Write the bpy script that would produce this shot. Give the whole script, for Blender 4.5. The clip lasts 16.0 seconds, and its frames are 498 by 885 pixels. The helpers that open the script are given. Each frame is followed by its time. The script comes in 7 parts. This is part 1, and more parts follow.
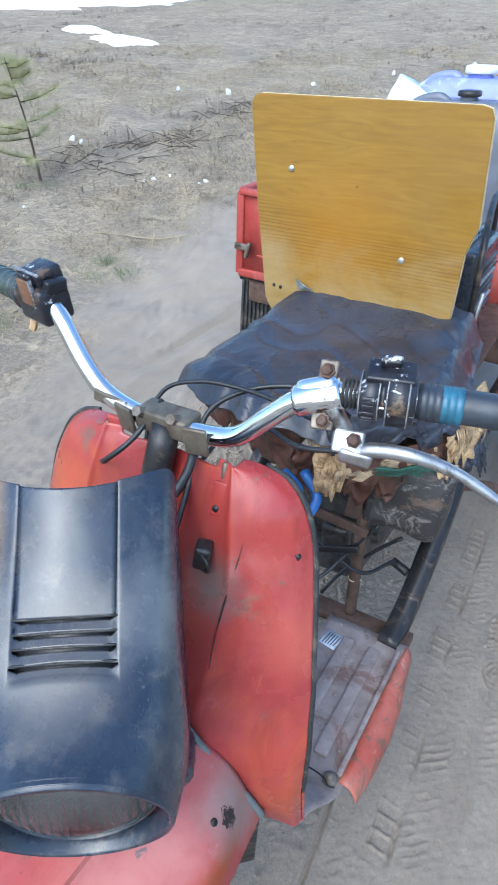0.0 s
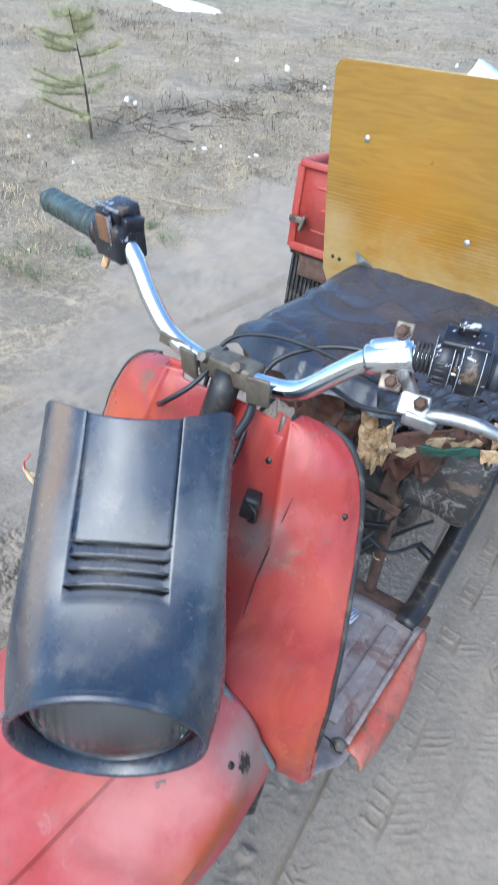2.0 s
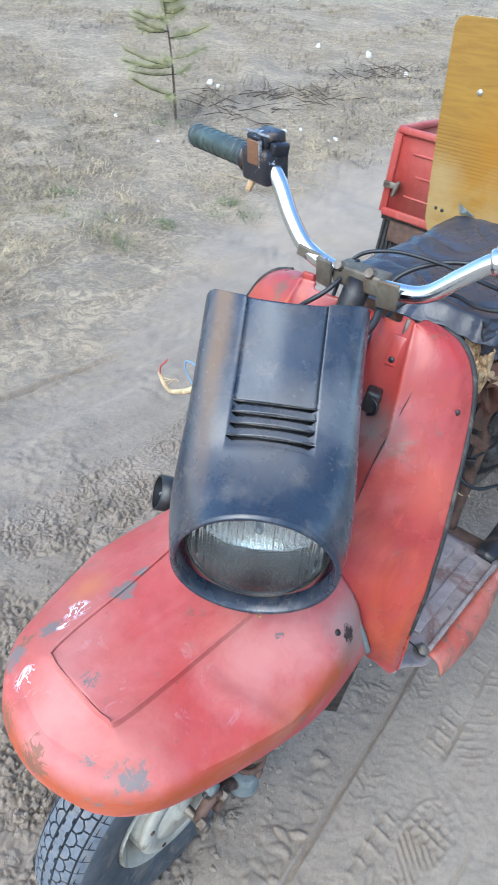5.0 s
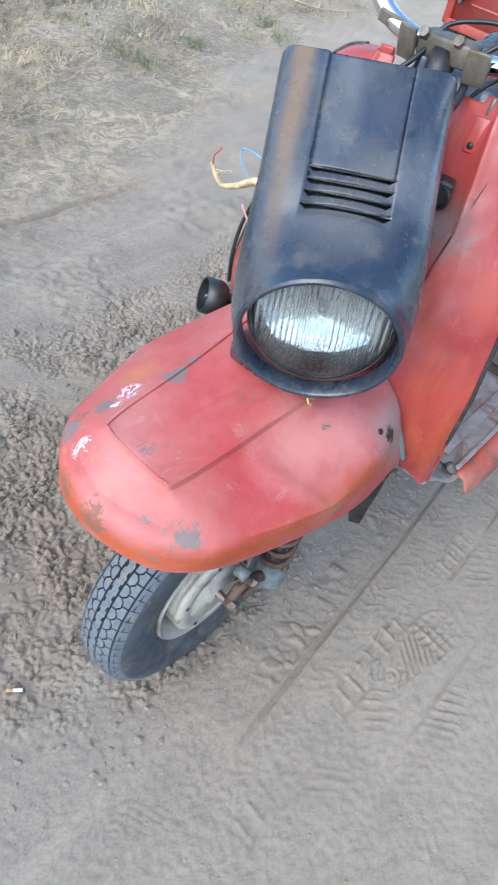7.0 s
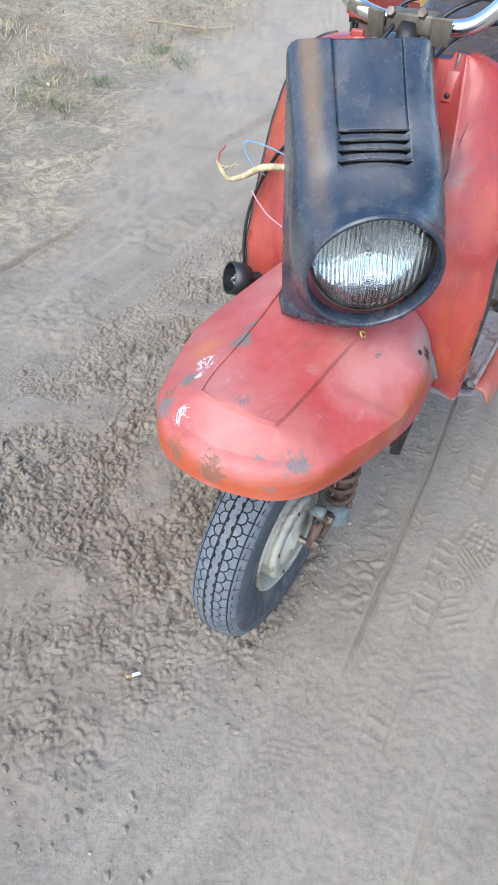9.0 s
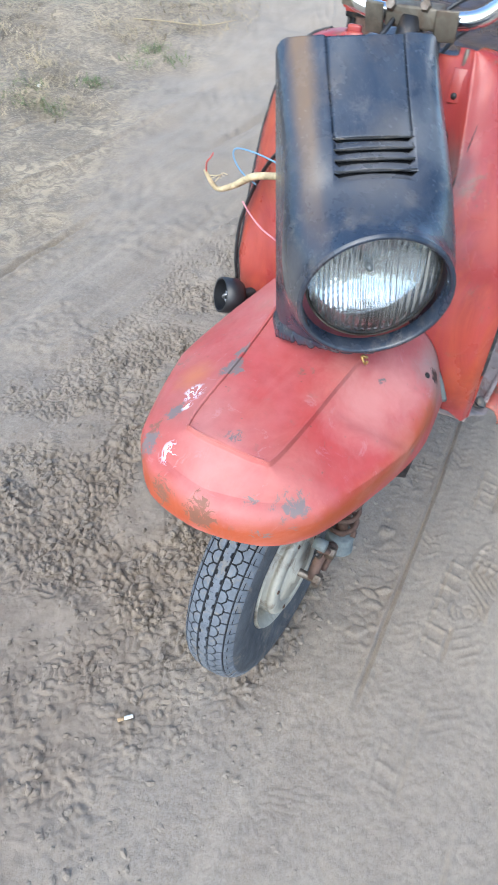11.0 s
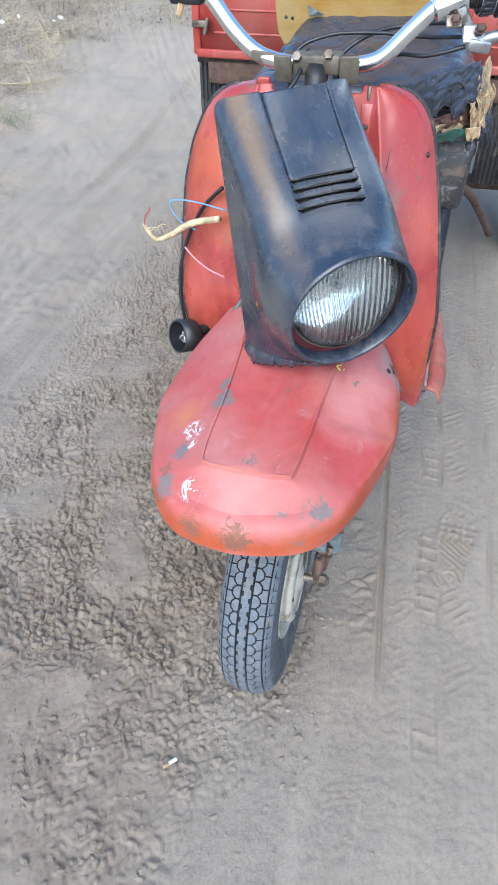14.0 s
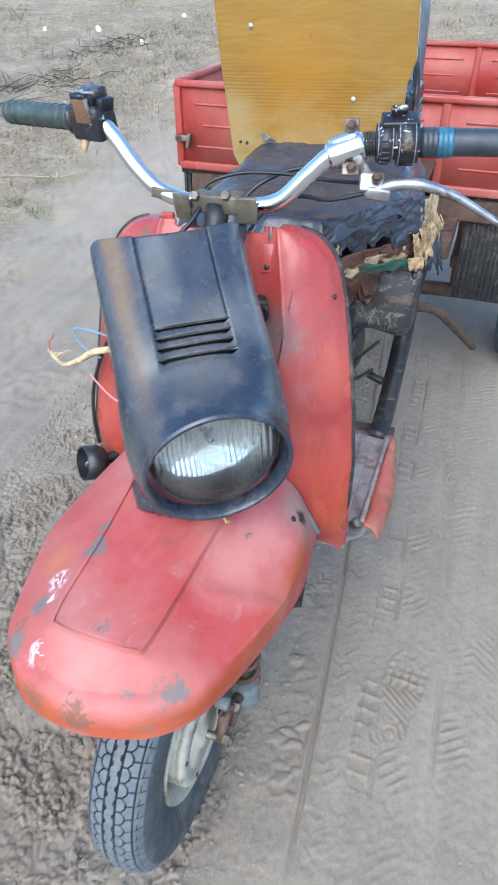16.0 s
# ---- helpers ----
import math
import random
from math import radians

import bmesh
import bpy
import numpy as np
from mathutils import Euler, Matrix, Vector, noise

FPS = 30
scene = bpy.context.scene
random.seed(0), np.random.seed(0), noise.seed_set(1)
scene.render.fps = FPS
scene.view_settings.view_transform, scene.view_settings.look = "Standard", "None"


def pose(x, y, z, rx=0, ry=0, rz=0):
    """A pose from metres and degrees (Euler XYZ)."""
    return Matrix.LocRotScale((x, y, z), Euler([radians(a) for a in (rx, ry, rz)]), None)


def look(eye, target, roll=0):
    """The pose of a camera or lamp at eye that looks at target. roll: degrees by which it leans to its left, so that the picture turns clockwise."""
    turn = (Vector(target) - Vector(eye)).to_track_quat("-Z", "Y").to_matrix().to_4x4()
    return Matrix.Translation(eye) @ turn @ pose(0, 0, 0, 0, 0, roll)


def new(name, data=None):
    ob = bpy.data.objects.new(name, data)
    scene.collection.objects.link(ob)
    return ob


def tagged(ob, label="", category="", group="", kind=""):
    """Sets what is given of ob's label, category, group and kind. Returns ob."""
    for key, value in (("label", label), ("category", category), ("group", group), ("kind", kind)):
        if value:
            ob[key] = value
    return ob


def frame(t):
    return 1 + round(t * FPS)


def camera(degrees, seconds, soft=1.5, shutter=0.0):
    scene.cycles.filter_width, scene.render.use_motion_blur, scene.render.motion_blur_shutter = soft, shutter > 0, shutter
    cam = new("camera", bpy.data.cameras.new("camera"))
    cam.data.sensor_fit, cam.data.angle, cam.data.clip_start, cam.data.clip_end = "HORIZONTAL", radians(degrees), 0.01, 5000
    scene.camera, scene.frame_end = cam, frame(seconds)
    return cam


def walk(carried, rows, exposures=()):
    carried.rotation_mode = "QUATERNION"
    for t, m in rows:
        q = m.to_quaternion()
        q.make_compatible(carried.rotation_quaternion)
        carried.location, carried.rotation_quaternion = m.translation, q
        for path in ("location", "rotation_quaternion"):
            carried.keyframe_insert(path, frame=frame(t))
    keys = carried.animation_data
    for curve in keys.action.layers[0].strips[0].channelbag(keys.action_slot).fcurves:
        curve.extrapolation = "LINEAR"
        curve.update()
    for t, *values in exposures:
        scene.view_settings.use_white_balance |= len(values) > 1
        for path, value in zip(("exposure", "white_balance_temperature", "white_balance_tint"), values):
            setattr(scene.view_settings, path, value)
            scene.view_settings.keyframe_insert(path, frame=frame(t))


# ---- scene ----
cam = camera(42.0, 16.0, 0.8, 0.4)
PATH = [
    (0, (0.174, 0.168, 1.517), (0.063, 1.837, 0.42), -0.1),
    (0.5, (0.153, 0.172, 1.513), (-0.006, 1.85, 0.436), 1.1),
    (1, (0.145, 0.165, 1.514), (-0.043, 1.844, 0.442), 1.5),
    (1.5, (0.146, 0.153, 1.508), (-0.029, 1.841, 0.45), 2.0),
    (2, (0.125, 0.136, 1.489), (-0.025, 1.772, 0.347), 5.5),
    (2.5, (0.112, 0.123, 1.455), (0.072, 1.693, 0.217), 11.3),
    (3, (0.138, 0.09, 1.453), (0.026, 1.693, 0.262), 15.3),
    (3.5, (0.16, 0.057, 1.413), (-0.187, 1.489, 0.061), 10.1),
    (3.7, (0.132, 0.026, 1.431), (-0.295, 1.508, 0.158), 8.8),
    (5.8, (0.056, -0.053, 1.441), (-0.13, 1.565, 0.28), 2.8),
    (6, (0.061, -0.055, 1.443), (-0.104, 1.552, 0.263), 2.7),
    (6.5, (0.033, -0.095, 1.408), (-0.112, 1.439, 0.133), 8.3),
    (7, (0.022, -0.136, 1.347), (-0.194, 1.203, -0.123), 10.2),
    (7.5, (0.053, -0.201, 1.365), (-0.283, 1.139, -0.081), 6.0),
    (8, (-0.035, -0.268, 1.337), (-0.23, 1.07, -0.137), 2.6),
    (8.5, (-0.109, -0.344, 1.363), (-0.204, 1.083, -0.035), 1.0),
    (8.7, (-0.124, -0.35, 1.362), (-0.226, 1.05, -0.063), 0.6),
    (10.8, (-0.142, -0.246, 1.338), (-0.252, 1.158, -0.082), 1.0),
    (11, (-0.122, -0.24, 1.337), (-0.236, 1.153, -0.094), -0.6),
    (11.5, (-0.182, -0.26, 1.346), (-0.082, 1.115, -0.103), -1.5),
    (12, (-0.288, -0.29, 1.361), (-0.031, 1.145, -0.007), -2.0),
    (12.5, (-0.279, -0.29, 1.365), (-0.045, 1.14, -0.014), -4.0),
    (13, (-0.278, -0.288, 1.377), (-0.044, 1.121, -0.023), -4.7),
    (13.5, (-0.297, -0.285, 1.392), (-0.069, 1.147, 0.014), -4.4),
    (14, (-0.295, -0.281, 1.386), (-0.076, 1.149, 0.004), -3.9),
    (14.5, (-0.276, -0.275, 1.391), (-0.04, 1.156, 0.015), -3.6),
    (14.7, (-0.252, -0.287, 1.389), (-0.01, 1.197, 0.07), -3.6),
    (15, (-0.239, -0.256, 1.405), (0.021, 1.266, 0.134), -2.3),
    (15.5, (-0.149, -0.232, 1.406), (0.059, 1.342, 0.191), -2.2),
    (16, (-0.04, -0.174, 1.408), (0.113, 1.413, 0.201), -2.9),
]
walk(cam, [(t, look(eye, target, roll)) for t, eye, target, roll in PATH], [(0.0, 1.32, 5300, 1), (3.0, 1.52, 5380, 1), (6.5, 1.43, 5430, 1), (8.0, 1.44, 5600, 2), (12.0, 1.45, 5560, 2), (16.0, 1.42, 5430, 1)])

# ---- light ----
world = bpy.data.worlds.new("sky")
scene.world = world
world.use_nodes = True
wn, wl = world.node_tree.nodes, world.node_tree.links
sky = wn.new("ShaderNodeTexSky")
sky.sky_type = "NISHITA"
sky.sun_disc = False
sky.sun_elevation = radians(46.4)
sky.sun_rotation = radians(204)
sky.air_density, sky.dust_density, sky.ozone_density = 1.0, 2.5, 1.0
wn["Background"].inputs["Strength"].default_value = 0.15
wl.new(sky.outputs[0], wn["Background"].inputs[0])
sun = new("sun", bpy.data.lights.new("sun", "SUN"))
sun.data.energy, sun.data.angle, sun.data.color = 1.0, radians(58), (1.0, 0.90, 0.78)
sun.matrix_world = look((-2.4, -5.4, 6.2), (0, 0, 0))

# ---- small tools ----


class Mat:
    """A node material, with short ways to make its nodes."""

    def __init__(self, name, rough=0.6, metal=0.0):
        self.m = bpy.data.materials.new(name)
        self.m.use_nodes = True
        self.n, self.l = self.m.node_tree.nodes, self.m.node_tree.links
        self.b = self.n["Principled BSDF"]
        self.b.inputs["Roughness"].default_value = rough
        self.b.inputs["Metallic"].default_value = metal
        self.co = self.n.new("ShaderNodeTexCoord").outputs["Object"]

    def put(self, socket, value):
        if isinstance(value, bpy.types.NodeSocket):
            self.l.new(value, socket)
        else:
            socket.default_value = value

    def noise(self, scale, detail=4, rough=0.55, distort=0.0, stretch=None):
        t = self.n.new("ShaderNodeTexNoise")
        t.inputs["Scale"].default_value, t.inputs["Detail"].default_value = scale, detail
        t.inputs["Roughness"].default_value, t.inputs["Distortion"].default_value = rough, distort
        v = self.co
        if stretch:
            p = self.n.new("ShaderNodeMapping")
            p.inputs["Scale"].default_value = stretch
            self.l.new(v, p.inputs[0])
            v = p.outputs[0]
        self.l.new(v, t.inputs["Vector"])
        return t.outputs["Fac"]

    def voronoi(self, scale, feature="F1", out="Distance", stretch=None):
        t = self.n.new("ShaderNodeTexVoronoi")
        t.feature = feature
        t.inputs["Scale"].default_value = scale
        v = self.co
        if stretch:
            p = self.n.new("ShaderNodeMapping")
            p.inputs["Scale"].default_value = stretch
            self.l.new(v, p.inputs[0])
            v = p.outputs[0]
        self.l.new(v, t.inputs["Vector"])
        return t.outputs[out]

    def wave(self, scale, direction="X", distort=0.0, detail=2.0, stretch=None):
        t = self.n.new("ShaderNodeTexWave")
        t.bands_direction = direction
        t.inputs["Scale"].default_value, t.inputs["Distortion"].default_value = scale, distort
        t.inputs["Detail"].default_value = detail
        v = self.co
        if stretch:
            p = self.n.new("ShaderNodeMapping")
            p.inputs["Scale"].default_value = stretch
            self.l.new(v, p.inputs[0])
            v = p.outputs[0]
        self.l.new(v, t.inputs["Vector"])
        return t.outputs["Fac"]

    def ramp(self, fac, *stops):
        r = self.n.new("ShaderNodeValToRGB")
        while len(r.color_ramp.elements) < len(stops):
            r.color_ramp.elements.new(0.5)
        for e, (p, c) in zip(r.color_ramp.elements, stops):
            e.position = p
            e.color = (c, c, c, 1) if isinstance(c, (int, float)) else (*c, 1)
        self.l.new(fac, r.inputs[0])
        return r.outputs[0]

    def mix(self, fac, a, b, blend="MIX"):
        x = self.n.new("ShaderNodeMix")
        x.data_type, x.blend_type = "RGBA", blend
        for sock, v in ((x.inputs[0], fac), (x.inputs[6], a), (x.inputs[7], b)):
            if isinstance(v, tuple) and len(v) == 3:
                v = (*v, 1)
            self.put(sock, v)
        return x.outputs[2]

    def math(self, op, a, b=0.0):
        x = self.n.new("ShaderNodeMath")
        x.operation = op
        self.put(x.inputs[0], a)
        self.put(x.inputs[1], b)
        return x.outputs[0]

    def color(self, v):
        self.put(self.b.inputs["Base Color"], (*v, 1) if isinstance(v, tuple) else v)
        return self

    def rough(self, v):
        self.put(self.b.inputs["Roughness"], v)
        return self

    def bump(self, height, strength=0.3, dist=0.01):
        b = self.n.new("ShaderNodeBump")
        b.inputs["Strength"].default_value, b.inputs["Distance"].default_value = strength, dist
        old = self.b.inputs["Normal"]
        if old.is_linked:
            self.l.new(old.links[0].from_socket, b.inputs["Normal"])
        self.l.new(height, b.inputs["Height"])
        self.l.new(b.outputs[0], old)
        return self


def mesh_ob(name, bm, mat, smooth=True):
    me = bpy.data.meshes.new(name)
    bmesh.ops.recalc_face_normals(bm, faces=bm.faces)
    bm.to_mesh(me)
    bm.free()
    for p in me.polygons:
        p.use_smooth = smooth
    if mat:
        me.materials.append(mat.m)
    return new(name, me)


def part(name, bm, mat, parent, label="", smooth=True):
    """One mesh under a thing or a part, in the thing's own coordinates."""
    ob = mesh_ob(name, bm, mat, smooth)
    ob.parent = parent
    if label:
        tagged(ob, label)
    return ob


def thing(name, m, label, category, group="", kind=""):
    ob = new(name)
    ob.empty_display_size = 0.1
    ob.matrix_world = m
    return tagged(ob, label, category, group, kind)


def solid(ob, thick, offset=0.0):
    s = ob.modifiers.new("thick", "SOLIDIFY")
    s.thickness, s.offset = thick, offset
    return ob


def subsurf(ob, n=1):
    s = ob.modifiers.new("round", "SUBSURF")
    s.levels = s.render_levels = n
    return ob


def bevelled(ob, width, seg=2, angle=40):
    s = ob.modifiers.new("edges", "BEVEL")
    s.width, s.segments, s.limit_method, s.angle_limit = width, seg, "ANGLE", radians(angle)
    return ob


def grid_faces(bm, rows, closed_u=False, closed_v=False, skip=None):
    """Joins rows of places into a sheet."""
    vs = [[bm.verts.new(p) for p in row] for row in rows]
    nu, nv = len(vs), len(vs[0])
    for i in range(nu if closed_u else nu - 1):
        for j in range(nv if closed_v else nv - 1):
            if skip and skip(i, j):
                continue
            bm.faces.new((vs[i][j], vs[i][(j + 1) % nv], vs[(i + 1) % nu][(j + 1) % nv], vs[(i + 1) % nu][j]))
    return vs


def spline(points, n):
    """Catmull-Rom through points, n steps a span."""
    p = [Vector(q) for q in points]
    p = [2 * p[0] - p[1]] + p + [2 * p[-1] - p[-2]]
    out = []
    for a, b, c, d in zip(p, p[1:], p[2:], p[3:]):
        for k in range(n):
            t = k / n
            out.append(0.5 * (2 * b + (c - a) * t + (2 * a - 5 * b + 4 * c - d) * t * t + (3 * b - a - 3 * c + d) * t ** 3))
    return out + [p[-2]]


def tube(points, radius, sides=10, n=6, bm=None, caps=True):
    """A swept tube; radius is one number or one for each control point."""
    bm = bm or bmesh.new()
    path = spline(points, n) if n else [Vector(q) for q in points]
    count = len(points)
    up = None
    rows = []
    for i, q in enumerate(path):
        d = (path[min(i + 1, len(path) - 1)] - path[max(i - 1, 0)]).normalized()
        if up is None:
            up = d.orthogonal().normalized()
        up = (up - d * up.dot(d)).normalized()
        side = d.cross(up)
        if isinstance(radius, (int, float)):
            r = radius
        else:
            f = i / (len(path) - 1) * (count - 1)
            k = min(int(f), count - 2)
            r = radius[k] + (radius[k + 1] - radius[k]) * (f - k)
        rows.append([q + r * (math.cos(a) * up + math.sin(a) * side) for a in (2 * math.pi * s / sides for s in range(sides))])
    vs = grid_faces(bm, rows, closed_v=True)
    if caps:
        bm.faces.new(vs[0][::-1])
        bm.faces.new(vs[-1])
    return bm


def lathe(profile, m=None, sides=32, bm=None, caps=True):
    """Turns (radius, height) pairs round the z axis."""
    bm = bm or bmesh.new()
    m = m or Matrix()
    rows = [[m @ Vector((r * math.cos(a), r * math.sin(a), z)) for a in (2 * math.pi * s / sides for s in range(sides))] for r, z in profile]
    vs = grid_faces(bm, rows, closed_v=True)
    for row, (r, _) in ((vs[0], profile[0]), (vs[-1], profile[-1])):
        if r > 1e-6 and caps:
            bm.faces.new(row)
    return bm


def block(size, m=None, bevel=0.0, seg=2, bm=None):
    """A box with rounded edges, centred on m."""
    bm = bm or bmesh.new()
    made = bmesh.ops.create_cube(bm, size=1.0, matrix=(m or Matrix()) @ Matrix.Diagonal((*size, 1)))
    if bevel:
        edges = {e for v in made["verts"] for e in v.link_edges}
        bmesh.ops.bevel(bm, geom=list(edges), offset=bevel, segments=seg, affect="EDGES", profile=0.6)
    return bm


def axis(a, b):
    """The pose of a bar whose z axis runs from a to b, at its middle."""
    a, b = Vector(a), Vector(b)
    return Matrix.Translation((a + b) / 2) @ (b - a).to_track_quat("Z", "Y").to_matrix().to_4x4()


def rod(a, b, r, sides=12, bm=None):
    h = (Vector(b) - Vector(a)).length / 2
    return lathe([(r * 0.9, -h), (r, -h + r * 0.1), (r, h - r * 0.1), (r * 0.9, h)], axis(a, b), sides, bm)


def sheet_noise(p, s, k):
    return noise.noise(Vector(p) * s) * k


def smooth01(t):
    t = min(1.0, max(0.0, t))
    return t * t * (3 - 2 * t)

# ---- materials ----
def make_red(name, deep, faded, chips=0.66, rough=0.38, dusty=0.3):
    m = Mat(name)
    big = m.noise(5, 5, 0.6, 0.6)
    fine = m.noise(38, 6, 0.65)
    c = m.mix(m.ramp(big, (0.35, 0.0), (0.68, 1.0)), deep, faded)
    c = m.mix(m.ramp(fine, (0.45, 0.0), (0.75, 0.35)), c, (deep[0] * 0.6, deep[1] * 0.5, deep[2] * 0.5))
    specks = m.ramp(m.voronoi(42), (0.03, 0.75), (0.085, 0.0))
    c = m.mix(specks, c, (0.10, 0.05, 0.035))
    rubbed = m.ramp(m.noise(16, 8, 0.7, 2.2, (1.0, 1.0, 0.45)), (0.60, 0.0), (0.66, 0.55))
    c = m.mix(rubbed, c, (faded[0] * 1.05, faded[1] * 1.7, faded[2] * 1.8))
    dirt = m.ramp(m.noise(11, 8, 0.72, 1.2), (chips - 0.03, 0.0), (chips + 0.03, 0.8))
    c = m.mix(dirt, c, (0.13, 0.085, 0.06))
    dust = m.ramp(m.noise(2.6, 6, 0.6), (0.42, 0.0), (0.75, dusty))
    c = m.mix(dust, c, (0.42, 0.34, 0.27))
    m.color(c)
    m.rough(m.ramp(m.noise(9, 5), (0.3, rough - 0.08), (0.7, rough + 0.2)))
    m.bump(m.noise(6, 3), 0.22, 0.02)
    m.bump(m.noise(160, 4), 0.12, 0.002)
    return m




def wear(m, base, spots):
    """Chips and stains with places of their own: (place, reach, colour, raggedness)."""
    for place, reach, colour, ragged in spots:
        d = m.n.new("ShaderNodeVectorMath")
        d.operation = "DISTANCE"
        m.l.new(m.co, d.inputs[0])
        d.inputs[1].default_value = place
        edge = m.math("ADD", d.outputs["Value"], m.math("MULTIPLY", m.math("SUBTRACT", m.noise(ragged, 7, 0.72, 1.5), 0.5), reach * 3.2))
        spot = m.ramp(m.math("DIVIDE", edge, reach * 2), (0.40, 1.0), (0.52, 0.0))
        if colour[0] > 0.5:
            line = m.noise(ragged * 0.45, 2, 0.5, 1.5, (1.0, 0.5, 1.0))
            spot = m.math("MULTIPLY", m.ramp(m.math("DIVIDE", d.outputs["Value"], reach * 3), (0.30, 1.0), (0.62, 0.0)), m.math('MAXIMUM', m.ramp(line, (0.400, 0.0), (0.415, 1.0), (0.462, 1.0), (0.478, 0.0)), m.ramp(m.noise(ragged * 1.1, 4, 0.6, 0.8), (0.60, 0.0), (0.62, 1.0))))
        base = m.mix(spot, base, colour)
    return base


def tint(m, base, spots):
    """Broad areas of fading, dust or painted-in light with soft, uneven borders: (place, reach, colour, amount)."""
    for place, reach, colour, amount in spots:
        d = m.n.new("ShaderNodeVectorMath")
        d.operation = "DISTANCE"
        m.l.new(m.co, d.inputs[0])
        d.inputs[1].default_value = place
        edge = m.math("ADD", m.math("DIVIDE", d.outputs["Value"], reach * 2), m.math("MULTIPLY", m.math("SUBTRACT", m.noise(1.2 / reach, 8, 0.68, 0.6), 0.5), 0.7))
        base = m.mix(m.ramp(edge, (0.10, amount), (0.62, 0.0)), base, colour)
    return base


def make_fender_paint():
    m = make_red("mudguard_red_paint", (0.35, 0.046, 0.041), (0.38, 0.088, 0.090), 0.66, 0.46)
    m.b.inputs["Specular IOR Level"].default_value = 0.38
    c = m.b.inputs["Base Color"].links[0].from_socket
    sep = m.n.new("ShaderNodeSeparateXYZ")
    m.l.new(m.co, sep.inputs[0])
    # orange underpaint low down, deepened so the colour also carries the flank's shade
    low = m.math("ADD", sep.outputs[2], m.math("MULTIPLY", m.math("SUBTRACT", m.noise(9, 6, 0.65, 0.8), 0.5), 0.05))
    c = m.mix(m.ramp(low, (0.588, 0.0), (0.602, 0.85), (0.622, 0.85), (0.648, 0.0)), c, (0.34, 0.062, 0.013))
    rub = m.noise(7, 7, 0.7, 1.0, (1.0, 0.5, 1.0))
    c = m.mix(m.ramp(rub, (0.52, 0.0), (0.70, 0.30)), c, (0.52, 0.20, 0.17))
    c = m.mix(m.ramp(m.noise(55, 8, 0.75), (0.58, 0.0), (0.70, 0.55)), c, (0.19, 0.10, 0.078))
    # the pink tints paint pale sky sheen on the flank and nose
    pink, ashen = (0.52, 0.22, 0.19), (0.27, 0.215, 0.19)
    c = tint(m, c, (((0.125, -0.330, 0.690), 0.075, pink, 0.75), ((0.150, -0.250, 0.675), 0.050, pink, 0.6), ((0.0, -0.545, 0.665), 0.060, pink, 0.45), ((0.185, -0.33, 0.615), 0.040, (0.44, 0.17, 0.12), 0.6),
                     ((0.172, -0.155, 0.640), 0.055, ashen, 0.95), ((0.185, -0.12, 0.600), 0.045, ashen, 0.8), ((-0.07, -0.20, 0.71), 0.05, (0.36, 0.22, 0.17), 0.4), ((-0.13, -0.40, 0.672), 0.035, (0.44, 0.15, 0.05), 0.6)))
    grey, brown, white, black = (0.16, 0.125, 0.12), (0.19, 0.085, 0.055), (0.66, 0.68, 0.76), (0.02, 0.017, 0.016)
    return m.color(wear(m, c, (
        ((0.008, -0.505, 0.693), 0.0165, grey, 60), ((0.110, -0.525, 0.640), 0.0270, grey, 45), ((0.062, -0.548, 0.645), 0.0190, grey, 60), ((0.085, -0.560, 0.620), 0.0170, grey, 70),
        ((0.004, -0.585, 0.625), 0.0250, brown, 50), ((-0.060, -0.570, 0.622), 0.0250, brown, 55), ((-0.072, -0.385, 0.712), 0.0210, grey, 60), ((-0.075, -0.350, 0.714), 0.0150, grey, 60),
        ((-0.108, -0.480, 0.670), 0.0175, grey, 70), ((-0.118, -0.530, 0.640), 0.0230, grey, 60), ((-0.125, -0.505, 0.650), 0.0150, brown, 60),
        ((-0.072, -0.540, 0.655), 0.0135, white, 80), ((-0.046, -0.566, 0.638), 0.0080, white, 95), ((-0.102, -0.440, 0.682), 0.0125, white, 95), ((-0.094, -0.470, 0.680), 0.0070, white, 110),
        ((0.135, -0.275, 0.695), 0.0090, grey, 60), ((0.150, -0.385, 0.650), 0.0110, brown, 60), ((0.180, -0.170, 0.640), 0.0160, black, 70), ((0.192, -0.300, 0.600), 0.0150, grey, 60), ((-0.125, -0.115, 0.700), 0.022, (0.26, 0.17, 0.10), 40))))


RED_FENDER = make_fender_paint()


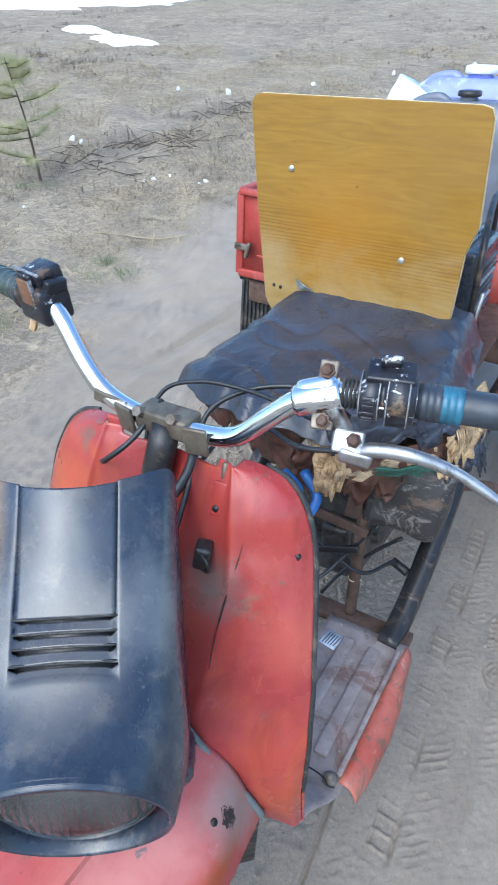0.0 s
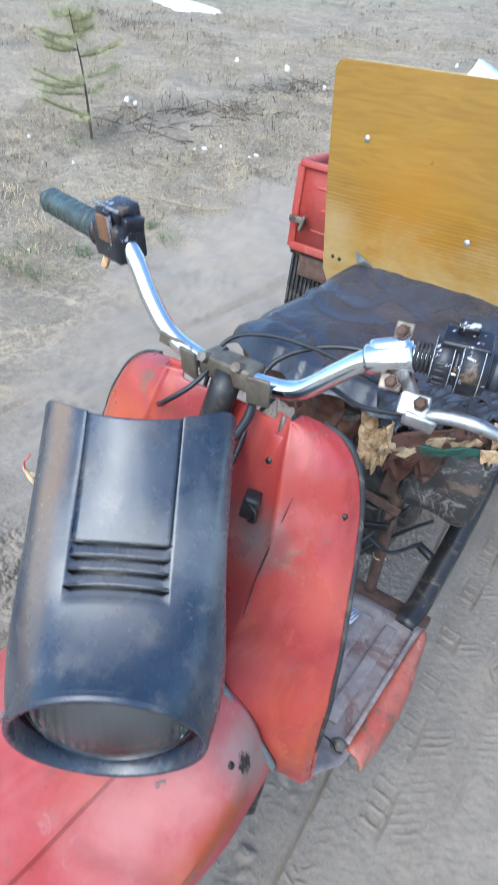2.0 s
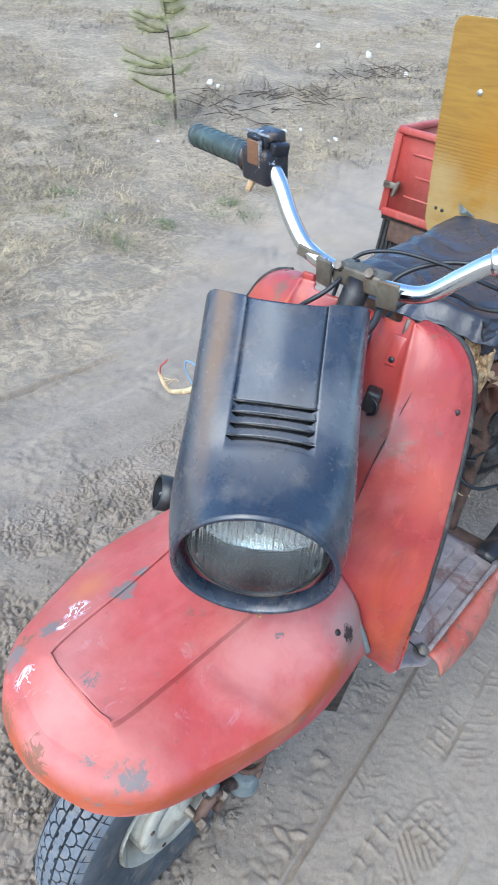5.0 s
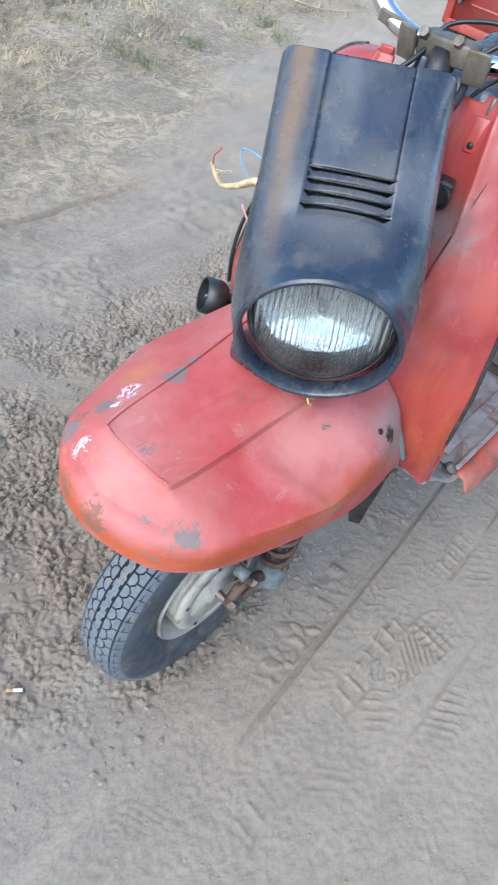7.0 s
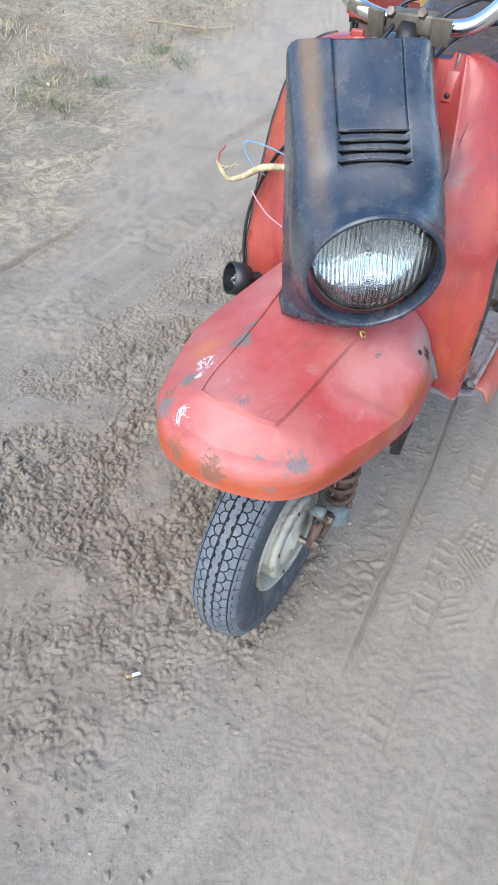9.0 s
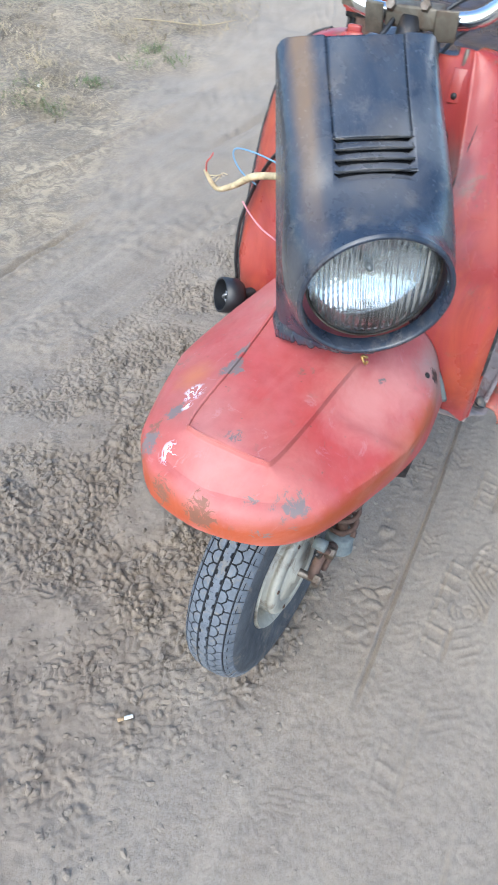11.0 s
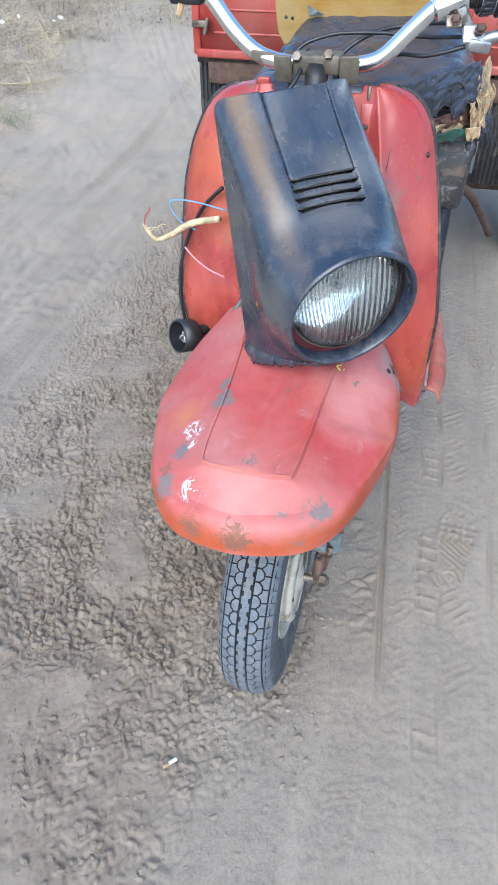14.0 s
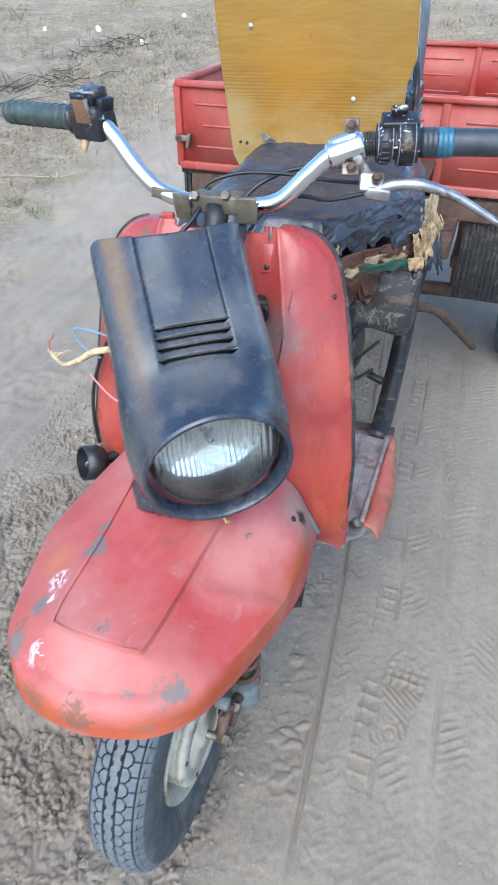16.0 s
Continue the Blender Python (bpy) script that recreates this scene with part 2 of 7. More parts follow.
def make_shield_paint():
    m = make_red("dented_red_paint", (0.265, 0.024, 0.025), (0.335, 0.049, 0.052), 0.615, 0.26, 0.10)
    top = m.b.inputs["Base Color"].links[0].from_socket
    grey, dark = (0.15, 0.10, 0.095), (0.255, 0.026, 0.022)
    top = m.mix(m.ramp(m.noise(8, 8, 0.7, 1.5, (1.0, 1.0, 0.5)), (0.50, 0.0), (0.64, 0.65)), top, (0.39, 0.078, 0.032))
    top = m.mix(m.ramp(m.noise(6.3, 8, 0.72, 0.8, (1.0, 1.0, 0.6)), (0.50, 0.0), (0.62, 0.75)), top, (0.19, 0.017, 0.019))
    nick = m.ramp(m.noise(11, 4, 0.55, 4.0, (5.0, 1.0, 0.7)), (0.492, 0.0), (0.498, 0.7), (0.504, 0.0))
    top = m.mix(m.math('MULTIPLY', nick, m.ramp(m.noise(4, 4), (0.45, 0.0), (0.6, 1.0))), top, (0.15, 0.05, 0.045))
    c = wear(m, top, (
        ((0.074, -0.01, 0.905), 0.020, grey, 45), ((0.134, 0.0, 0.869), 0.010, grey, 70), ((0.150, 0.0, 0.955), 0.006, grey, 80), ((0.100, 0.0, 1.020), 0.018, (0.22, 0.06, 0.05), 50),
        ((0.200, 0.0, 0.760), 0.006, grey, 90), ((0.180, -0.05, 0.640), 0.012, grey, 60), ((0.215, -0.04, 0.540), 0.009, (0.60, 0.50, 0.47), 110), ((0.190, -0.02, 0.800), 0.012, (0.62, 0.42, 0.40), 90), ((-0.20, -0.02, 0.720), 0.014, grey, 60)))
    # stains and patches at x > 0; the orange at x < 0 paints warm sunlight
    c = tint(m, c, (((0.120, -0.03, 0.990), 0.070, dark, 0.8), ((0.095, -0.06, 0.850), 0.060, dark, 0.8), ((0.205, -0.03, 0.860), 0.055, (0.42, 0.10, 0.07), 0.6), ((0.190, -0.07, 0.680), 0.070, (0.36, 0.05, 0.03), 0.6), ((0.098, -0.060, 0.925), 0.045, (0.13, 0.09, 0.085), 1.0), ((0.215, -0.05, 0.600), 0.060, (0.40, 0.075, 0.018), 0.75), ((0.205, -0.04, 0.740), 0.035, (0.40, 0.075, 0.02), 0.6), ((0.145, -0.06, 0.800), 0.035, (0.21, 0.018, 0.016), 0.7), ((0.170, -0.08, 0.640), 0.030, (0.20, 0.018, 0.016), 0.7), ((0.150, -0.02, 0.900), 0.012, grey, 0.8), ((0.130, -0.09, 0.720), 0.012, grey, 0.8),
                     ((-0.17, -0.03, 0.950), 0.090, (0.46, 0.11, 0.045), 0.6), ((-0.22, -0.06, 0.720), 0.090, (0.38, 0.07, 0.04), 0.5), ((-0.15, -0.06, 0.850), 0.050, (0.48, 0.14, 0.05), 0.5)))
    return m.color(c)


RED_SHIELD = make_shield_paint()
RED_WORN = make_red("scraped_red_paint", (0.34, 0.05, 0.03), (0.47, 0.17, 0.12), 0.56, 0.5, 0.6)
RED_BOX = make_red("box_red_paint", (0.29, 0.030, 0.022), (0.34, 0.06, 0.048), 0.66, 0.45)


def make_black_plastic():
    m = Mat("weathered_black_plastic")
    c = m.mix(m.ramp(m.noise(7, 6, 0.65, 0.8), (0.4, 0.0), (0.7, 1.0)), (0.014, 0.021, 0.037), (0.028, 0.040, 0.064))
    dust = m.ramp(m.noise(22, 8, 0.75), (0.52, 0.0), (0.70, 0.5))
    c = m.mix(dust, c, (0.16, 0.14, 0.12))
    c = m.mix(m.ramp(m.voronoi(30), (0.0, 0.7), (0.07, 0.0)), c, (0.20, 0.18, 0.15))
    scratch = m.ramp(m.noise(9, 3, 0.5, 6.0, (6.0, 0.6, 1.5)), (0.495, 0.0), (0.5, 0.5), (0.505, 0.0))
    c = m.mix(scratch, c, (0.14, 0.14, 0.15))
    c = m.mix(m.ramp(m.noise(4.5, 7, 0.7), (0.56, 0.0), (0.72, 0.5)), c, (0.085, 0.062, 0.042))
    sep = m.n.new("ShaderNodeSeparateXYZ")
    m.l.new(m.co, sep.inputs[0])
    # warm sun glint along the left rounded edge, painted into the base colour
    glint_dist = m.math("ABSOLUTE", m.math("ADD", sep.outputs[0], 0.080))
    glint_dist = m.math("ADD", glint_dist, m.math("MULTIPLY", m.math("SUBTRACT", m.noise(20, 6, 0.7, 0.8, (1.0, 0.3, 0.3)), 0.5), 0.022))
    warm_glint = m.math("MULTIPLY", m.ramp(glint_dist, (0.004, 0.75), (0.019, 0.0)), m.ramp(m.math("ADD", sep.outputs[2], 0.5), (0.32, 0.0), (0.44, 1.0)))
    c = m.mix(warm_glint, c, (0.20, 0.125, 0.062))
    haze = m.ramp(m.noise(6, 8, 0.72, 0.6, (1.0, 0.6, 0.6)), (0.45, 0.0), (0.68, 0.35))
    c = m.mix(haze, c, (0.095, 0.10, 0.108))
    # dust near the slots; the grey tints at x > 0 paint sky sheen
    c = tint(m, c, (((0.0, -0.195, -0.105), 0.060, (0.15, 0.13, 0.11), 0.45), ((0.03, -0.150, -0.068), 0.035, (0.14, 0.125, 0.11), 0.5), ((0.095, -0.12, -0.10), 0.065, (0.17, 0.175, 0.18), 0.7), ((0.100, -0.17, -0.20), 0.065, (0.16, 0.165, 0.165), 0.7), ((-0.09, -0.22, -0.22), 0.05, (0.13, 0.12, 0.11), 0.6)))
    m.color(c)
    m.b.inputs["Specular IOR Level"].default_value = 0.58
    m.rough(m.ramp(m.noise(14, 7, 0.7), (0.35, 0.17), (0.72, 0.40)))
    m.bump(m.noise(240, 3), 0.08, 0.001)
    m.bump(m.noise(12, 3), 0.1, 0.006)
    return m


BLACK = make_black_plastic()


def plain(name, color, rough=0.6, metal=0.0, vary=0.35, scale=20, grit=0.15, dirt=None):
    """A worn surface: blotches at two sizes, dirt and fine relief."""
    m = Mat(name, rough, metal)
    dark = tuple(v * (1 - vary) for v in color)
    light = tuple(min(0.95, v * (1 + vary * 0.5)) for v in color)
    c = m.mix(m.ramp(m.noise(scale, 6, 0.65, 0.4), (0.34, 0.0), (0.68, 1.0)), dark, light)
    if dirt:
        c = m.mix(m.ramp(m.noise(scale * 0.6, 8, 0.72, 0.9), (0.52, 0.0), (0.62, 0.85)), c, dirt)
    m.color(c)
    m.rough(m.ramp(m.noise(scale * 1.7, 5), (0.3, max(0.05, rough - 0.12)), (0.7, min(1, rough + 0.15))))
    m.bump(m.noise(scale * 9, 5, 0.7), grit, 0.002)
    return m


def make_chrome():
    m = Mat("pitted_chrome", 0.1, 1.0)
    spots = m.ramp(m.noise(60, 8, 0.75), (0.60, 0.0), (0.68, 1.0))
    m.color(m.mix(spots, (0.74, 0.77, 0.80), (0.10, 0.065, 0.045)))
    m.rough(m.ramp(m.noise(45, 6), (0.35, 0.06), (0.75, 0.28)))
    m.put(m.b.inputs["Metallic"], m.math("SUBTRACT", 1.0, m.math("MULTIPLY", spots, 0.7)))
    return m


CHROME = make_chrome()
ALU = plain("scratched_aluminium", (0.42, 0.42, 0.43), 0.40, 0.9, 0.35, 40, 0.1, (0.12, 0.10, 0.09))
STEEL = plain("dirty_steel", (0.20, 0.17, 0.14), 0.5, 0.6, 0.5, 30, 0.25, (0.07, 0.045, 0.03))
OLIVE = plain("olive_zinc_steel", (0.15, 0.13, 0.10), 0.5, 0.4, 0.45, 30, 0.2, (0.09, 0.06, 0.04))
RUST = plain("rusty_brown_steel", (0.115, 0.068, 0.05), 0.75, 0.15, 0.5, 25, 0.3, (0.06, 0.035, 0.025))
BLACK_STEEL = plain("black_painted_steel", (0.018, 0.017, 0.018), 0.4, 0.1, 0.5, 22, 0.2, (0.12, 0.085, 0.06))
GREASE = plain("oily_cast_metal", (0.10, 0.095, 0.09), 0.45, 0.55, 0.6, 35, 0.3, (0.025, 0.02, 0.018))
RUBBER = plain("black_rubber", (0.022, 0.022, 0.024), 0.65, 0, 0.4, 30, 0.2, (0.10, 0.085, 0.07))
TYRE = plain("dusty_tyre_rubber", (0.062, 0.068, 0.078), 0.75, 0, 0.35, 26, 0.25, (0.13, 0.115, 0.10))
TREAD = plain("worn_tread_rubber", (0.115, 0.128, 0.15), 0.78, 0, 0.25, 60, 0.2, (0.16, 0.145, 0.125))
GROOVE_SHADE = plain("tread_groove_shade", (0.006, 0.007, 0.010), 0.85, 0, 0.3, 40, 0.2)
CREAM = plain("cream_painted_steel", (0.41, 0.385, 0.32), 0.5, 0, 0.3, 20, 0.2, (0.17, 0.13, 0.09))
FOAM = plain("yellowed_foam", (0.48, 0.33, 0.18), 0.95, 0, 0.45, 60, 0.8, (0.16, 0.09, 0.04))
BURLAP = plain("grubby_sackcloth", (0.40, 0.29, 0.17), 0.95, 0, 0.5, 45, 0.7, (0.13, 0.08, 0.045))
BROWN_VINYL = plain("torn_brown_vinyl", (0.10, 0.042, 0.026), 0.5, 0, 0.5, 30, 0.3, (0.03, 0.02, 0.016))
GREEN_CLOTH = plain("green_oilcloth", (0.022, 0.085, 0.060), 0.5, 0, 0.6, 50, 0.3, (0.05, 0.04, 0.03))
BLUE_CABLE = plain("blue_plastic", (0.03, 0.12, 0.38), 0.4, 0, 0.3, 20, 0.1)
CABLE = plain("black_cable", (0.016, 0.017, 0.02), 0.4, 0, 0.3, 30, 0.1)
WIRE_CREAM = plain("cream_cable_sheath", (0.52, 0.42, 0.25), 0.6, 0, 0.5, 60, 0.2)
WIRE_PINK = plain("pink_wire", (0.60, 0.26, 0.30), 0.45, 0, 0.2, 30, 0.05)
WIRE_BLUE = plain("blue_wire", (0.16, 0.30, 0.44), 0.45, 0, 0.2, 30, 0.05)
WIRE_RED = plain("red_wire", (0.45, 0.06, 0.05), 0.45, 0, 0.2, 30, 0.05)
GREY_RUBBER = plain("grey_rubber_trim", (0.15, 0.17, 0.17), 0.6, 0, 0.4, 40, 0.2)
AMBER = plain("brown_plastic", (0.17, 0.085, 0.045), 0.4, 0, 0.4, 60, 0.1)
GRIP = plain("green_grey_grip_rubber", (0.045, 0.065, 0.060), 0.38, 0, 0.5, 40, 0.15, (0.035, 0.04, 0.04))
TAPE = plain("dark_insulating_tape", (0.035, 0.042, 0.055), 0.38, 0, 0.4, 40, 0.15)
TAPE_BLUE = plain("blue_insulating_tape", (0.03, 0.11, 0.17), 0.38, 0, 0.4, 40, 0.15)
BLUE_PLASTIC = plain("blue_jerrycan_plastic", (0.20, 0.23, 0.58), 0.4, 0, 0.25, 9, 0.06, (0.55, 0.58, 0.68))
GREY_PLASTIC = plain("grey_jerrycan_plastic", (0.13, 0.14, 0.17), 0.4, 0, 0.25, 9, 0.08)
WHITE_PLASTIC = plain("off_white_plastic", (0.70, 0.69, 0.64), 0.4, 0, 0.15, 12, 0.06)
SACK = plain("pale_blue_white_sack", (0.62, 0.70, 0.78), 0.55, 0, 0.2, 8, 0.2)
INK_BLUE = plain("blue_print", (0.04, 0.08, 0.35), 0.5, 0, 0.2, 20, 0.05)
BRASS = plain("brass", (0.55, 0.38, 0.14), 0.35, 0.8, 0.3, 60, 0.1)
ZINC = plain("zinc_plated_bolt", (0.52, 0.52, 0.50), 0.38, 0.85, 0.3, 80, 0.1)
DUSTY = plain("dust_caked_brown_paint", (0.31, 0.255, 0.235), 0.85, 0, 0.4, 14, 0.4, (0.17, 0.095, 0.075))
WHITE_MARK = plain("bare_scratched_primer", (0.72, 0.70, 0.70), 0.5, 0, 0.2, 60, 0.1)
def make_chipped_black():
    m = Mat("chipped_black_paint", 0.35)
    c = m.mix(m.ramp(m.noise(30, 6), (0.4, 0.0), (0.7, 1.0)), (0.008, 0.008, 0.012), (0.03, 0.03, 0.04))
    c = m.mix(m.ramp(m.noise(42, 8, 0.72, 1.0), (0.61, 0.0), (0.635, 1.0)), c, (0.42, 0.43, 0.47))
    c = m.mix(m.ramp(m.noise(20, 7, 0.7, 0.5), (0.60, 0.0), (0.66, 0.8)), c, (0.15, 0.10, 0.06))
    m.color(c)
    m.rough(m.ramp(m.noise(35, 6), (0.3, 0.22), (0.7, 0.5)))
    m.bump(m.noise(90, 5, 0.7), 0.25, 0.002)
    return m


CHIPPED = make_chipped_black()
FLAKED = plain("edge_worn_to_metal", (0.34, 0.34, 0.35), 0.45, 0.5, 0.4, 160, 0.2, (0.03, 0.03, 0.035))
MOTTLED = Mat("flaked_dark_case_paint", 0.5)
_c = MOTTLED.mix(MOTTLED.ramp(MOTTLED.noise(26, 8, 0.72, 1.4), (0.52, 0.0), (0.60, 1.0)), (0.022, 0.020, 0.020), (0.13, 0.12, 0.11))
MOTTLED.color(MOTTLED.mix(MOTTLED.ramp(MOTTLED.noise(14, 7, 0.7, 0.8), (0.54, 0.0), (0.62, 0.9)), _c, (0.10, 0.065, 0.045)))
MOTTLED.bump(MOTTLED.noise(40, 6, 0.7), 0.4, 0.004)
STICKER = plain("white_sticker", (0.62, 0.66, 0.74), 0.4, 0, 0.15, 40, 0.05)


def make_vinyl():
    m = Mat("black_seat_sheet")
    c = m.mix(m.ramp(m.noise(6, 6, 0.65, 0.6), (0.36, 0.0), (0.7, 1.0)), (0.016, 0.019, 0.029), (0.046, 0.055, 0.082))
    c = m.mix(m.ramp(m.noise(3.4, 7, 0.7, 0.8), (0.48, 0.0), (0.72, 0.45)), c, (0.085, 0.060, 0.050))
    m.color(c)
    m.rough(m.ramp(m.noise(10, 6), (0.3, 0.18), (0.72, 0.42)))
    m.bump(m.noise(14, 7, 0.62, 0.8), 0.35, 0.010)
    m.bump(m.ramp(m.noise(9, 3, 0.5, 1.0), (0.44, 0.0), (0.5, 1.0), (0.56, 0.0)), 0.18, 0.004)
    m.bump(m.noise(120, 4), 0.15, 0.002)
    return m


VINYL = make_vinyl()


def make_plywood():
    m = Mat("varnished_plywood")
    grain = m.noise(7, 9, 0.6, 1.6, (1.1, 1.0, 9.0))
    c = m.mix(m.ramp(grain, (0.32, 0.0), (0.66, 1.0)), (0.200, 0.105, 0.011), (0.265, 0.150, 0.020))
    sep = m.n.new("ShaderNodeSeparateXYZ")
    m.l.new(m.co, sep.inputs[0])
    heart = m.math("ABSOLUTE", m.math("SUBTRACT", sep.outputs[2], m.math("ADD", 1.135, m.math("MULTIPLY", sep.outputs[0], -0.10))))
    heart = m.math("ADD", heart, m.math("MULTIPLY", m.math("SUBTRACT", m.noise(5, 4, 0.6, 0.5, (0.5, 1.0, 2.0)), 0.5), 0.10))
    rings = m.wave(44, "Z", 5.0, 3.0, (0.10, 1.0, 1.0))
    c = m.mix(m.math("MULTIPLY", m.ramp(rings, (0.05, 0.75), (0.42, 0.0)), m.ramp(heart, (0.02, 1.0), (0.07, 0.0))), c, (0.15, 0.062, 0.010))
    c = m.mix(m.ramp(m.noise(11, 8, 0.7, 0.8, (0.35, 1.0, 5.0)), (0.54, 0.0), (0.66, 0.5)), c, (0.19, 0.095, 0.014))
    c = wear(m, c, (((-0.03, 0.64, 1.26), 0.006, (0.12, 0.05, 0.01), 60), ((0.01, 0.64, 1.24), 0.005, (0.12, 0.05, 0.01), 60)))
    c = tint(m, c, (((-0.06, 0.645, 1.17), 0.13, (0.30, 0.135, 0.008), 0.6), ((0.12, 0.645, 1.30), 0.12, (0.22, 0.12, 0.018), 0.5), ((-0.20, 0.645, 1.10), 0.05, (0.30, 0.21, 0.10), 0.6)))
    pale = m.math("ADD", sep.outputs[2], m.math("MULTIPLY", m.math("SUBTRACT", m.noise(7, 7, 0.7, 0.6, (0.5, 1.0, 1.0)), 0.5), 0.5))
    c = m.mix(m.ramp(m.math("SUBTRACT", pale, 0.5), (0.52, 0.55), (0.63, 0.0)), c, (0.33, 0.25, 0.12))
    m.color(c)
    m.rough(m.ramp(m.noise(12, 5), (0.3, 0.32), (0.7, 0.55)))
    m.bump(grain, 0.12, 0.003)
    return m


PLY = make_plywood()
PLY_EDGE = plain("pale_plywood_edge", (0.62, 0.50, 0.27), 0.8, 0, 0.3, 60, 0.4)


def make_lens():
    """Thin pressed glass: clear, with a mirror-like sheen."""
    m = Mat("fluted_lamp_glass", 0.03)
    clear = m.n.new("ShaderNodeBsdfTransparent")
    clear.inputs[0].default_value = (0.93, 0.95, 0.96, 1)
    shine = m.n.new("ShaderNodeBsdfGlossy")
    shine.inputs["Roughness"].default_value = 0.05
    facing = m.n.new("ShaderNodeFresnel")
    facing.inputs[0].default_value = 1.5
    ridge = m.n.new("ShaderNodeBump")
    ridge.inputs["Strength"].default_value, ridge.inputs["Distance"].default_value = 0.5, 0.004
    m.l.new(m.wave(34, "X", 0.2, 1.0), ridge.inputs["Height"])
    m.l.new(ridge.outputs[0], shine.inputs["Normal"])
    both = m.n.new("ShaderNodeMixShader")
    m.l.new(facing.outputs[0], both.inputs[0])
    m.l.new(clear.outputs[0], both.inputs[1])
    m.l.new(shine.outputs[0], both.inputs[2])
    dust = m.n.new("ShaderNodeBsdfDiffuse")
    dust.inputs[0].default_value = (0.72, 0.76, 0.76, 1)
    film = m.n.new("ShaderNodeMixShader")
    m.l.new(m.ramp(m.noise(18, 6, 0.7), (0.3, 0.0), (0.75, 0.07)), film.inputs[0])
    m.l.new(both.outputs[0], film.inputs[1])
    m.l.new(dust.outputs[0], film.inputs[2])
    m.l.new(film.outputs[0], m.n["Material Output"].inputs["Surface"])
    return m


LENS = make_lens()
MIRROR = Mat("lamp_reflector_silver", 0.08, 1.0).color((0.92, 0.93, 0.94))
MIRROR.bump(MIRROR.wave(44, "X", 0.8, 2.0), 0.7, 0.004)
MIRROR.bump(MIRROR.noise(26, 3), 0.25, 0.01)

# ---- the ground ----
def rise(y):
    r = max(0.0, min(y, 32.0) - 3.6)
    return 0.115 * r * r / (r + 1.2)


def ground_z(x, y):
    """The lie of the land: a level sandy track, and a field that climbs behind it."""
    z = rise(y)
    bank = smooth01((-1.15 - x - 0.04 * (y - 1)) / 0.6) * 0.04
    return z + bank + 0.012 * noise.noise(Vector((x * 0.9, y * 0.9, 0.3)))


def groove(d, width, depth):
    """A pressed line with a small ridge thrown up on both sides."""
    k = d / width
    return -depth * math.exp(-k * k) + 0.45 * depth * math.exp(-(abs(k) - 1.9) ** 2 * 1.6)


def rungs(along, pitch, width):
    """Straight pressed bars: 1 on a bar and 0 between, with firm edges."""
    k = abs((along / pitch) % 1.0 - 0.5)
    return smooth01((width - k) / 0.10)


def sole(u, v, cu, cv, turn, left, depth):
    """One shoe print: a rim, a grid under the ball of the foot, slanting bars and ring-shaped ribs at the heel."""
    c, q = math.cos(turn), math.sin(turn)
    a, l = (u - cu) * c - (v - cv) * q, (u - cu) * q + (v - cv) * c
    if abs(l) > 0.150 or abs(a) > 0.06:
        return 0.0
    half = 0.046 if l > 0.0 else 0.036 + 0.008 * smooth01((-0.05 - l) / 0.05)
    end = smooth01((0.145 - abs(l)) / 0.02)
    half *= math.sqrt(max(0.05, 1 - max(0.0, (abs(l) - 0.085) / 0.062) ** 2))
    inside = smooth01((half - abs(a)) / 0.006) * end
    if l > 0.035:
        mark = max(rungs(a * left, 0.019, 0.16), rungs(l, 0.022, 0.16))
    elif l > -0.055:
        mark = rungs(l + 0.7 * a * left, 0.016, 0.20)
    else:
        mark = rungs(math.hypot(a, l + 0.085), 0.013, 0.20)
    rim = math.exp(-((abs(a) - half) / 0.005) ** 2) * end
    worn = smooth01(0.72 + 1.5 * noise.noise(Vector((u * 17, v * 17, cu * 9))))
    return (inside * (mark * 0.9 - 0.35) + rim * 0.5) * depth * worn


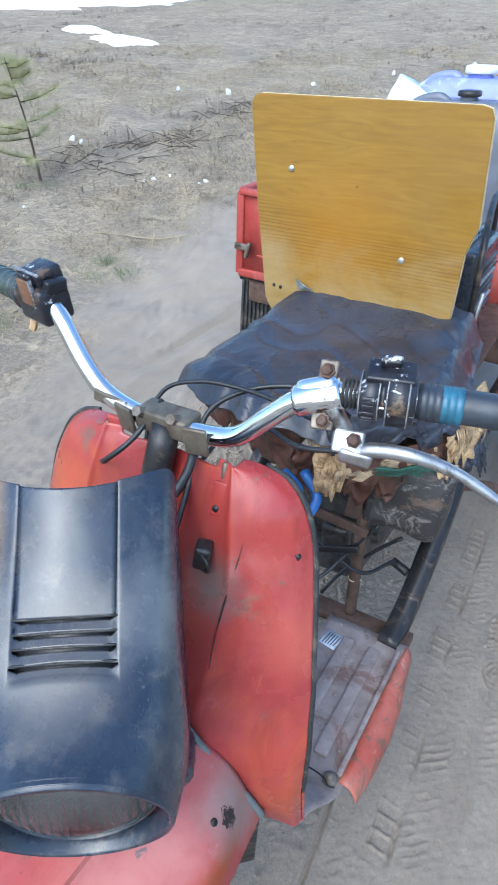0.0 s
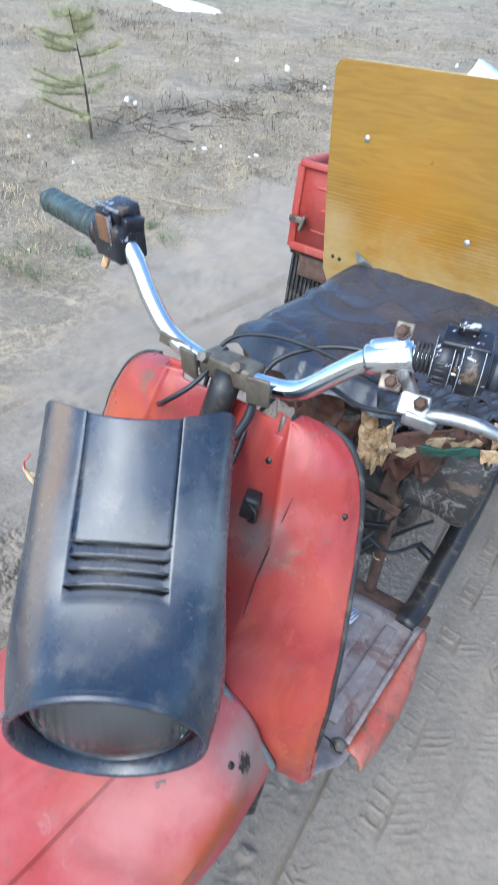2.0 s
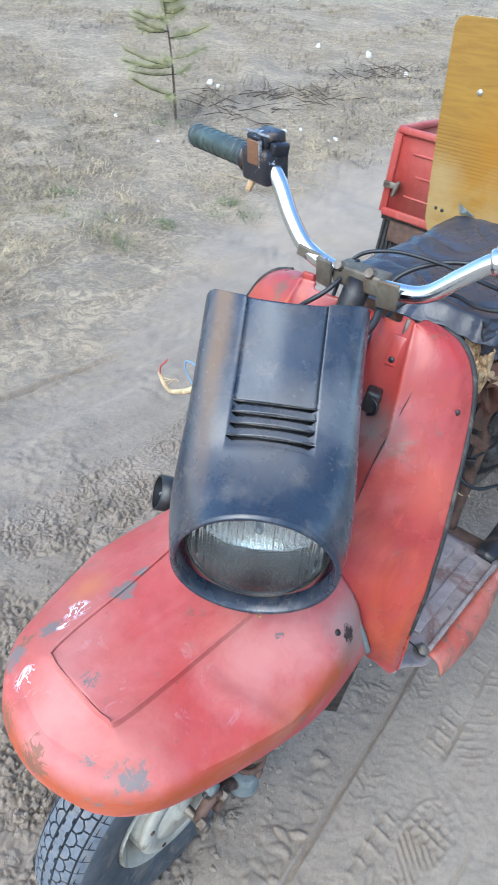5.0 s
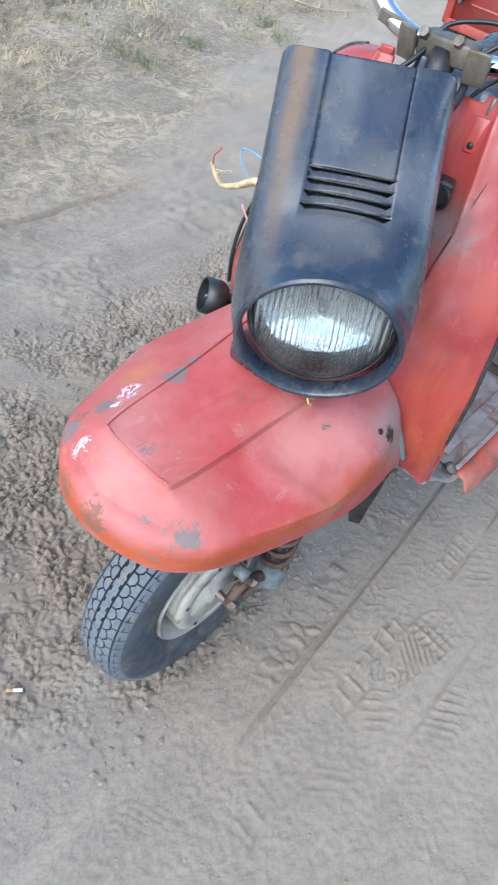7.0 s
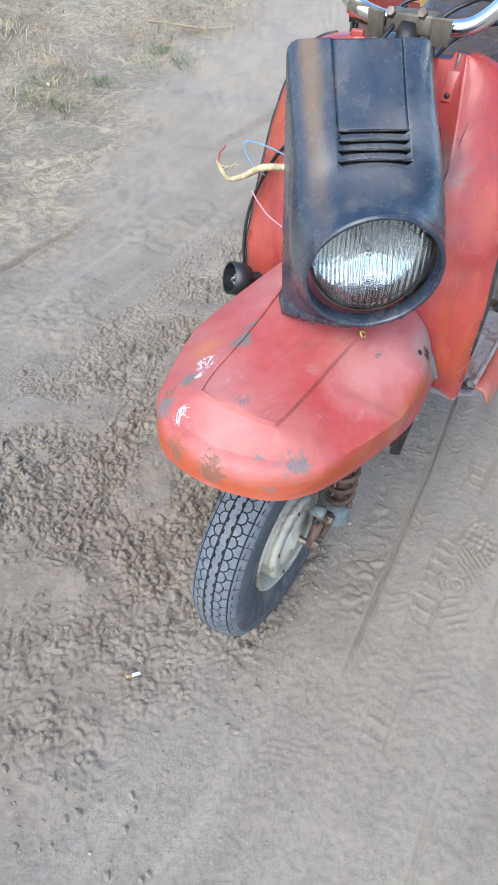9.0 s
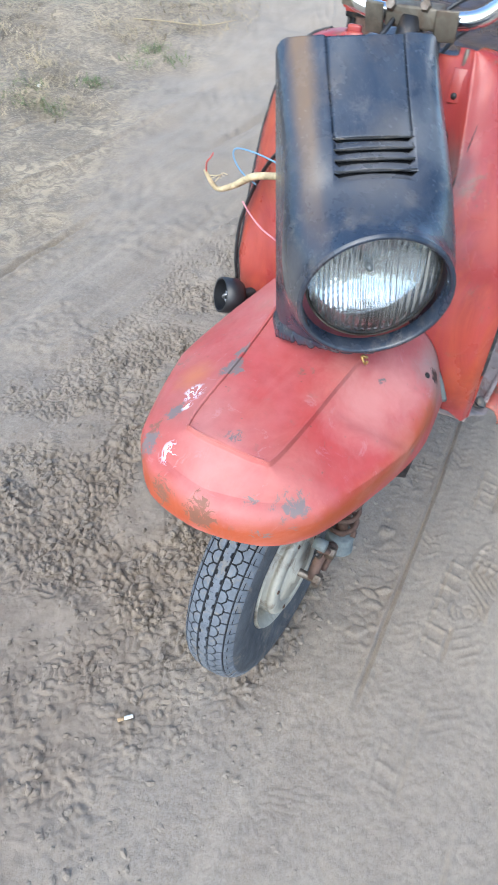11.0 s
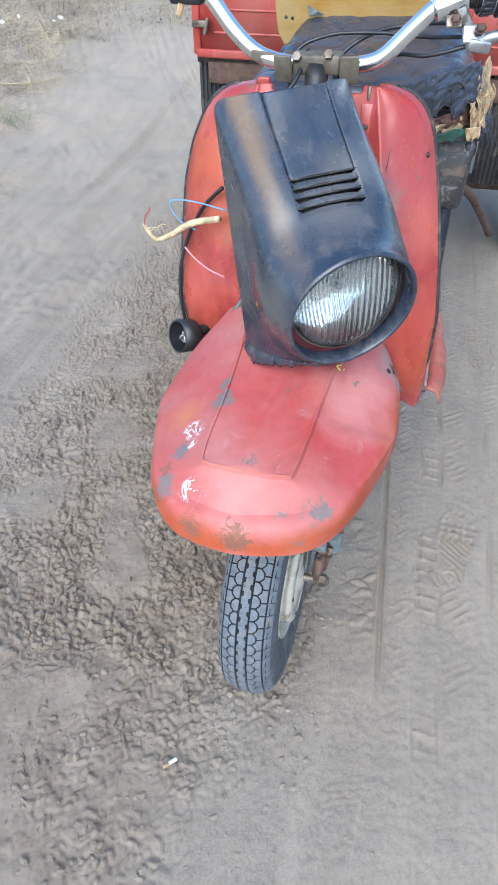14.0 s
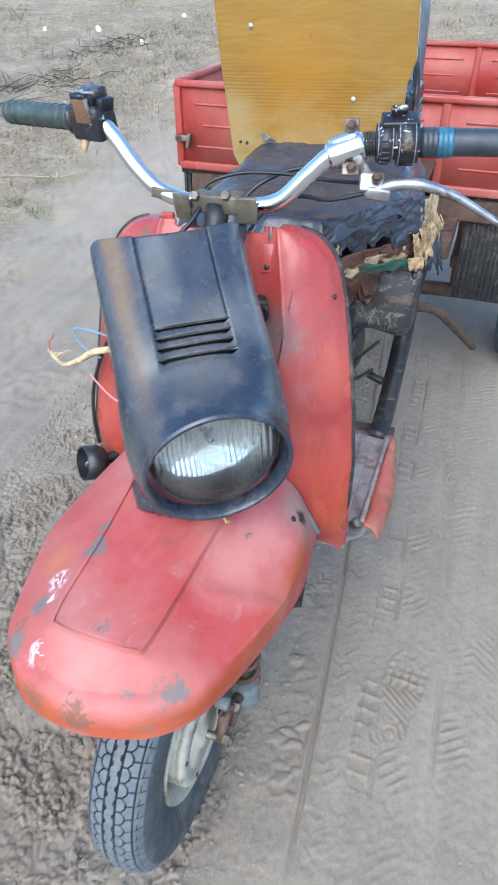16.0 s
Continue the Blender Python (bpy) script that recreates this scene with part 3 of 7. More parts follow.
def tread_marks(u, v, p):
    """Pressed tyre marks and shoe prints beside the tricycle; u runs across the track and v along it."""
    bend = 0.004 * math.sin(v * 5.1 + 0.4) + 0.002 * noise.noise(p * 6)
    kept = smooth01(1.15 + 1.4 * noise.noise(p * 3.1 + Vector((0, 0, 9)))) * smooth01((v + 0.62 + 0.10 * noise.noise(p * 5)) / 0.12)
    rough = 0.15 + 0.85 * smooth01(0.5 + 2.2 * noise.noise(p * 13 + Vector((3, 0, 0))))
    h = 0.0
    d = u - (0.208 - 0.100 * v) - bend
    if -0.13 < d < 0.075:
        h += groove(d, 0.0046, 0.0085) * (0.45 + 0.55 * kept) * smooth01((v + 0.50) / 0.12)
        if 0.006 < d < 0.066:
            side = smooth01((d - 0.006) / 0.006) * smooth01((0.066 - d) / 0.010)
            zig = rungs(v + 0.55 * d + 0.012 * noise.noise(p * 26), 0.0300, 0.10) if d < 0.036 else rungs(v - 0.9 * d + 0.012 + 0.010 * noise.noise(p * 21), 0.0300, 0.11)
            h += kept * rough * side * 0.0060 * (zig - 0.25) * (0.55 + 0.45 * smooth01((v + 0.25) / 0.4))
        elif d < -0.008:
            side = smooth01((-0.008 - d) / 0.012) * smooth01((d + 0.125) / 0.03)
            w = p + Vector((noise.noise(p * 22), noise.noise(p * 22 + Vector((4, 4, 0))), 0)) * 0.016
            a, ca = noise.voronoi(Vector(((u + w.x - p.x) * 24 - v * 9, (v + w.y - p.y) * 38, 1.5)))
            lump = smooth01((a[1] - a[0]) * 2.6) * (0.4 + 0.9 * noise.noise(ca[0] * 6.1))
            h += side * (0.4 + 0.6 * kept) * (0.0105 * lump - 0.003 + 0.002 * noise.noise(p * 40)) * smooth01(0.55 + 1.6 * noise.noise(p * 6)) * smooth01((v + 0.50) / 0.25)
    d = u - (0.353 - 0.065 * v) - bend
    if -0.07 < d < 0.10:
        broken = smooth01(0.55 + 2.2 * noise.noise(p * 7 + Vector((1, 4, 0))))
        h += (groove(d, 0.0044, 0.0078) + 0.6 * groove(d + 0.050, 0.0042, 0.0062)) * broken * (0.2 + 0.8 * kept)
        if -0.052 < d < 0.0:
            h += kept * broken * 0.0075 * (rungs(v + 0.1 * d, 0.0370, 0.12) - 0.2)
        elif 0.004 < d < 0.07:
            h += kept * rough * broken * 0.0054 * (rungs(v - 0.8 * d + 0.006 * noise.noise(p * 20), 0.026, 0.15) - 0.2)
    d = u - 0.545 + 0.05 * v - bend
    if -0.075 < d < 0.10:
        side = smooth01((0.075 - abs(d - 0.01)) / 0.015)
        h += kept * rough * side * 0.0046 * (rungs(v + (0.8 if d > 0 else -0.6) * d + 0.008 * noise.noise(p * 17), 0.024, 0.16) - 0.25) * smooth01(0.5 + 2 * noise.noise(p * 5))
        h += groove(d + 0.07, 0.0046, 0.0050) * smooth01(0.3 + 2 * noise.noise(p * 4))
    prints = sole(u, v, 0.392, -0.045, 0.10, 1, 0.0080) + sole(u, v, 0.430, 0.880, -0.10, -1, 0.0100)
    prints += sole(u, v, 0.225, -0.660, 0.30, -1, 0.0016) + sole(u, v, 0.640, 0.72, 0.05, 1, 0.0055)
    return h * (0.25 if prints else 1.0) + prints


def clod_relief(p):
    """Broken, dried earth: tilted flat crumbs of uneven height, parted by crevices, at two sizes."""
    w = p + Vector((noise.noise(p * 19), noise.noise(p * 19 + Vector((5, 5, 0))), 0)) * 0.018
    a, ca = noise.voronoi(Vector((w.x * 48, w.y * 48, 0.2)))
    b, cb = noise.voronoi(Vector((w.x * 104, w.y * 104, 3.7)))
    ha, hb = noise.noise(ca[0] * 7.3), noise.noise(cb[0] * 5.9)
    big = smooth01((a[1] - a[0]) * 4.0) * (0.55 + 0.9 * ha)
    small = smooth01((b[1] - b[0]) * 4.0) * (0.5 + 0.9 * hb)
    patch = smooth01(noise.noise(p * 5.2 + Vector((2, 8, 0))) * 2.0 + 0.95)
    fine = smooth01(noise.noise(p * 9.0 + Vector((7, 1, 0))) * 2.0 + 0.5)
    return patch * (0.0175 * big + 0.0120 * small * (0.3 + 0.7 * fine) - 0.012) + 0.0065 * noise.noise(p * 13) + (1 - patch) * (0.0024 * small + 0.0016 * noise.noise(p * 44))


def ground_height(x, y):
    z = ground_z(x, y)
    if -0.6 > y or y > 9.0 or x < -3.6 or x > 3.0:
        if y >= 2.5:
            p = Vector((x, y, 0.0))
            z += smooth01((y - 2.5) / 1.5) * (noise.noise(p * 1.7) * 0.035 + noise.noise(p * 4.3) * 0.018)
        return z
    p = Vector((x, y, 0.0))
    dx, dy = x - 0.028, y - 0.839
    u, v = dx * 0.891 - dy * 0.454, dx * 0.454 + dy * 0.891
    far = smooth01((y - 2.5) / 1.5)
    if far > 0:
        z += far * (noise.noise(p * 1.7) * 0.035 + noise.noise(p * 4.3) * 0.018)
    edge = 0.10 * noise.noise(p * 3.0) + 0.05 * noise.noise(p * 9.0)
    rut = smooth01((u + 1.15 + 2 * edge) / 0.30) * smooth01((0.075 - u + edge) / 0.10) * smooth01((v + 0.80 + edge) / 0.30) * smooth01((2.3 - v) / 0.8)
    tail = smooth01((u + 0.55 + edge) / 0.3) * smooth01((-0.02 - u + edge) / 0.10) * smooth01((v + 1.05) / 0.2) * smooth01((-0.45 - v) / 0.2)
    rut = max(rut, 0.55 * tail)
    relief = noise.noise(p * 4.0) * 0.006 + noise.noise(p * 11.0) * 0.0024
    if rut > 0.01:
        relief += rut * clod_relief(p)
    if rut < 0.99:
        grain = noise.noise(p * 16) * 0.0016 + smooth01((2.7 - y) / 1.0) * (noise.noise(p * 48) * 0.0013 + noise.noise(p * 90) * 0.0012)
        if u > 0.02:
            grain += tread_marks(u, v, p)
        elif u < -0.6 and v > -0.8:
            trodden, near = smooth01((-0.6 - u) / 0.5), smooth01((2.7 - y) / 1.0)
            runs = noise.noise(Vector((u * 6, v * 0.9, 4))) * 0.020 + noise.noise(Vector((u * 19, v * 1.6, 8))) * 0.006
            marks = smooth01(noise.noise(p * 2.4 + Vector((0, 3, 0))) * 2 + 0.5)
            grain += trodden * (runs + 0.012 * noise.noise(p * 5.5) + marks * (0.010 * abs(noise.noise(p * 11)) + 0.007 * noise.noise(p * 23) + near * 0.006 * noise.noise(p * 36)))
            for line in (-1.62, -2.08, -2.62):
                grain += groove(u - line - 0.03 * math.sin(v * 1.3 + line), 0.016, 0.020) * smooth01(0.5 + 2.0 * noise.noise(Vector((line, v * 0.8, 0))))
        relief += (1 - rut) * grain
    return z + relief


def graded(lo, near_lo, near_hi, hi, step, growth):
    out = list(np.arange(near_lo, near_hi, step))
    v, d = near_hi, step
    while v < hi:
        out.append(v)
        d = min(d * (growth if d < 0.08 else 1.14), 25.0)
        v += d
    out.append(hi)
    low, v, d = [], near_lo - step, step
    while v > lo:
        low.append(v)
        d = min(d * (growth if d < 0.08 else 1.14), 25.0)
        v -= d
    low.append(lo)
    return low[::-1] + out


def make_sand():
    m = Mat("sandy_track_and_dry_field", 0.95)
    pos = m.n.new("ShaderNodeNewGeometry").outputs["Position"]
    sep = m.n.new("ShaderNodeSeparateXYZ")
    m.l.new(pos, sep.inputs[0])
    m.co = pos
    c = m.mix(m.ramp(m.noise(1.4, 6, 0.6, 0.5), (0.32, 0.0), (0.7, 1.0)), (0.190, 0.152, 0.113), (0.268, 0.220, 0.166))
    c = m.mix(m.ramp(m.noise(18, 8, 0.7), (0.35, 0.0), (0.75, 0.55)), c, (0.145, 0.127, 0.11))
    c = m.mix(m.ramp(m.noise(150, 4, 0.7), (0.38, 0.0), (0.8, 0.6)), c, (0.325, 0.285, 0.24))
    c = m.mix(m.ramp(m.noise(260, 3, 0.7, 0.3), (0.54, 0.0), (0.66, 0.55)), c, (0.12, 0.10, 0.085))
    c = m.mix(m.ramp(m.voronoi(70), (0.0, 0.5), (0.16, 0.0)), c, (0.13, 0.10, 0.08))
    across = m.math('SUBTRACT', m.math('MULTIPLY', m.math('SUBTRACT', sep.outputs[0], 0.028), 0.891), m.math('MULTIPLY', m.math('SUBTRACT', sep.outputs[1], 0.839), 0.454))
    along = m.math('ADD', m.math('MULTIPLY', sep.outputs[0], 0.454), m.math('MULTIPLY', sep.outputs[1], 0.891))
    lanes = m.n.new("ShaderNodeCombineXYZ")
    m.put(lanes.inputs[0], across)
    m.put(lanes.inputs[1], m.math('MULTIPLY', along, 0.10))
    m.co = lanes.outputs[0]
    streak = m.noise(11, 7, 0.66, 0.25)
    m.co = pos
    # paler sand towards the right of the track
    paler_right = m.ramp(m.math('ADD', across, m.math('MULTIPLY', m.math('SUBTRACT', m.noise(4, 7, 0.7), 0.5), 0.35)), (0.10, 0.0), (0.42, 0.50))
    c = m.mix(paler_right, c, m.mix(m.ramp(m.noise(24, 8, 0.72), (0.36, 0.0), (0.68, 1.0)), (0.238, 0.198, 0.154), (0.305, 0.258, 0.204)))
    # dark and pale streaks put the relief shading of faint ruts into the colour
    c = m.mix(m.ramp(streak, (0.30, 0.34), (0.50, 0.0)), c, (0.158, 0.120, 0.094))
    c = m.mix(m.ramp(streak, (0.52, 0.0), (0.70, 0.36)), c, (0.350, 0.292, 0.226))
    field = m.mix(m.ramp(m.noise(2.2, 8, 0.7, 0.8), (0.36, 0.0), (0.62, 1.0)), (0.200, 0.158, 0.106), (0.385, 0.308, 0.205))
    field = m.mix(m.ramp(m.noise(13, 8, 0.75, 1.5), (0.42, 0.0), (0.58, 0.85)), field, (0.135, 0.110, 0.086))
    field = m.mix(m.ramp(m.noise(0.75, 7, 0.7, 0.8), (0.50, 0.0), (0.68, 0.42)), field, (0.145, 0.122, 0.100))
    field = m.mix(m.ramp(m.noise(42, 7, 0.75, 2.0), (0.52, 0.0), (0.66, 0.7)), field, (0.42, 0.35, 0.25))
    dry = m.math('ADD', sep.outputs[1], m.math('MULTIPLY', m.math('SUBTRACT', m.noise(1.8, 6, 0.65), 0.5), 1.6))
    c = m.mix(m.ramp(m.math('MULTIPLY', dry, 0.2), (0.40, 0.0), (0.72, 0.5)), c, m.mix(m.ramp(m.noise(9, 8, 0.7), (0.35, 0.0), (0.7, 1.0)), (0.275, 0.225, 0.172), (0.375, 0.310, 0.243)))
    side = m.math("ADD", sep.outputs[0], m.math("MULTIPLY", sep.outputs[1], -0.13))
    away = m.math("SUBTRACT", m.math("MULTIPLY", side, -1.0), 0.95)
    far = m.math("MULTIPLY", m.math("SUBTRACT", sep.outputs[1], 5.2), 0.5)
    mask = m.math("MAXIMUM", away, far)
    mask = m.math("ADD", mask, m.math("MULTIPLY", m.math("SUBTRACT", m.noise(1.1, 7, 0.7), 0.5), 1.6))
    damp = m.math('SUBTRACT', m.math('MULTIPLY', m.math('SUBTRACT', sep.outputs[1], 0.839), 0.454), m.math('MULTIPLY', m.math('SUBTRACT', sep.outputs[0], 0.028), 0.891))
    damp = m.math('ADD', damp, m.math('MULTIPLY', m.math('SUBTRACT', m.noise(3.2, 7, 0.7), 0.5), 0.7))
    c = m.mix(m.math('MULTIPLY', m.ramp(damp, (0.02, 0.0), (0.25, 1.0)), m.ramp(damp, (0.62, 1.0), (0.85, 0.0))), c, m.mix(m.ramp(m.noise(14, 7, 0.7), (0.4, 0.0), (0.65, 1.0)), (0.170, 0.134, 0.101), (0.246, 0.200, 0.153)))
    m.color(m.mix(m.ramp(mask, (0.35, 0.0), (0.75, 1.0)), c, field))
    m.bump(m.noise(11, 9, 0.80), 0.16, 0.025)
    m.bump(m.ramp(m.voronoi(150, 'DISTANCE_TO_EDGE'), (0.0, 0.0), (0.12, 1.0)), 0.16, 0.003)
    m.bump(m.noise(60, 8, 0.78, 0.6), 0.45, 0.005)
    m.bump(m.noise(210, 5, 0.7), 0.4, 0.002)
    return m


SAND = make_sand()


def make_ground():
    xs = graded(-260, -1.05, 0.86, 260, 0.0038, 1.028)
    ys = graded(-200, -0.10, 1.85, 320, 0.0038, 1.024)
    w, h = len(xs), len(ys)
    co = np.array([(x, y, ground_height(x, y)) for y in ys for x in xs], dtype=np.float32)
    i = (np.arange(h - 1)[:, None] * w + np.arange(w - 1)[None, :]).ravel()
    quads = np.stack([i, i + 1, i + w + 1, i + w], 1).astype(np.int32)
    me = bpy.data.meshes.new("ground")
    me.vertices.add(len(co))
    me.vertices.foreach_set("co", co.ravel())
    me.loops.add(quads.size)
    me.loops.foreach_set("vertex_index", quads.ravel())
    me.polygons.add(len(quads))
    me.polygons.foreach_set("loop_start", np.arange(0, quads.size, 4, dtype=np.int32))
    me.polygons.foreach_set("use_smooth", np.ones(len(quads), dtype=bool))
    me.update(calc_edges=True)
    me.materials.append(SAND.m)
    return tagged(new("ground", me), "grey-brown sandy track with tyre marks, clods and dry field", "ground", kind="structure")


make_ground()

# ---- the cargo tricycle: x to its left, y to its back ----
BODY = pose(0.028, 0.839, 0, 0, 0, -27)
trike = thing("cargo_tricycle", BODY, "old faded red three-wheeled cargo scooter with a black headlamp fairing", "tricycle")


def mudguard():
    """Helmet-shaped front mudguard: rings from the flat top panel over a folded shoulder down to the rolled lip."""
    rings = [
        [(-0.080, -0.135, 0.748), (-0.074, -0.24, 0.734), (-0.068, -0.37, 0.714), (-0.067, -0.496, 0.697), (-0.052, -0.515, 0.695), (0.006, -0.522, 0.697),
         (0.062, -0.523, 0.700), (0.078, -0.506, 0.703), (0.087, -0.37, 0.713), (0.098, -0.24, 0.728), (0.106, -0.140, 0.738)],
        [(-0.125, -0.118, 0.722), (-0.176, -0.19, 0.674), (-0.198, -0.338, 0.652), (-0.143, -0.498, 0.654), (-0.086, -0.550, 0.656), (0.0, -0.571, 0.656),
         (0.086, -0.550, 0.656), (0.141, -0.498, 0.652), (0.193, -0.345, 0.640), (0.184, -0.20, 0.655), (0.142, -0.124, 0.692)],
        [(-0.160, -0.112, 0.655), (-0.200, -0.19, 0.624), (-0.206, -0.335, 0.622), (-0.156, -0.513, 0.628), (-0.092, -0.574, 0.632), (0.0, -0.596, 0.634),
         (0.092, -0.574, 0.632), (0.154, -0.512, 0.628), (0.203, -0.335, 0.610), (0.204, -0.20, 0.604), (0.178, -0.114, 0.622)],
        [(-0.186, -0.100, 0.555), (-0.208, -0.22, 0.565), (-0.200, -0.34, 0.574), (-0.155, -0.512, 0.590), (-0.094, -0.578, 0.595), (0.0, -0.598, 0.598),
         (0.094, -0.574, 0.595), (0.147, -0.515, 0.590), (0.194, -0.37, 0.576), (0.211, -0.235, 0.562), (0.196, -0.098, 0.548)],
    ]

    def folded(ring, keep):
        """Between a smooth line and straight runs through the same places."""
        straight = [Vector(p).lerp(Vector(q), k / 12) for p, q in zip(ring, ring[1:]) for k in range(12)] + [Vector(ring[-1])]
        return [p.lerp(q, keep) for p, q in zip(straight, spline(ring, 12))]

    lines = [folded(r, k) for r, k in zip(rings, (1.0, 0.55, 0.6, 0.8))]
    top = lines[0]
    count = len(top)
    mid = [Vector((0.5 * (top[i].x + top[-1 - i].x), 0.5 * (top[i].y + top[-1 - i].y), 0.5 * (top[i].z + top[-1 - i].z) + 0.004 * min(1.0, abs(top[i].x - top[-1 - i].x) / 0.12))) for i in range(count)]
    rows = [mid, [m.lerp(t, 0.5) for m, t in zip(mid, top)], [m.lerp(t, 0.92) for m, t in zip(mid, top)], [m.lerp(t, 0.965) for m, t in zip(mid, top)], [m.lerp(t, 0.980) + Vector((0, 0, 0.0036)) for m, t in zip(mid, top)], [t + Vector((0, 0, 0.0040)) for t in top]]
    low = [t + Vector((s.x - t.x, s.y - t.y, 0)).normalized() * 0.0016 + Vector((0, 0, -0.0042)) for t, s in zip(top, lines[1])]
    rows.append(low)
    out = [t + Vector(((s.x - t.x), (s.y - t.y), 0)).normalized() * 0.0042 + Vector((0, 0, -0.0062)) for t, s in zip(top, lines[1])]
    rows.append(out)
    for f in (0.04, 0.2, 0.4, 0.6, 0.8, 0.95):
        rows.append([a.lerp(b, f) + Vector((0, 0, 0.002 * math.sin(math.pi * f))) for a, b in zip(out, lines[1])])
    rows.append(lines[1])
    for f in (0.25, 0.5, 0.75):
        k = math.sin(math.pi * f)
        rows.append([a.lerp(b, f) + k * Vector((a.x * 0.03, -0.004 * smooth01((0.14 - abs(a.x)) / 0.05), 0.004)) for a, b in zip(lines[1], lines[2])])
    rows += [lines[2], [a.lerp(b, 0.5) for a, b in zip(lines[2], lines[3])], lines[3]]
    rows.append([p + Vector((-0.05 * p.x, 0.004, 0.004)) for p in lines[3]])
    for row in rows:
        for p in row:
            if p.x > 0.092:
                behind = p.y + 0.407 - 0.53 * (p.x - 0.081)
                p.z -= 0.0065 * smooth01(behind / 0.010) * smooth01((-0.20 - p.y) / 0.12) * smooth01((p.x - 0.092) / 0.02) * smooth01((p.z - 0.61) / 0.03)
            p.z += sheet_noise(p, 9.0, 0.003)
            p.x += sheet_noise(p + Vector((4, 0, 0)), 7.0, 0.003)
    bm = bmesh.new()
    grid_faces(bm, rows)
    bmesh.ops.remove_doubles(bm, verts=bm.verts, dist=1e-5)
    for e in bm.edges:
        if len(e.link_faces) == 2 and e.calc_face_angle() > 0.45:
            e.smooth = False
    return bm


fender = part("front_mudguard", mudguard(), RED_FENDER, trike, "faded red dented steel mudguard with chipped paint")
solid(fender, 0.003)


# the leg shield, by height: its outer edge on each side, and the crease or joint where each flat wing ends inside
EDGE_Z = [0.470, 0.52, 0.60, 0.70, 0.80, 0.90, 0.97, 1.0, 1.02, 1.04, 1.055, 1.066, 1.073]
EDGE_X = {1: [0.236, 0.240, 0.243, 0.245, 0.234, 0.2165, 0.200, 0.192, 0.184, 0.170, 0.150, 0.124, 0.100],
          -1: [0.190, 0.208, 0.236, 0.249, 0.258, 0.250, 0.229, 0.214, 0.203, 0.187, 0.166, 0.136, 0.100]}
EDGE_Y = {1: [-0.046, -0.056, -0.066, -0.062, -0.041, -0.008, 0.017, 0.023, 0.026, 0.029, 0.030, 0.024, 0.014],
          -1: [-0.080, -0.084, -0.085, -0.076, -0.022, 0.010, 0.018, 0.022, 0.025, 0.028, 0.030, 0.024, 0.014]}
FOLD_Z = [0.470, 0.512, 0.55, 0.60, 0.652, 0.702, 0.744, 0.80, 0.85, 0.93, 1.034, 1.073]
FOLD_X = [0.200, 0.196, 0.192, 0.180, 0.157, 0.130, 0.108, 0.110, 0.114, 0.121, 0.104, 0.097]
FOLD_Y = [-0.078, -0.084, -0.094, -0.106, -0.117, -0.128, -0.132, -0.112, -0.090, -0.058, -0.022, -0.004]


def shield_point(side, z, t):
    """A place on the leg shield: t runs from the column (0) to the crease (0.4) and across the wing to its edge (1)."""
    xe, ye = float(np.interp(z, EDGE_Z, EDGE_X[side])), float(np.interp(z, EDGE_Z, EDGE_Y[side]))
    xf, yf = float(np.interp(z, FOLD_Z, FOLD_X)), float(np.interp(z, FOLD_Z, FOLD_Y))
    if t >= 0.4:
        f = (t - 0.4) / 0.6
        x, y = xf + (xe - xf) * f, yf + (ye - 0.010 - yf) * f
        y -= 0.007 * math.sin(math.pi * f) * smooth01((z - 0.5) / 0.1)
        y += 0.010 * smooth01((f - 0.80) / 0.20) ** 2
        y -= 0.0030 * math.exp(-(f / 0.10) ** 2) * smooth01((z - 0.72) / 0.1)
    else:
        f = t / 0.4
        back = yf + 0.020 * smooth01((z - 0.74) / 0.14)
        x, y = xf * f, back + (yf - back) * f ** 1.5
    dent = 0.0045 * noise.noise(Vector((x * 9, z * 7, 2.0))) + 0.0016 * noise.noise(Vector((x * 26, z * 21, 5.0))) + 0.0008 * noise.noise(Vector((x * 60, z * 55, 9.0)))
    return Vector((side * x, y + dent, z))


def shield_y(x, z):
    """How far back the shield's surface lies at a place."""
    side = 1 if x > 0 else -1
    steps = [shield_point(side, z, k / 60) for k in range(61)]
    return min(steps, key=lambda p: abs(p.x - x)).y


def leg_shield():
    zs = list(np.linspace(0.470, 1.0, 58)) + [1.01, 1.02, 1.03, 1.04, 1.048, 1.055, 1.061, 1.066, 1.073]
    ts = sorted([0.0, 0.1, 0.2, 0.3, 0.34, 0.37, 0.39, 0.41, 0.43, 0.46] + list(np.linspace(0.5, 1.0, 22)))
    bm = bmesh.new()
    for side in (-1, 1):
        rows = []
        for z in zs:
            row = []
            for t in ts:
                low = 0.476 + 0.034 * smooth01((0.98 - t) / 0.58) + 0.0025 * noise.noise(Vector((t * 14, side, 3)))
                row.append(shield_point(side, max(z, low), t))
            rows.append(row)
        grid_faces(bm, rows, skip=lambda i, j: (ts[j] < 0.22 and zs[i] > 1.058) or (ts[j] < 0.39 and zs[i] < 0.70))
    bmesh.ops.remove_doubles(bm, verts=bm.verts, dist=1e-5)
    loose = [v for v in bm.verts if not v.link_faces]
    bmesh.ops.delete(bm, geom=loose, context="VERTS")
    return bm


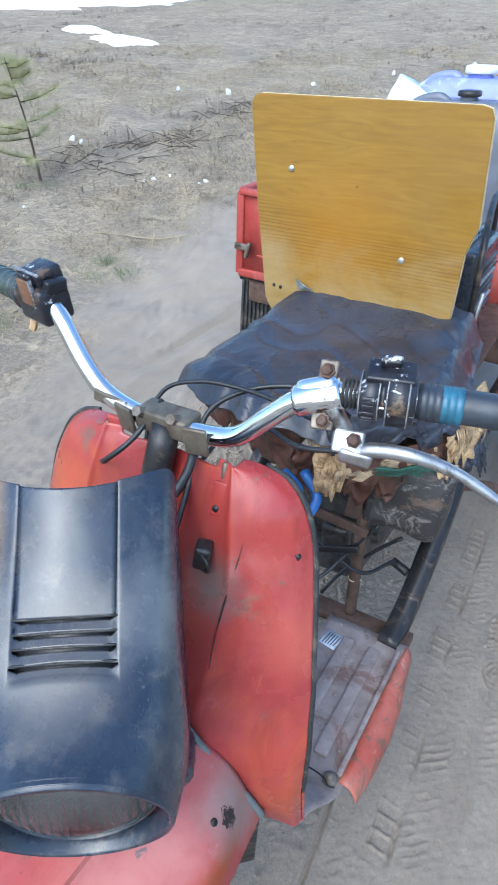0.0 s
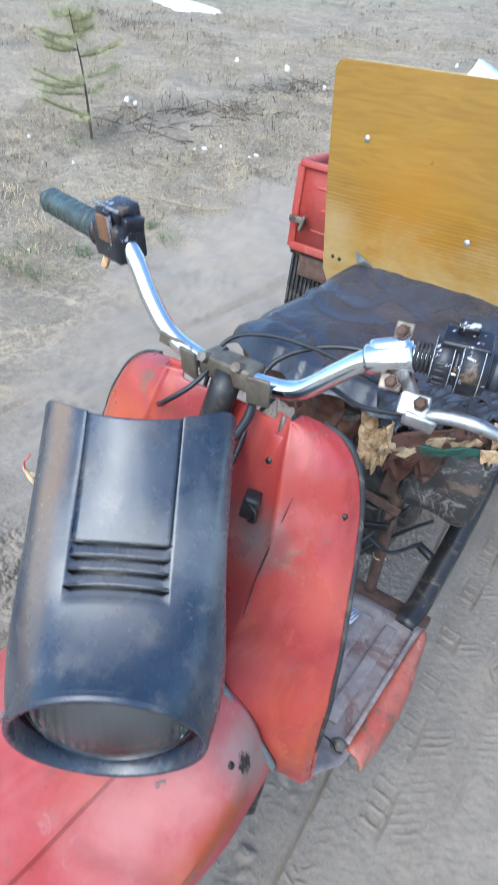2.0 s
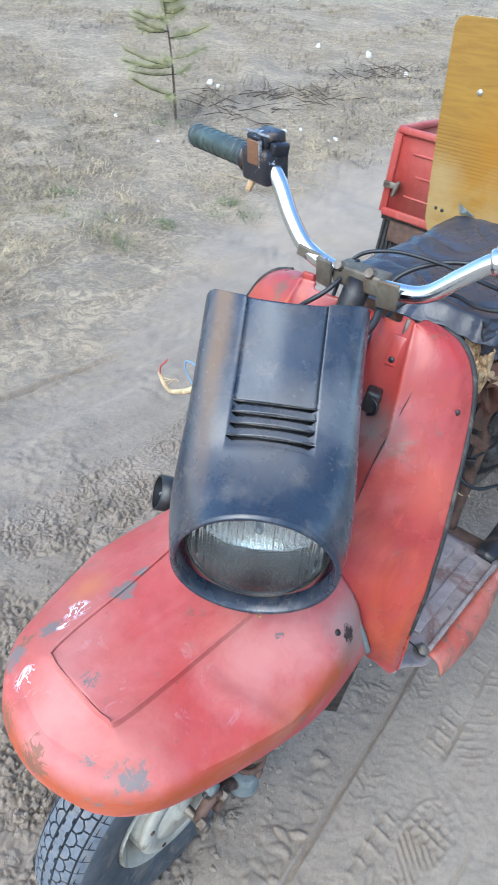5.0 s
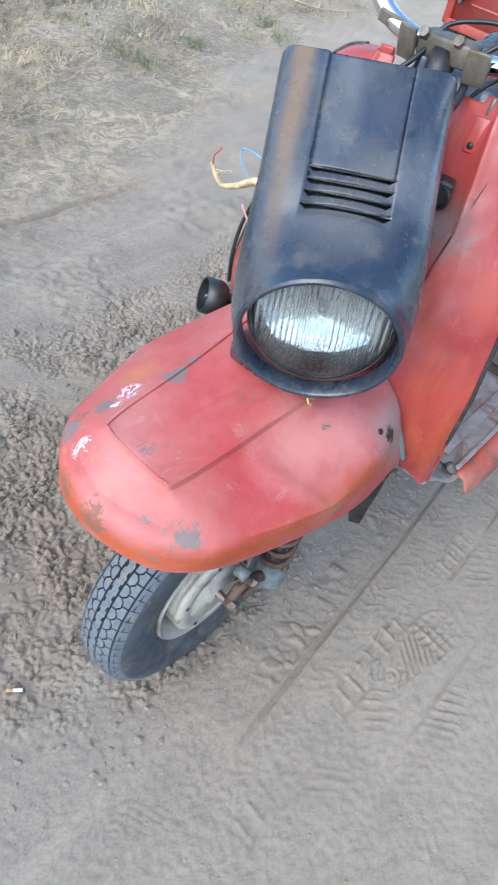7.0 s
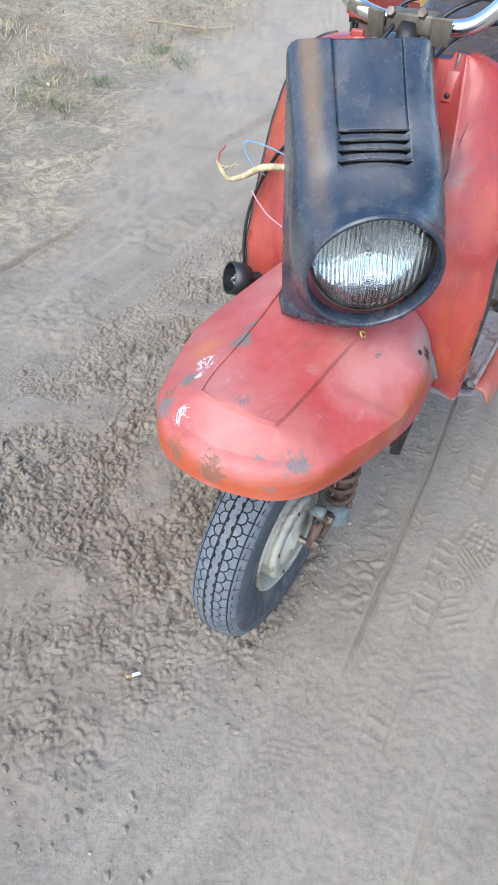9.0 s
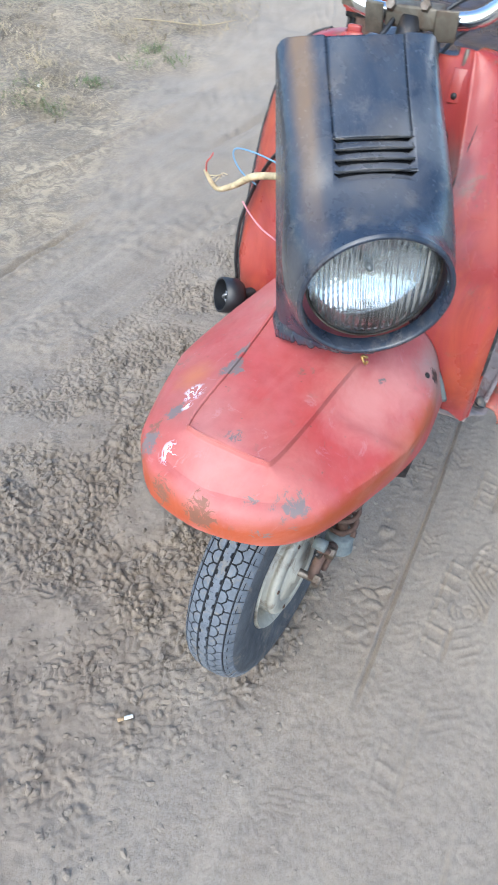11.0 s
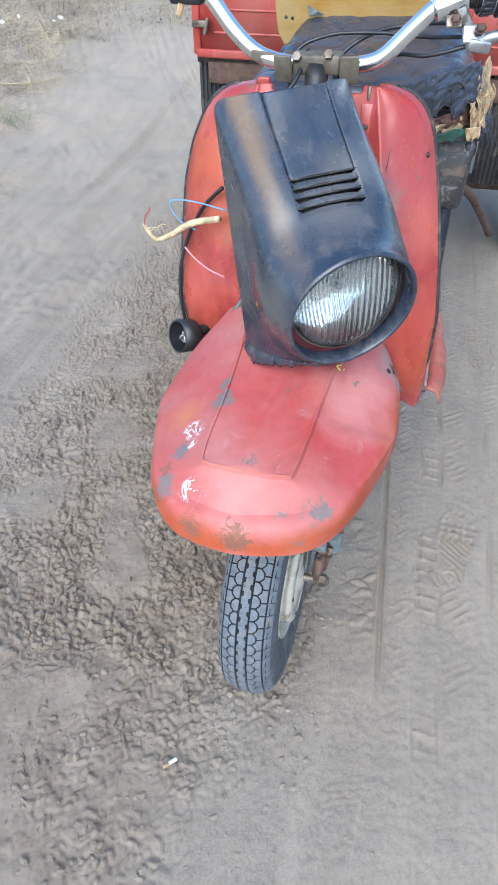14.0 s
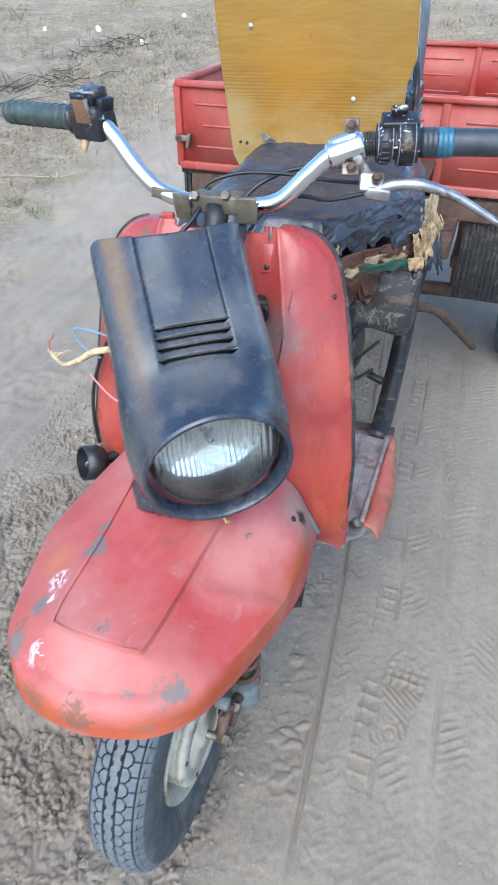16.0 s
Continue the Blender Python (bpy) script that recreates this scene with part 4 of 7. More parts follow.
shield = part("leg_shield", leg_shield(), RED_SHIELD, trike, "dented red steel leg shield with scuffed paint")
solid(shield, 0.004)
subsurf(shield, 1)
edge = list(np.linspace(0.600, 1.0, 22)) + [1.02, 1.04, 1.055, 1.066]
for side in (-1, 1):
    pts = [shield_point(side, z, 1.0) + Vector((side * 0.0012, 0.002, 0)) for z in edge]
    part("edge_trim", tube(pts, [0.003] + [0.0042] * (len(pts) - 2) + [0.003], 8, 2), RUBBER, shield, "black rubber edge trim")
    pts = [shield_point(side, z, 1.0) + Vector((side * 0.0015 + 0.002 * noise.noise(Vector((z * 30, side, 0))), 0.003, 0)) for z in np.linspace(0.478, 0.604, 12)]
    part("torn_edge", tube(pts, 0.0028, 6, 2), RED_SHIELD, shield, "bent red edge where the trim is missing")
part("bolt_hole", lathe([(0.0, 0.003), (0.0042, 0.003), (0.0045, -0.002)], pose(0.188, shield_y(0.188, 0.972) - 0.0005, 0.972, 90), 12), BLACK_STEEL, shield)
part("hinge_plate", block((0.020, 0.004, 0.044), pose(0.086, shield_y(0.086, 1.030) - 0.0015, 1.030, -19, 0, 4), 0.0015), RED_SHIELD, shield)
part("hinge_pin", rod((0.086, -0.006, 1.052), (0.086, 0.000, 1.072), 0.004), STEEL, shield)
part("bolt_hole", lathe([(0.0, 0.002), (0.0045, 0.002), (0.005, -0.002)], pose(0.085, shield_y(0.085, 1.018) - 0.0035, 1.018, 72, 0, 4), 10), BLACK_STEEL, shield)
# added dark strip that draws the shaded line of the shield's crease
crease_line = [Vector((x, shield_y(x, z) - 0.0012, z)) for x, z in ((0.131, 1.003), (0.127, 0.958), (0.122, 0.910), (0.119, 0.860), (0.119, 0.805))]
part("crease_line", tube(crease_line, [0.0003, 0.0011, 0.0015, 0.0012, 0.0003], 6, 3), BLACK_STEEL, shield, "thin dark strip drawn for the shade in the crease")
part("socket", block((0.022, 0.026, 0.034), pose(0.081, -0.050, 0.962, 0, 10, 24), 0.006, 3), BLACK_STEEL, shield, "black lamp socket")
part("socket_wire", tube([(0.085, -0.060, 0.972), (0.098, -0.066, 0.968), (0.096, -0.062, 0.950), (0.080, -0.050, 0.935)], 0.0025, 6, 4), CABLE, shield)
part("bracket_lug", block((0.022, 0.008, 0.022), pose(-0.090, 0.006, 1.070), 0.003), RED_SHIELD, shield)

# a drilled hole in the mudguard's rear corner
spot = Vector((0.176, -0.186, 0.657))
near = min(fender.data.polygons, key=lambda f: (f.center - spot).length)
turn = near.normal if near.normal.x > 0 else -near.normal
part("bolt_hole", lathe([(0.0, 0.0016), (0.0050, 0.0016), (0.0054, -0.002)], Matrix.Translation(near.center + turn * 0.0012) @ turn.to_track_quat("Z", "Y").to_matrix().to_4x4(), 12), BLACK_STEEL, fender)

# trim between mudguard and shield, and the plate below it
for side in (-1, 1):
    pts = [(side * 0.106, -0.140, 0.744), (side * 0.131, -0.136, 0.702), (side * 0.158, -0.126, 0.652), (side * 0.182, -0.114, 0.600), (side * 0.198, -0.100, 0.548)]
    part("joint_trim", tube(pts, [0.004, 0.006, 0.007, 0.007, 0.006], 8, 5), GREY_RUBBER, fender, "grey rubber strip")
flap = bmesh.new()
v = [flap.verts.new(p) for p in ((0.120, -0.15, 0.56), (0.192, -0.095, 0.55), (0.152, -0.042, 0.252), (0.138, -0.070, 0.275))]
flap.faces.new(v)
solid(part("mud_flap", flap, BLACK_STEEL, fender, "dark bent steel tongue", False), 0.004)


part("wire_twist", tube([(0.096, -0.279, 0.724), (0.106, -0.287, 0.734), (0.099, -0.291, 0.736), (0.107, -0.295, 0.728), (0.112, -0.301, 0.738)], 0.0022, 6, 5), BRASS, fender, "twist of yellow wire")


# ---- the loose headlamp fairing, twisted to the tricycle's left ----
FAIR = pose(-0.0295, -0.125, 1.100, 0, 0, 35)
TOP = spline([(0, -0.058, 0.016), (0, -0.106, -0.028), (0, -0.155, -0.070), (0, -0.20, -0.104), (0, -0.25, -0.124), (0, -0.287, -0.130)], 30)
LOW = spline([(0, -0.10, -0.366), (0, -0.125, -0.362), (0, -0.16, -0.352), (0, -0.20, -0.343), (0, -0.234, -0.330), (0, -0.252, -0.320)], 30)


LIPS = (0.128, 0.142, 0.156, 0.170)


def fairing():
    n = len(TOP)
    dense = list(np.linspace(0, 0.0496, 9)) + [0.0503, 0.0509, 0.0516, 0.0524]
    rows = []
    run = [0.0]
    for a, b in zip(TOP, TOP[1:]):
        run.append(run[-1] + (b - a).length)
    for i in range(n):
        f = i / (n - 1)
        m = smooth01((f - 0.30) / 0.66)
        down = LOW[i] - TOP[i]
        h = down.length
        d = down / h
        out = Vector((0, -d.z, d.y))
        if out.z < 0:
            out = -out
        w, r = 0.104 - 0.004 * f, 0.014 + 0.040 * smooth01(f * 1.5)
        row = []
        flat, bend = w - r, r * math.pi / 2
        total = flat + bend + (h - r)
        half = dense + list(np.linspace(0.0560, total, 60))
        for s in [-v for v in half[:0:-1]] + half:
            side = -1 if s < 0 else 1
            s = abs(s)
            k = s / total
            if s < flat:
                a, q = s, 0.0
            elif s < flat + bend:
                g = (s - flat) / r
                a, q = flat + r * math.sin(g), r * (1 - math.cos(g))
            else:
                a, q = w, r + s - flat - bend
            q += 0.016 * (1 - f) * min(1.0, a / w) ** 2
            a2, q2 = h / 2 * math.sin(k * math.pi), h / 2 * (1 - math.cos(k * math.pi))
            a, q = a + (a2 - a) * m, q + (q2 - q) * m
            sunk = 0.0
            if run[i] < 0.190:
                sunk = 0.0020 * smooth01((0.0520 - a) / 0.0018) * smooth01((0.190 - run[i]) / 0.010)
                for lip in LIPS:
                    if lip < run[i] < lip + 0.014 and a < 0.0500:
                        sunk += 0.0058 * (1 - (run[i] - lip) / 0.014)
            p = TOP[i] + d * (q + sunk) + Vector((side * a, 0, 0))
            p.y += 0.058 * min(1.0, a / w) ** 2 * max(0.0, 1 - q / h) * smooth01(1 - f / 0.55)
            p.x += side * (0.0052 + 0.0018 * noise.noise(Vector((i * 0.16, side * 5.0, 2)))) * smooth01((k - 0.950) / 0.008) * smooth01((0.93 - f) / 0.1)
            if k > 0.95 and f < 0.97:
                p += Vector((0, 0.004, 0.006)) * noise.noise(Vector((i * 0.22, side * 3.0, 1)))
            row.append(p)
        rows.append(row)
    bm = bmesh.new()

    def slot(i, j):
        return any(run[i] <= lip < run[i + 1] for lip in LIPS) and abs(rows[i][j].x + 0.5 * (rows[i][j + 1].x - rows[i][j].x)) < 0.0495

    grid_faces(bm, rows, skip=slot)
    loose = [v for v in bm.verts if not v.link_faces]
    bmesh.ops.delete(bm, geom=loose, context="VERTS")
    return bm, rows


bm, fair_rows = fairing()
cowl = part("headlamp_fairing", bm, BLACK, trike, "scratched black plastic headlamp fairing with four louvre slots")
cowl.matrix_local = FAIR
solid(cowl, 0.0035, 1)
ring_mid = (TOP[-1] + LOW[-1]) / 2
ring_dir = (TOP[-1] - LOW[-1]).normalized()
ring_out = Vector((0, -ring_dir.z, ring_dir.y))
if ring_out.y > 0:
    ring_out = -ring_out
LAMP = Matrix.Translation(ring_mid) @ Matrix((Vector((1, 0, 0)), ring_dir, Vector((1, 0, 0)).cross(ring_dir))).transposed().to_4x4()
R = (TOP[-1] - LOW[-1]).length / 2
part("rim", lathe([(R - 0.004, -0.020), (R - 0.0035, 0.001), (R - 0.001, 0.004), (R + 0.0025, 0.003), (R + 0.0035, -0.006)], LAMP, 64, caps=False), BLACK, cowl)
glass = Matrix.Translation(ring_out * -0.029 + ring_dir * 0.012) @ LAMP @ pose(0, 0, 0, -14)
part("reflector", lathe([(0.084 * k / 14, -0.006 - 0.038 * (1 - (k / 14) ** 2)) for k in range(14, -1, -1)], glass, 56, caps=False), MIRROR, cowl, "silvered reflector")
part("lens", lathe([(0.0, 0.013), (0.034, 0.0115), (0.060, 0.008), (0.080, 0.002), (0.085, -0.004), (0.0865, -0.004), (0.0865, 0.0), (0.082, 0.006), (0.060, 0.012), (0.034, 0.0155), (0.0, 0.017)], glass, 64), LENS, cowl, "fluted clear glass lens")
part("bulb", lathe([(0.0, -0.018), (0.005, -0.020), (0.006, -0.028), (0.006, -0.041)], glass, 16), ALU, cowl)
part("lens_ring", lathe([(0.0865, -0.010), (0.089, -0.009), (0.089, 0.001), (0.0865, 0.002)], glass, 48, caps=False), STEEL, cowl)
part("bowl", lathe([(0.0885, -0.008), (0.086, -0.036), (0.064, -0.062), (0.0, -0.080)], glass, 32, caps=False), RUST, cowl, "rusty lamp bowl")
part("screw", lathe([(0.007, 0.0), (0.0065, 0.003), (0.0, 0.004)], pose(-0.1045, -0.165, -0.245, 0, -90, 0), 12), BRASS, cowl, "brass screw")

for row in LIPS:
    i = min(range(len(TOP)), key=lambda k: abs(sum((b - a).length for a, b in zip(TOP[:k], TOP[1:k + 1])) - row + 0.001))
    d = (LOW[i] - TOP[i]).normalized()
    lip = [TOP[i] + d * 0.0024 + Vector((x, 0, 0)) for x in (-0.051, -0.025, 0.0, 0.025, 0.051)]
    part("louvre_lip", tube(lip, 0.0014, 6, 3), RUBBER, cowl)
part("scratch", tube([p + Vector((0.010, -0.0006, 0.0004)) for p in TOP[int(len(TOP) * 0.68):int(len(TOP) * 0.92):6]], 0.0006, 5, 2), GREY_RUBBER, cowl, "pale scratch")
# added plate under the slots, standing in for the darkness inside the fairing
slot_blackout = bmesh.new()
lengths = np.cumsum([0.0] + [(q - p).length for p, q in zip(TOP, TOP[1:])])
under = [(p, (q - p).normalized()) for p, q, r in zip(TOP, LOW, lengths) if 0.112 < r < 0.200][::3]
grid_faces(slot_blackout, [[p + d * 0.015 + Vector((x, 0, 0)) for x in (-0.056, 0.0, 0.056)] for p, d in under])
solid(part("slot_blackout", slot_blackout, CABLE, cowl, "added dark plate that makes the slots look black"), 0.003)

# ---- steering ----
BARS = [(-0.405, 0.084, 1.204), (-0.31, 0.055, 1.207), (-0.215, 0.034, 1.206), (-0.180, 0.026, 1.187), (-0.140, 0.013, 1.146), (-0.100, 0.004, 1.116),
        (-0.052, 0.0, 1.103), (0.0, 0.0, 1.101), (0.058, 0.002, 1.101), (0.100, 0.005, 1.112), (0.140, 0.010, 1.148), (0.175, 0.017, 1.177),
        (0.215, 0.032, 1.187), (0.300, 0.062, 1.185), (0.430, 0.094, 1.182)]
bars = part("handlebar", tube(BARS, 0.0125, 16, 8), CHROME, trike, "bent chromed handlebar with pitted plating")
part("grip", tube([(-0.412, 0.086, 1.204), (-0.36, 0.070, 1.206), (-0.300, 0.052, 1.207), (-0.250, 0.041, 1.207)], 0.0175, 16, 6), GRIP, bars, "grey-green rubber grip")
for k in range(9):
    t = k / 8
    a, b = Vector((-0.405, 0.084, 1.204)), Vector((-0.262, 0.043, 1.207))
    q = a.lerp(b, t)
    part("grip_ridge", lathe([(0.0170, -0.005), (0.0192, -0.003), (0.0192, 0.003), (0.0170, 0.005)], Matrix.Translation(q) @ (b - a).to_track_quat("Z", "Y").to_matrix().to_4x4(), 18), GRIP, bars)
part("grip", tube([(0.285, 0.057, 1.186), (0.34, 0.073, 1.185), (0.435, 0.096, 1.182)], 0.0185, 16, 6), TAPE, bars, "grip wound with dark tape")
for k in range(6):
    q = Vector((0.292, 0.059, 1.186)).lerp(Vector((0.325, 0.069, 1.185)), k / 5)
    part("tape_turn", lathe([(0.0186, -0.004), (0.0198, -0.0032), (0.0198, 0.0032), (0.0186, 0.004)], Matrix.Translation(q) @ Vector((0.96, 0.27, 0)).to_track_quat("Z", "Y").to_matrix().to_4x4(), 18), TAPE_BLUE if k > 2 else TAPE, bars)

# right-hand switch block
sb = part("switch_block", block((0.062, 0.046, 0.050), pose(-0.218, 0.036, 1.205, 8, 0, -12), 0.008, 3), CHIPPED, bars, "worn black switch housing")
part("switch_top", block((0.044, 0.040, 0.022), pose(-0.222, 0.040, 1.238, 12, 0, -12), 0.004), CHIPPED, bars)
part("switch_face", block((0.030, 0.006, 0.018), pose(-0.226, 0.018, 1.236, 20, 0, -12), 0.002), CHIPPED, bars, "scuffed black switch face")
part("switch_plate", block((0.026, 0.004, 0.034), pose(-0.222, 0.011, 1.222, 8, 0, -12), 0.0015), AMBER, bars, "rusty brown face plate")
part("plate_edge", block((0.003, 0.006, 0.038), pose(-0.207, 0.009, 1.222, 8, 0, -12), 0.001), FLAKED, bars)
part("plate_edge", block((0.058, 0.004, 0.003), pose(-0.222, 0.016, 1.248, 8, 0, -12), 0.001), FLAKED, bars)
part("switch_rib", block((0.012, 0.030, 0.018), pose(-0.190, 0.032, 1.230, 0, 10, -12), 0.003), CHIPPED, bars)
part("switch_collar", lathe([(0.021, -0.006), (0.024, -0.003), (0.024, 0.003), (0.021, 0.006)], axis((-0.256, 0.043, 1.206), (-0.246, 0.040, 1.206)), 20), CHIPPED, bars)
part("broken_tab", block((0.010, 0.006, 0.020), pose(-0.232, 0.022, 1.172, 0, 24, 0), 0.002), FOAM, bars, "broken tan plastic tab")

# left-hand clamp, switch and clutch lever
part("clamp", lathe([(0.0165, -0.026), (0.018, -0.022), (0.018, 0.022), (0.0165, 0.026)], axis((0.168, 0.016, 1.172), (0.212, 0.031, 1.187)), 20), CHROME, bars, "chrome clamp with flaked plating")
HEX = [(0.0, 0.006), (0.0045, 0.006), (0.0062, 0.0045), (0.0064, 0.0), (0.0085, 0.0), (0.0085, -0.002)]
part("clamp_ear", block((0.020, 0.026, 0.005), pose(0.196, 0.032, 1.207, 53, 0, 15), 0.0022), STEEL, bars)
part("clamp_bolt", lathe(HEX, pose(0.196, 0.028, 1.211, 53, 0, 0), 6), RUST, bars, "dirty bolt", False)
part("clamp_plate", block((0.024, 0.022, 0.005), pose(0.200, 0.014, 1.160, 53, 0, 15), 0.0022), STEEL, bars)
part("clamp_bolt", lathe(HEX, pose(0.203, 0.008, 1.162, 53, 0, 0), 6), RUST, bars, "dirty bolt", False)
part("clamp_sleeve", block((0.046, 0.034, 0.034), pose(0.190, 0.026, 1.182, 50, -18, 16), 0.010, 3), CHROME, bars)
for k in range(5):
    q = Vector((0.214, 0.033, 1.187)).lerp(Vector((0.230, 0.038, 1.187)), k / 4)
    part("bellows", lathe([(0.014, -0.002), (0.0175, 0.0), (0.014, 0.002)], Matrix.Translation(q) @ Vector((0.96, 0.27, 0)).to_track_quat("Z", "Y").to_matrix().to_4x4(), 16), RUBBER, bars)
SW = Vector((0.257, 0.047, 1.187))
SWM = Matrix.Translation(SW) @ Vector((0.96, 0.27, 0)).to_track_quat("Z", "Y").to_matrix().to_4x4()
part("switch_drum", lathe([(0.018, -0.028), (0.025, -0.027), (0.026, -0.008), (0.022, -0.006), (0.022, -0.002), (0.030, 0.0), (0.030, 0.022), (0.027, 0.024), (0.027, 0.028), (0.020, 0.029)], SWM, 28), CHIPPED, bars, "scratched black switch drum")
for z, r in ((-0.0275, 0.0253), (-0.008, 0.0262), (0.0005, 0.0302), (0.0218, 0.0302), (0.0285, 0.0205)):
    part("worn_edge", lathe([(r - 0.001, -0.0007), (r + 0.0003, -0.0005), (r + 0.0003, 0.0005), (r - 0.001, 0.0007)], SWM @ pose(0, 0, z), 28, caps=False), FLAKED, bars, "paint worn to bare metal along the edge")
part("switch_cap", block((0.050, 0.030, 0.026), pose(0.258, 0.050, 1.208, 20, 0, 15), 0.003), CHIPPED, bars)
part("toggle", block((0.022, 0.010, 0.016), pose(0.256, 0.050, 1.226, 40, 0, 15), 0.003), CHIPPED, bars)
for k in range(3):
    part("switch_mark", block((0.016, 0.002, 0.002), pose(0.244 + 0.013 * k, 0.024, 1.196 - 0.010 * (k % 2), -20, 0, 15)), WHITE_MARK, bars)
for k in range(9):
    a = 10 + 18 * k
    q = SWM @ Vector((0.0265 * math.cos(radians(a + 150)), 0.0265 * math.sin(radians(a + 150)), -0.018))
    part("drum_rib", block((0.003, 0.004, 0.012), Matrix.Translation(q) @ SWM.to_3x3().to_4x4() @ pose(0, 0, 0, 0, 0, a + 150), 0.001), CHIPPED, bars)
perch = part("lever_perch", block((0.034, 0.026, 0.007), pose(0.231, 0.014, 1.142, 53, 0, 15), 0.0032, 2), ALU, bars, "scraped aluminium lever bracket")
part("perch_arm", block((0.016, 0.018, 0.040), pose(0.214, 0.024, 1.160, 0, -30, 15), 0.004), ALU, bars)
part("perch_lip", block((0.036, 0.020, 0.018), pose(0.240, 0.016, 1.128, 10, 10, 18), 0.004), ALU, bars)
part("pivot_screw", lathe(HEX, pose(0.240, 0.006, 1.151, 53, 0, 0), 6), RUST, bars, "", False)
lever = [(0.236, 0.016, 1.130), (0.262, 0.020, 1.138), (0.300, 0.030, 1.137), (0.345, 0.046, 1.120), (0.400, 0.058, 1.088), (0.420, 0.062, 1.076)]
part("clutch_lever", tube(lever, [0.008, 0.0085, 0.008, 0.0065, 0.005, 0.005], 10, 6), ALU, bars, "polished aluminium clutch lever")

# column, saddle clamp and cables
part("steering_column", tube([(0.0, 0.0, 1.10), (-0.004, -0.05, 0.98), (-0.004, -0.12, 0.80), (0.0, -0.20, 0.66)], 0.019, 16, 4), BLACK_STEEL, trike, "grimy dark steering column")
saddle = part("bar_saddle", block((0.076, 0.036, 0.028), pose(0.0, 0.004, 1.103, 0, 0, 0), 0.004), OLIVE, trike, "grimy olive handlebar clamp")
for x in (-0.046, 0.046):
    part("saddle_wing", block((0.030, 0.005, 0.040), pose(x * 1.15, -0.014, 1.098, 10, 0, 12 if x > 0 else -12), 0.002), OLIVE, saddle)
part("saddle_tongue", block((0.044, 0.006, 0.016), pose(-0.085, -0.006, 1.112, 0, 10, 5), 0.002), OLIVE, saddle)
part("saddle_bolt", lathe([(0.0, 0.006), (0.007, 0.006), (0.008, 0.0), (0.008, -0.006)], pose(0.02, -0.012, 1.118, 60), 6), STEEL, saddle, "", False)
part("saddle_bolt", lathe([(0.0, 0.006), (0.007, 0.006), (0.008, 0.0), (0.008, -0.006)], pose(-0.03, -0.014, 1.115, 60), 6), STEEL, saddle, "", False)
for pts, r in (
    ([(0.228, 0.036, 1.134), (0.16, 0.060, 1.128), (0.08, 0.075, 1.130), (0.0, 0.07, 1.126), (-0.05, 0.05, 1.10), (-0.05, 0.0, 1.02)], 0.0030),
    ([(0.215, 0.050, 1.150), (0.14, 0.110, 1.135), (0.07, 0.090, 1.125), (0.02, 0.06, 1.09), (0.035, 0.0, 1.04), (0.040, -0.05, 0.98)], 0.0036),
    ([(0.232, 0.016, 1.128), (0.17, 0.020, 1.112), (0.11, 0.045, 1.105), (0.05, 0.05, 1.07), (0.03, -0.03, 1.02)], 0.0032),
    ([(-0.020, 0.02, 1.118), (-0.03, -0.03, 1.085), (-0.060, -0.05, 1.055), (-0.10, -0.02, 1.02)], 0.0035),
    ([(0.03, 0.02, 1.09), (0.045, -0.02, 1.06), (0.04, -0.06, 1.03), (0.03, -0.09, 0.98)], 0.0060),
):
    part("control_cable", tube(pts, r, 8, 8), CABLE, trike, "black control cable")

# ---- front wheel ----
HUB = Vector((0.0, -0.376, 0.243))
WM = Matrix.Translation(HUB) @ pose(0, 0, 0, 0, 90, 0)
front = part("front_wheel", lathe([(0.124, -0.034), (0.138, -0.044), (0.160, -0.050), (0.190, -0.054), (0.214, -0.051), (0.228, -0.043), (0.234, -0.030), (0.2365, -0.012),
                                  (0.2365, 0.012), (0.234, 0.030), (0.228, 0.043), (0.214, 0.051), (0.190, 0.054), (0.160, 0.050), (0.138, 0.044), (0.124, 0.034)], WM, 72, caps=False), TYRE, trike, "dusty grey-black tyre with worn tread on a cream rim")


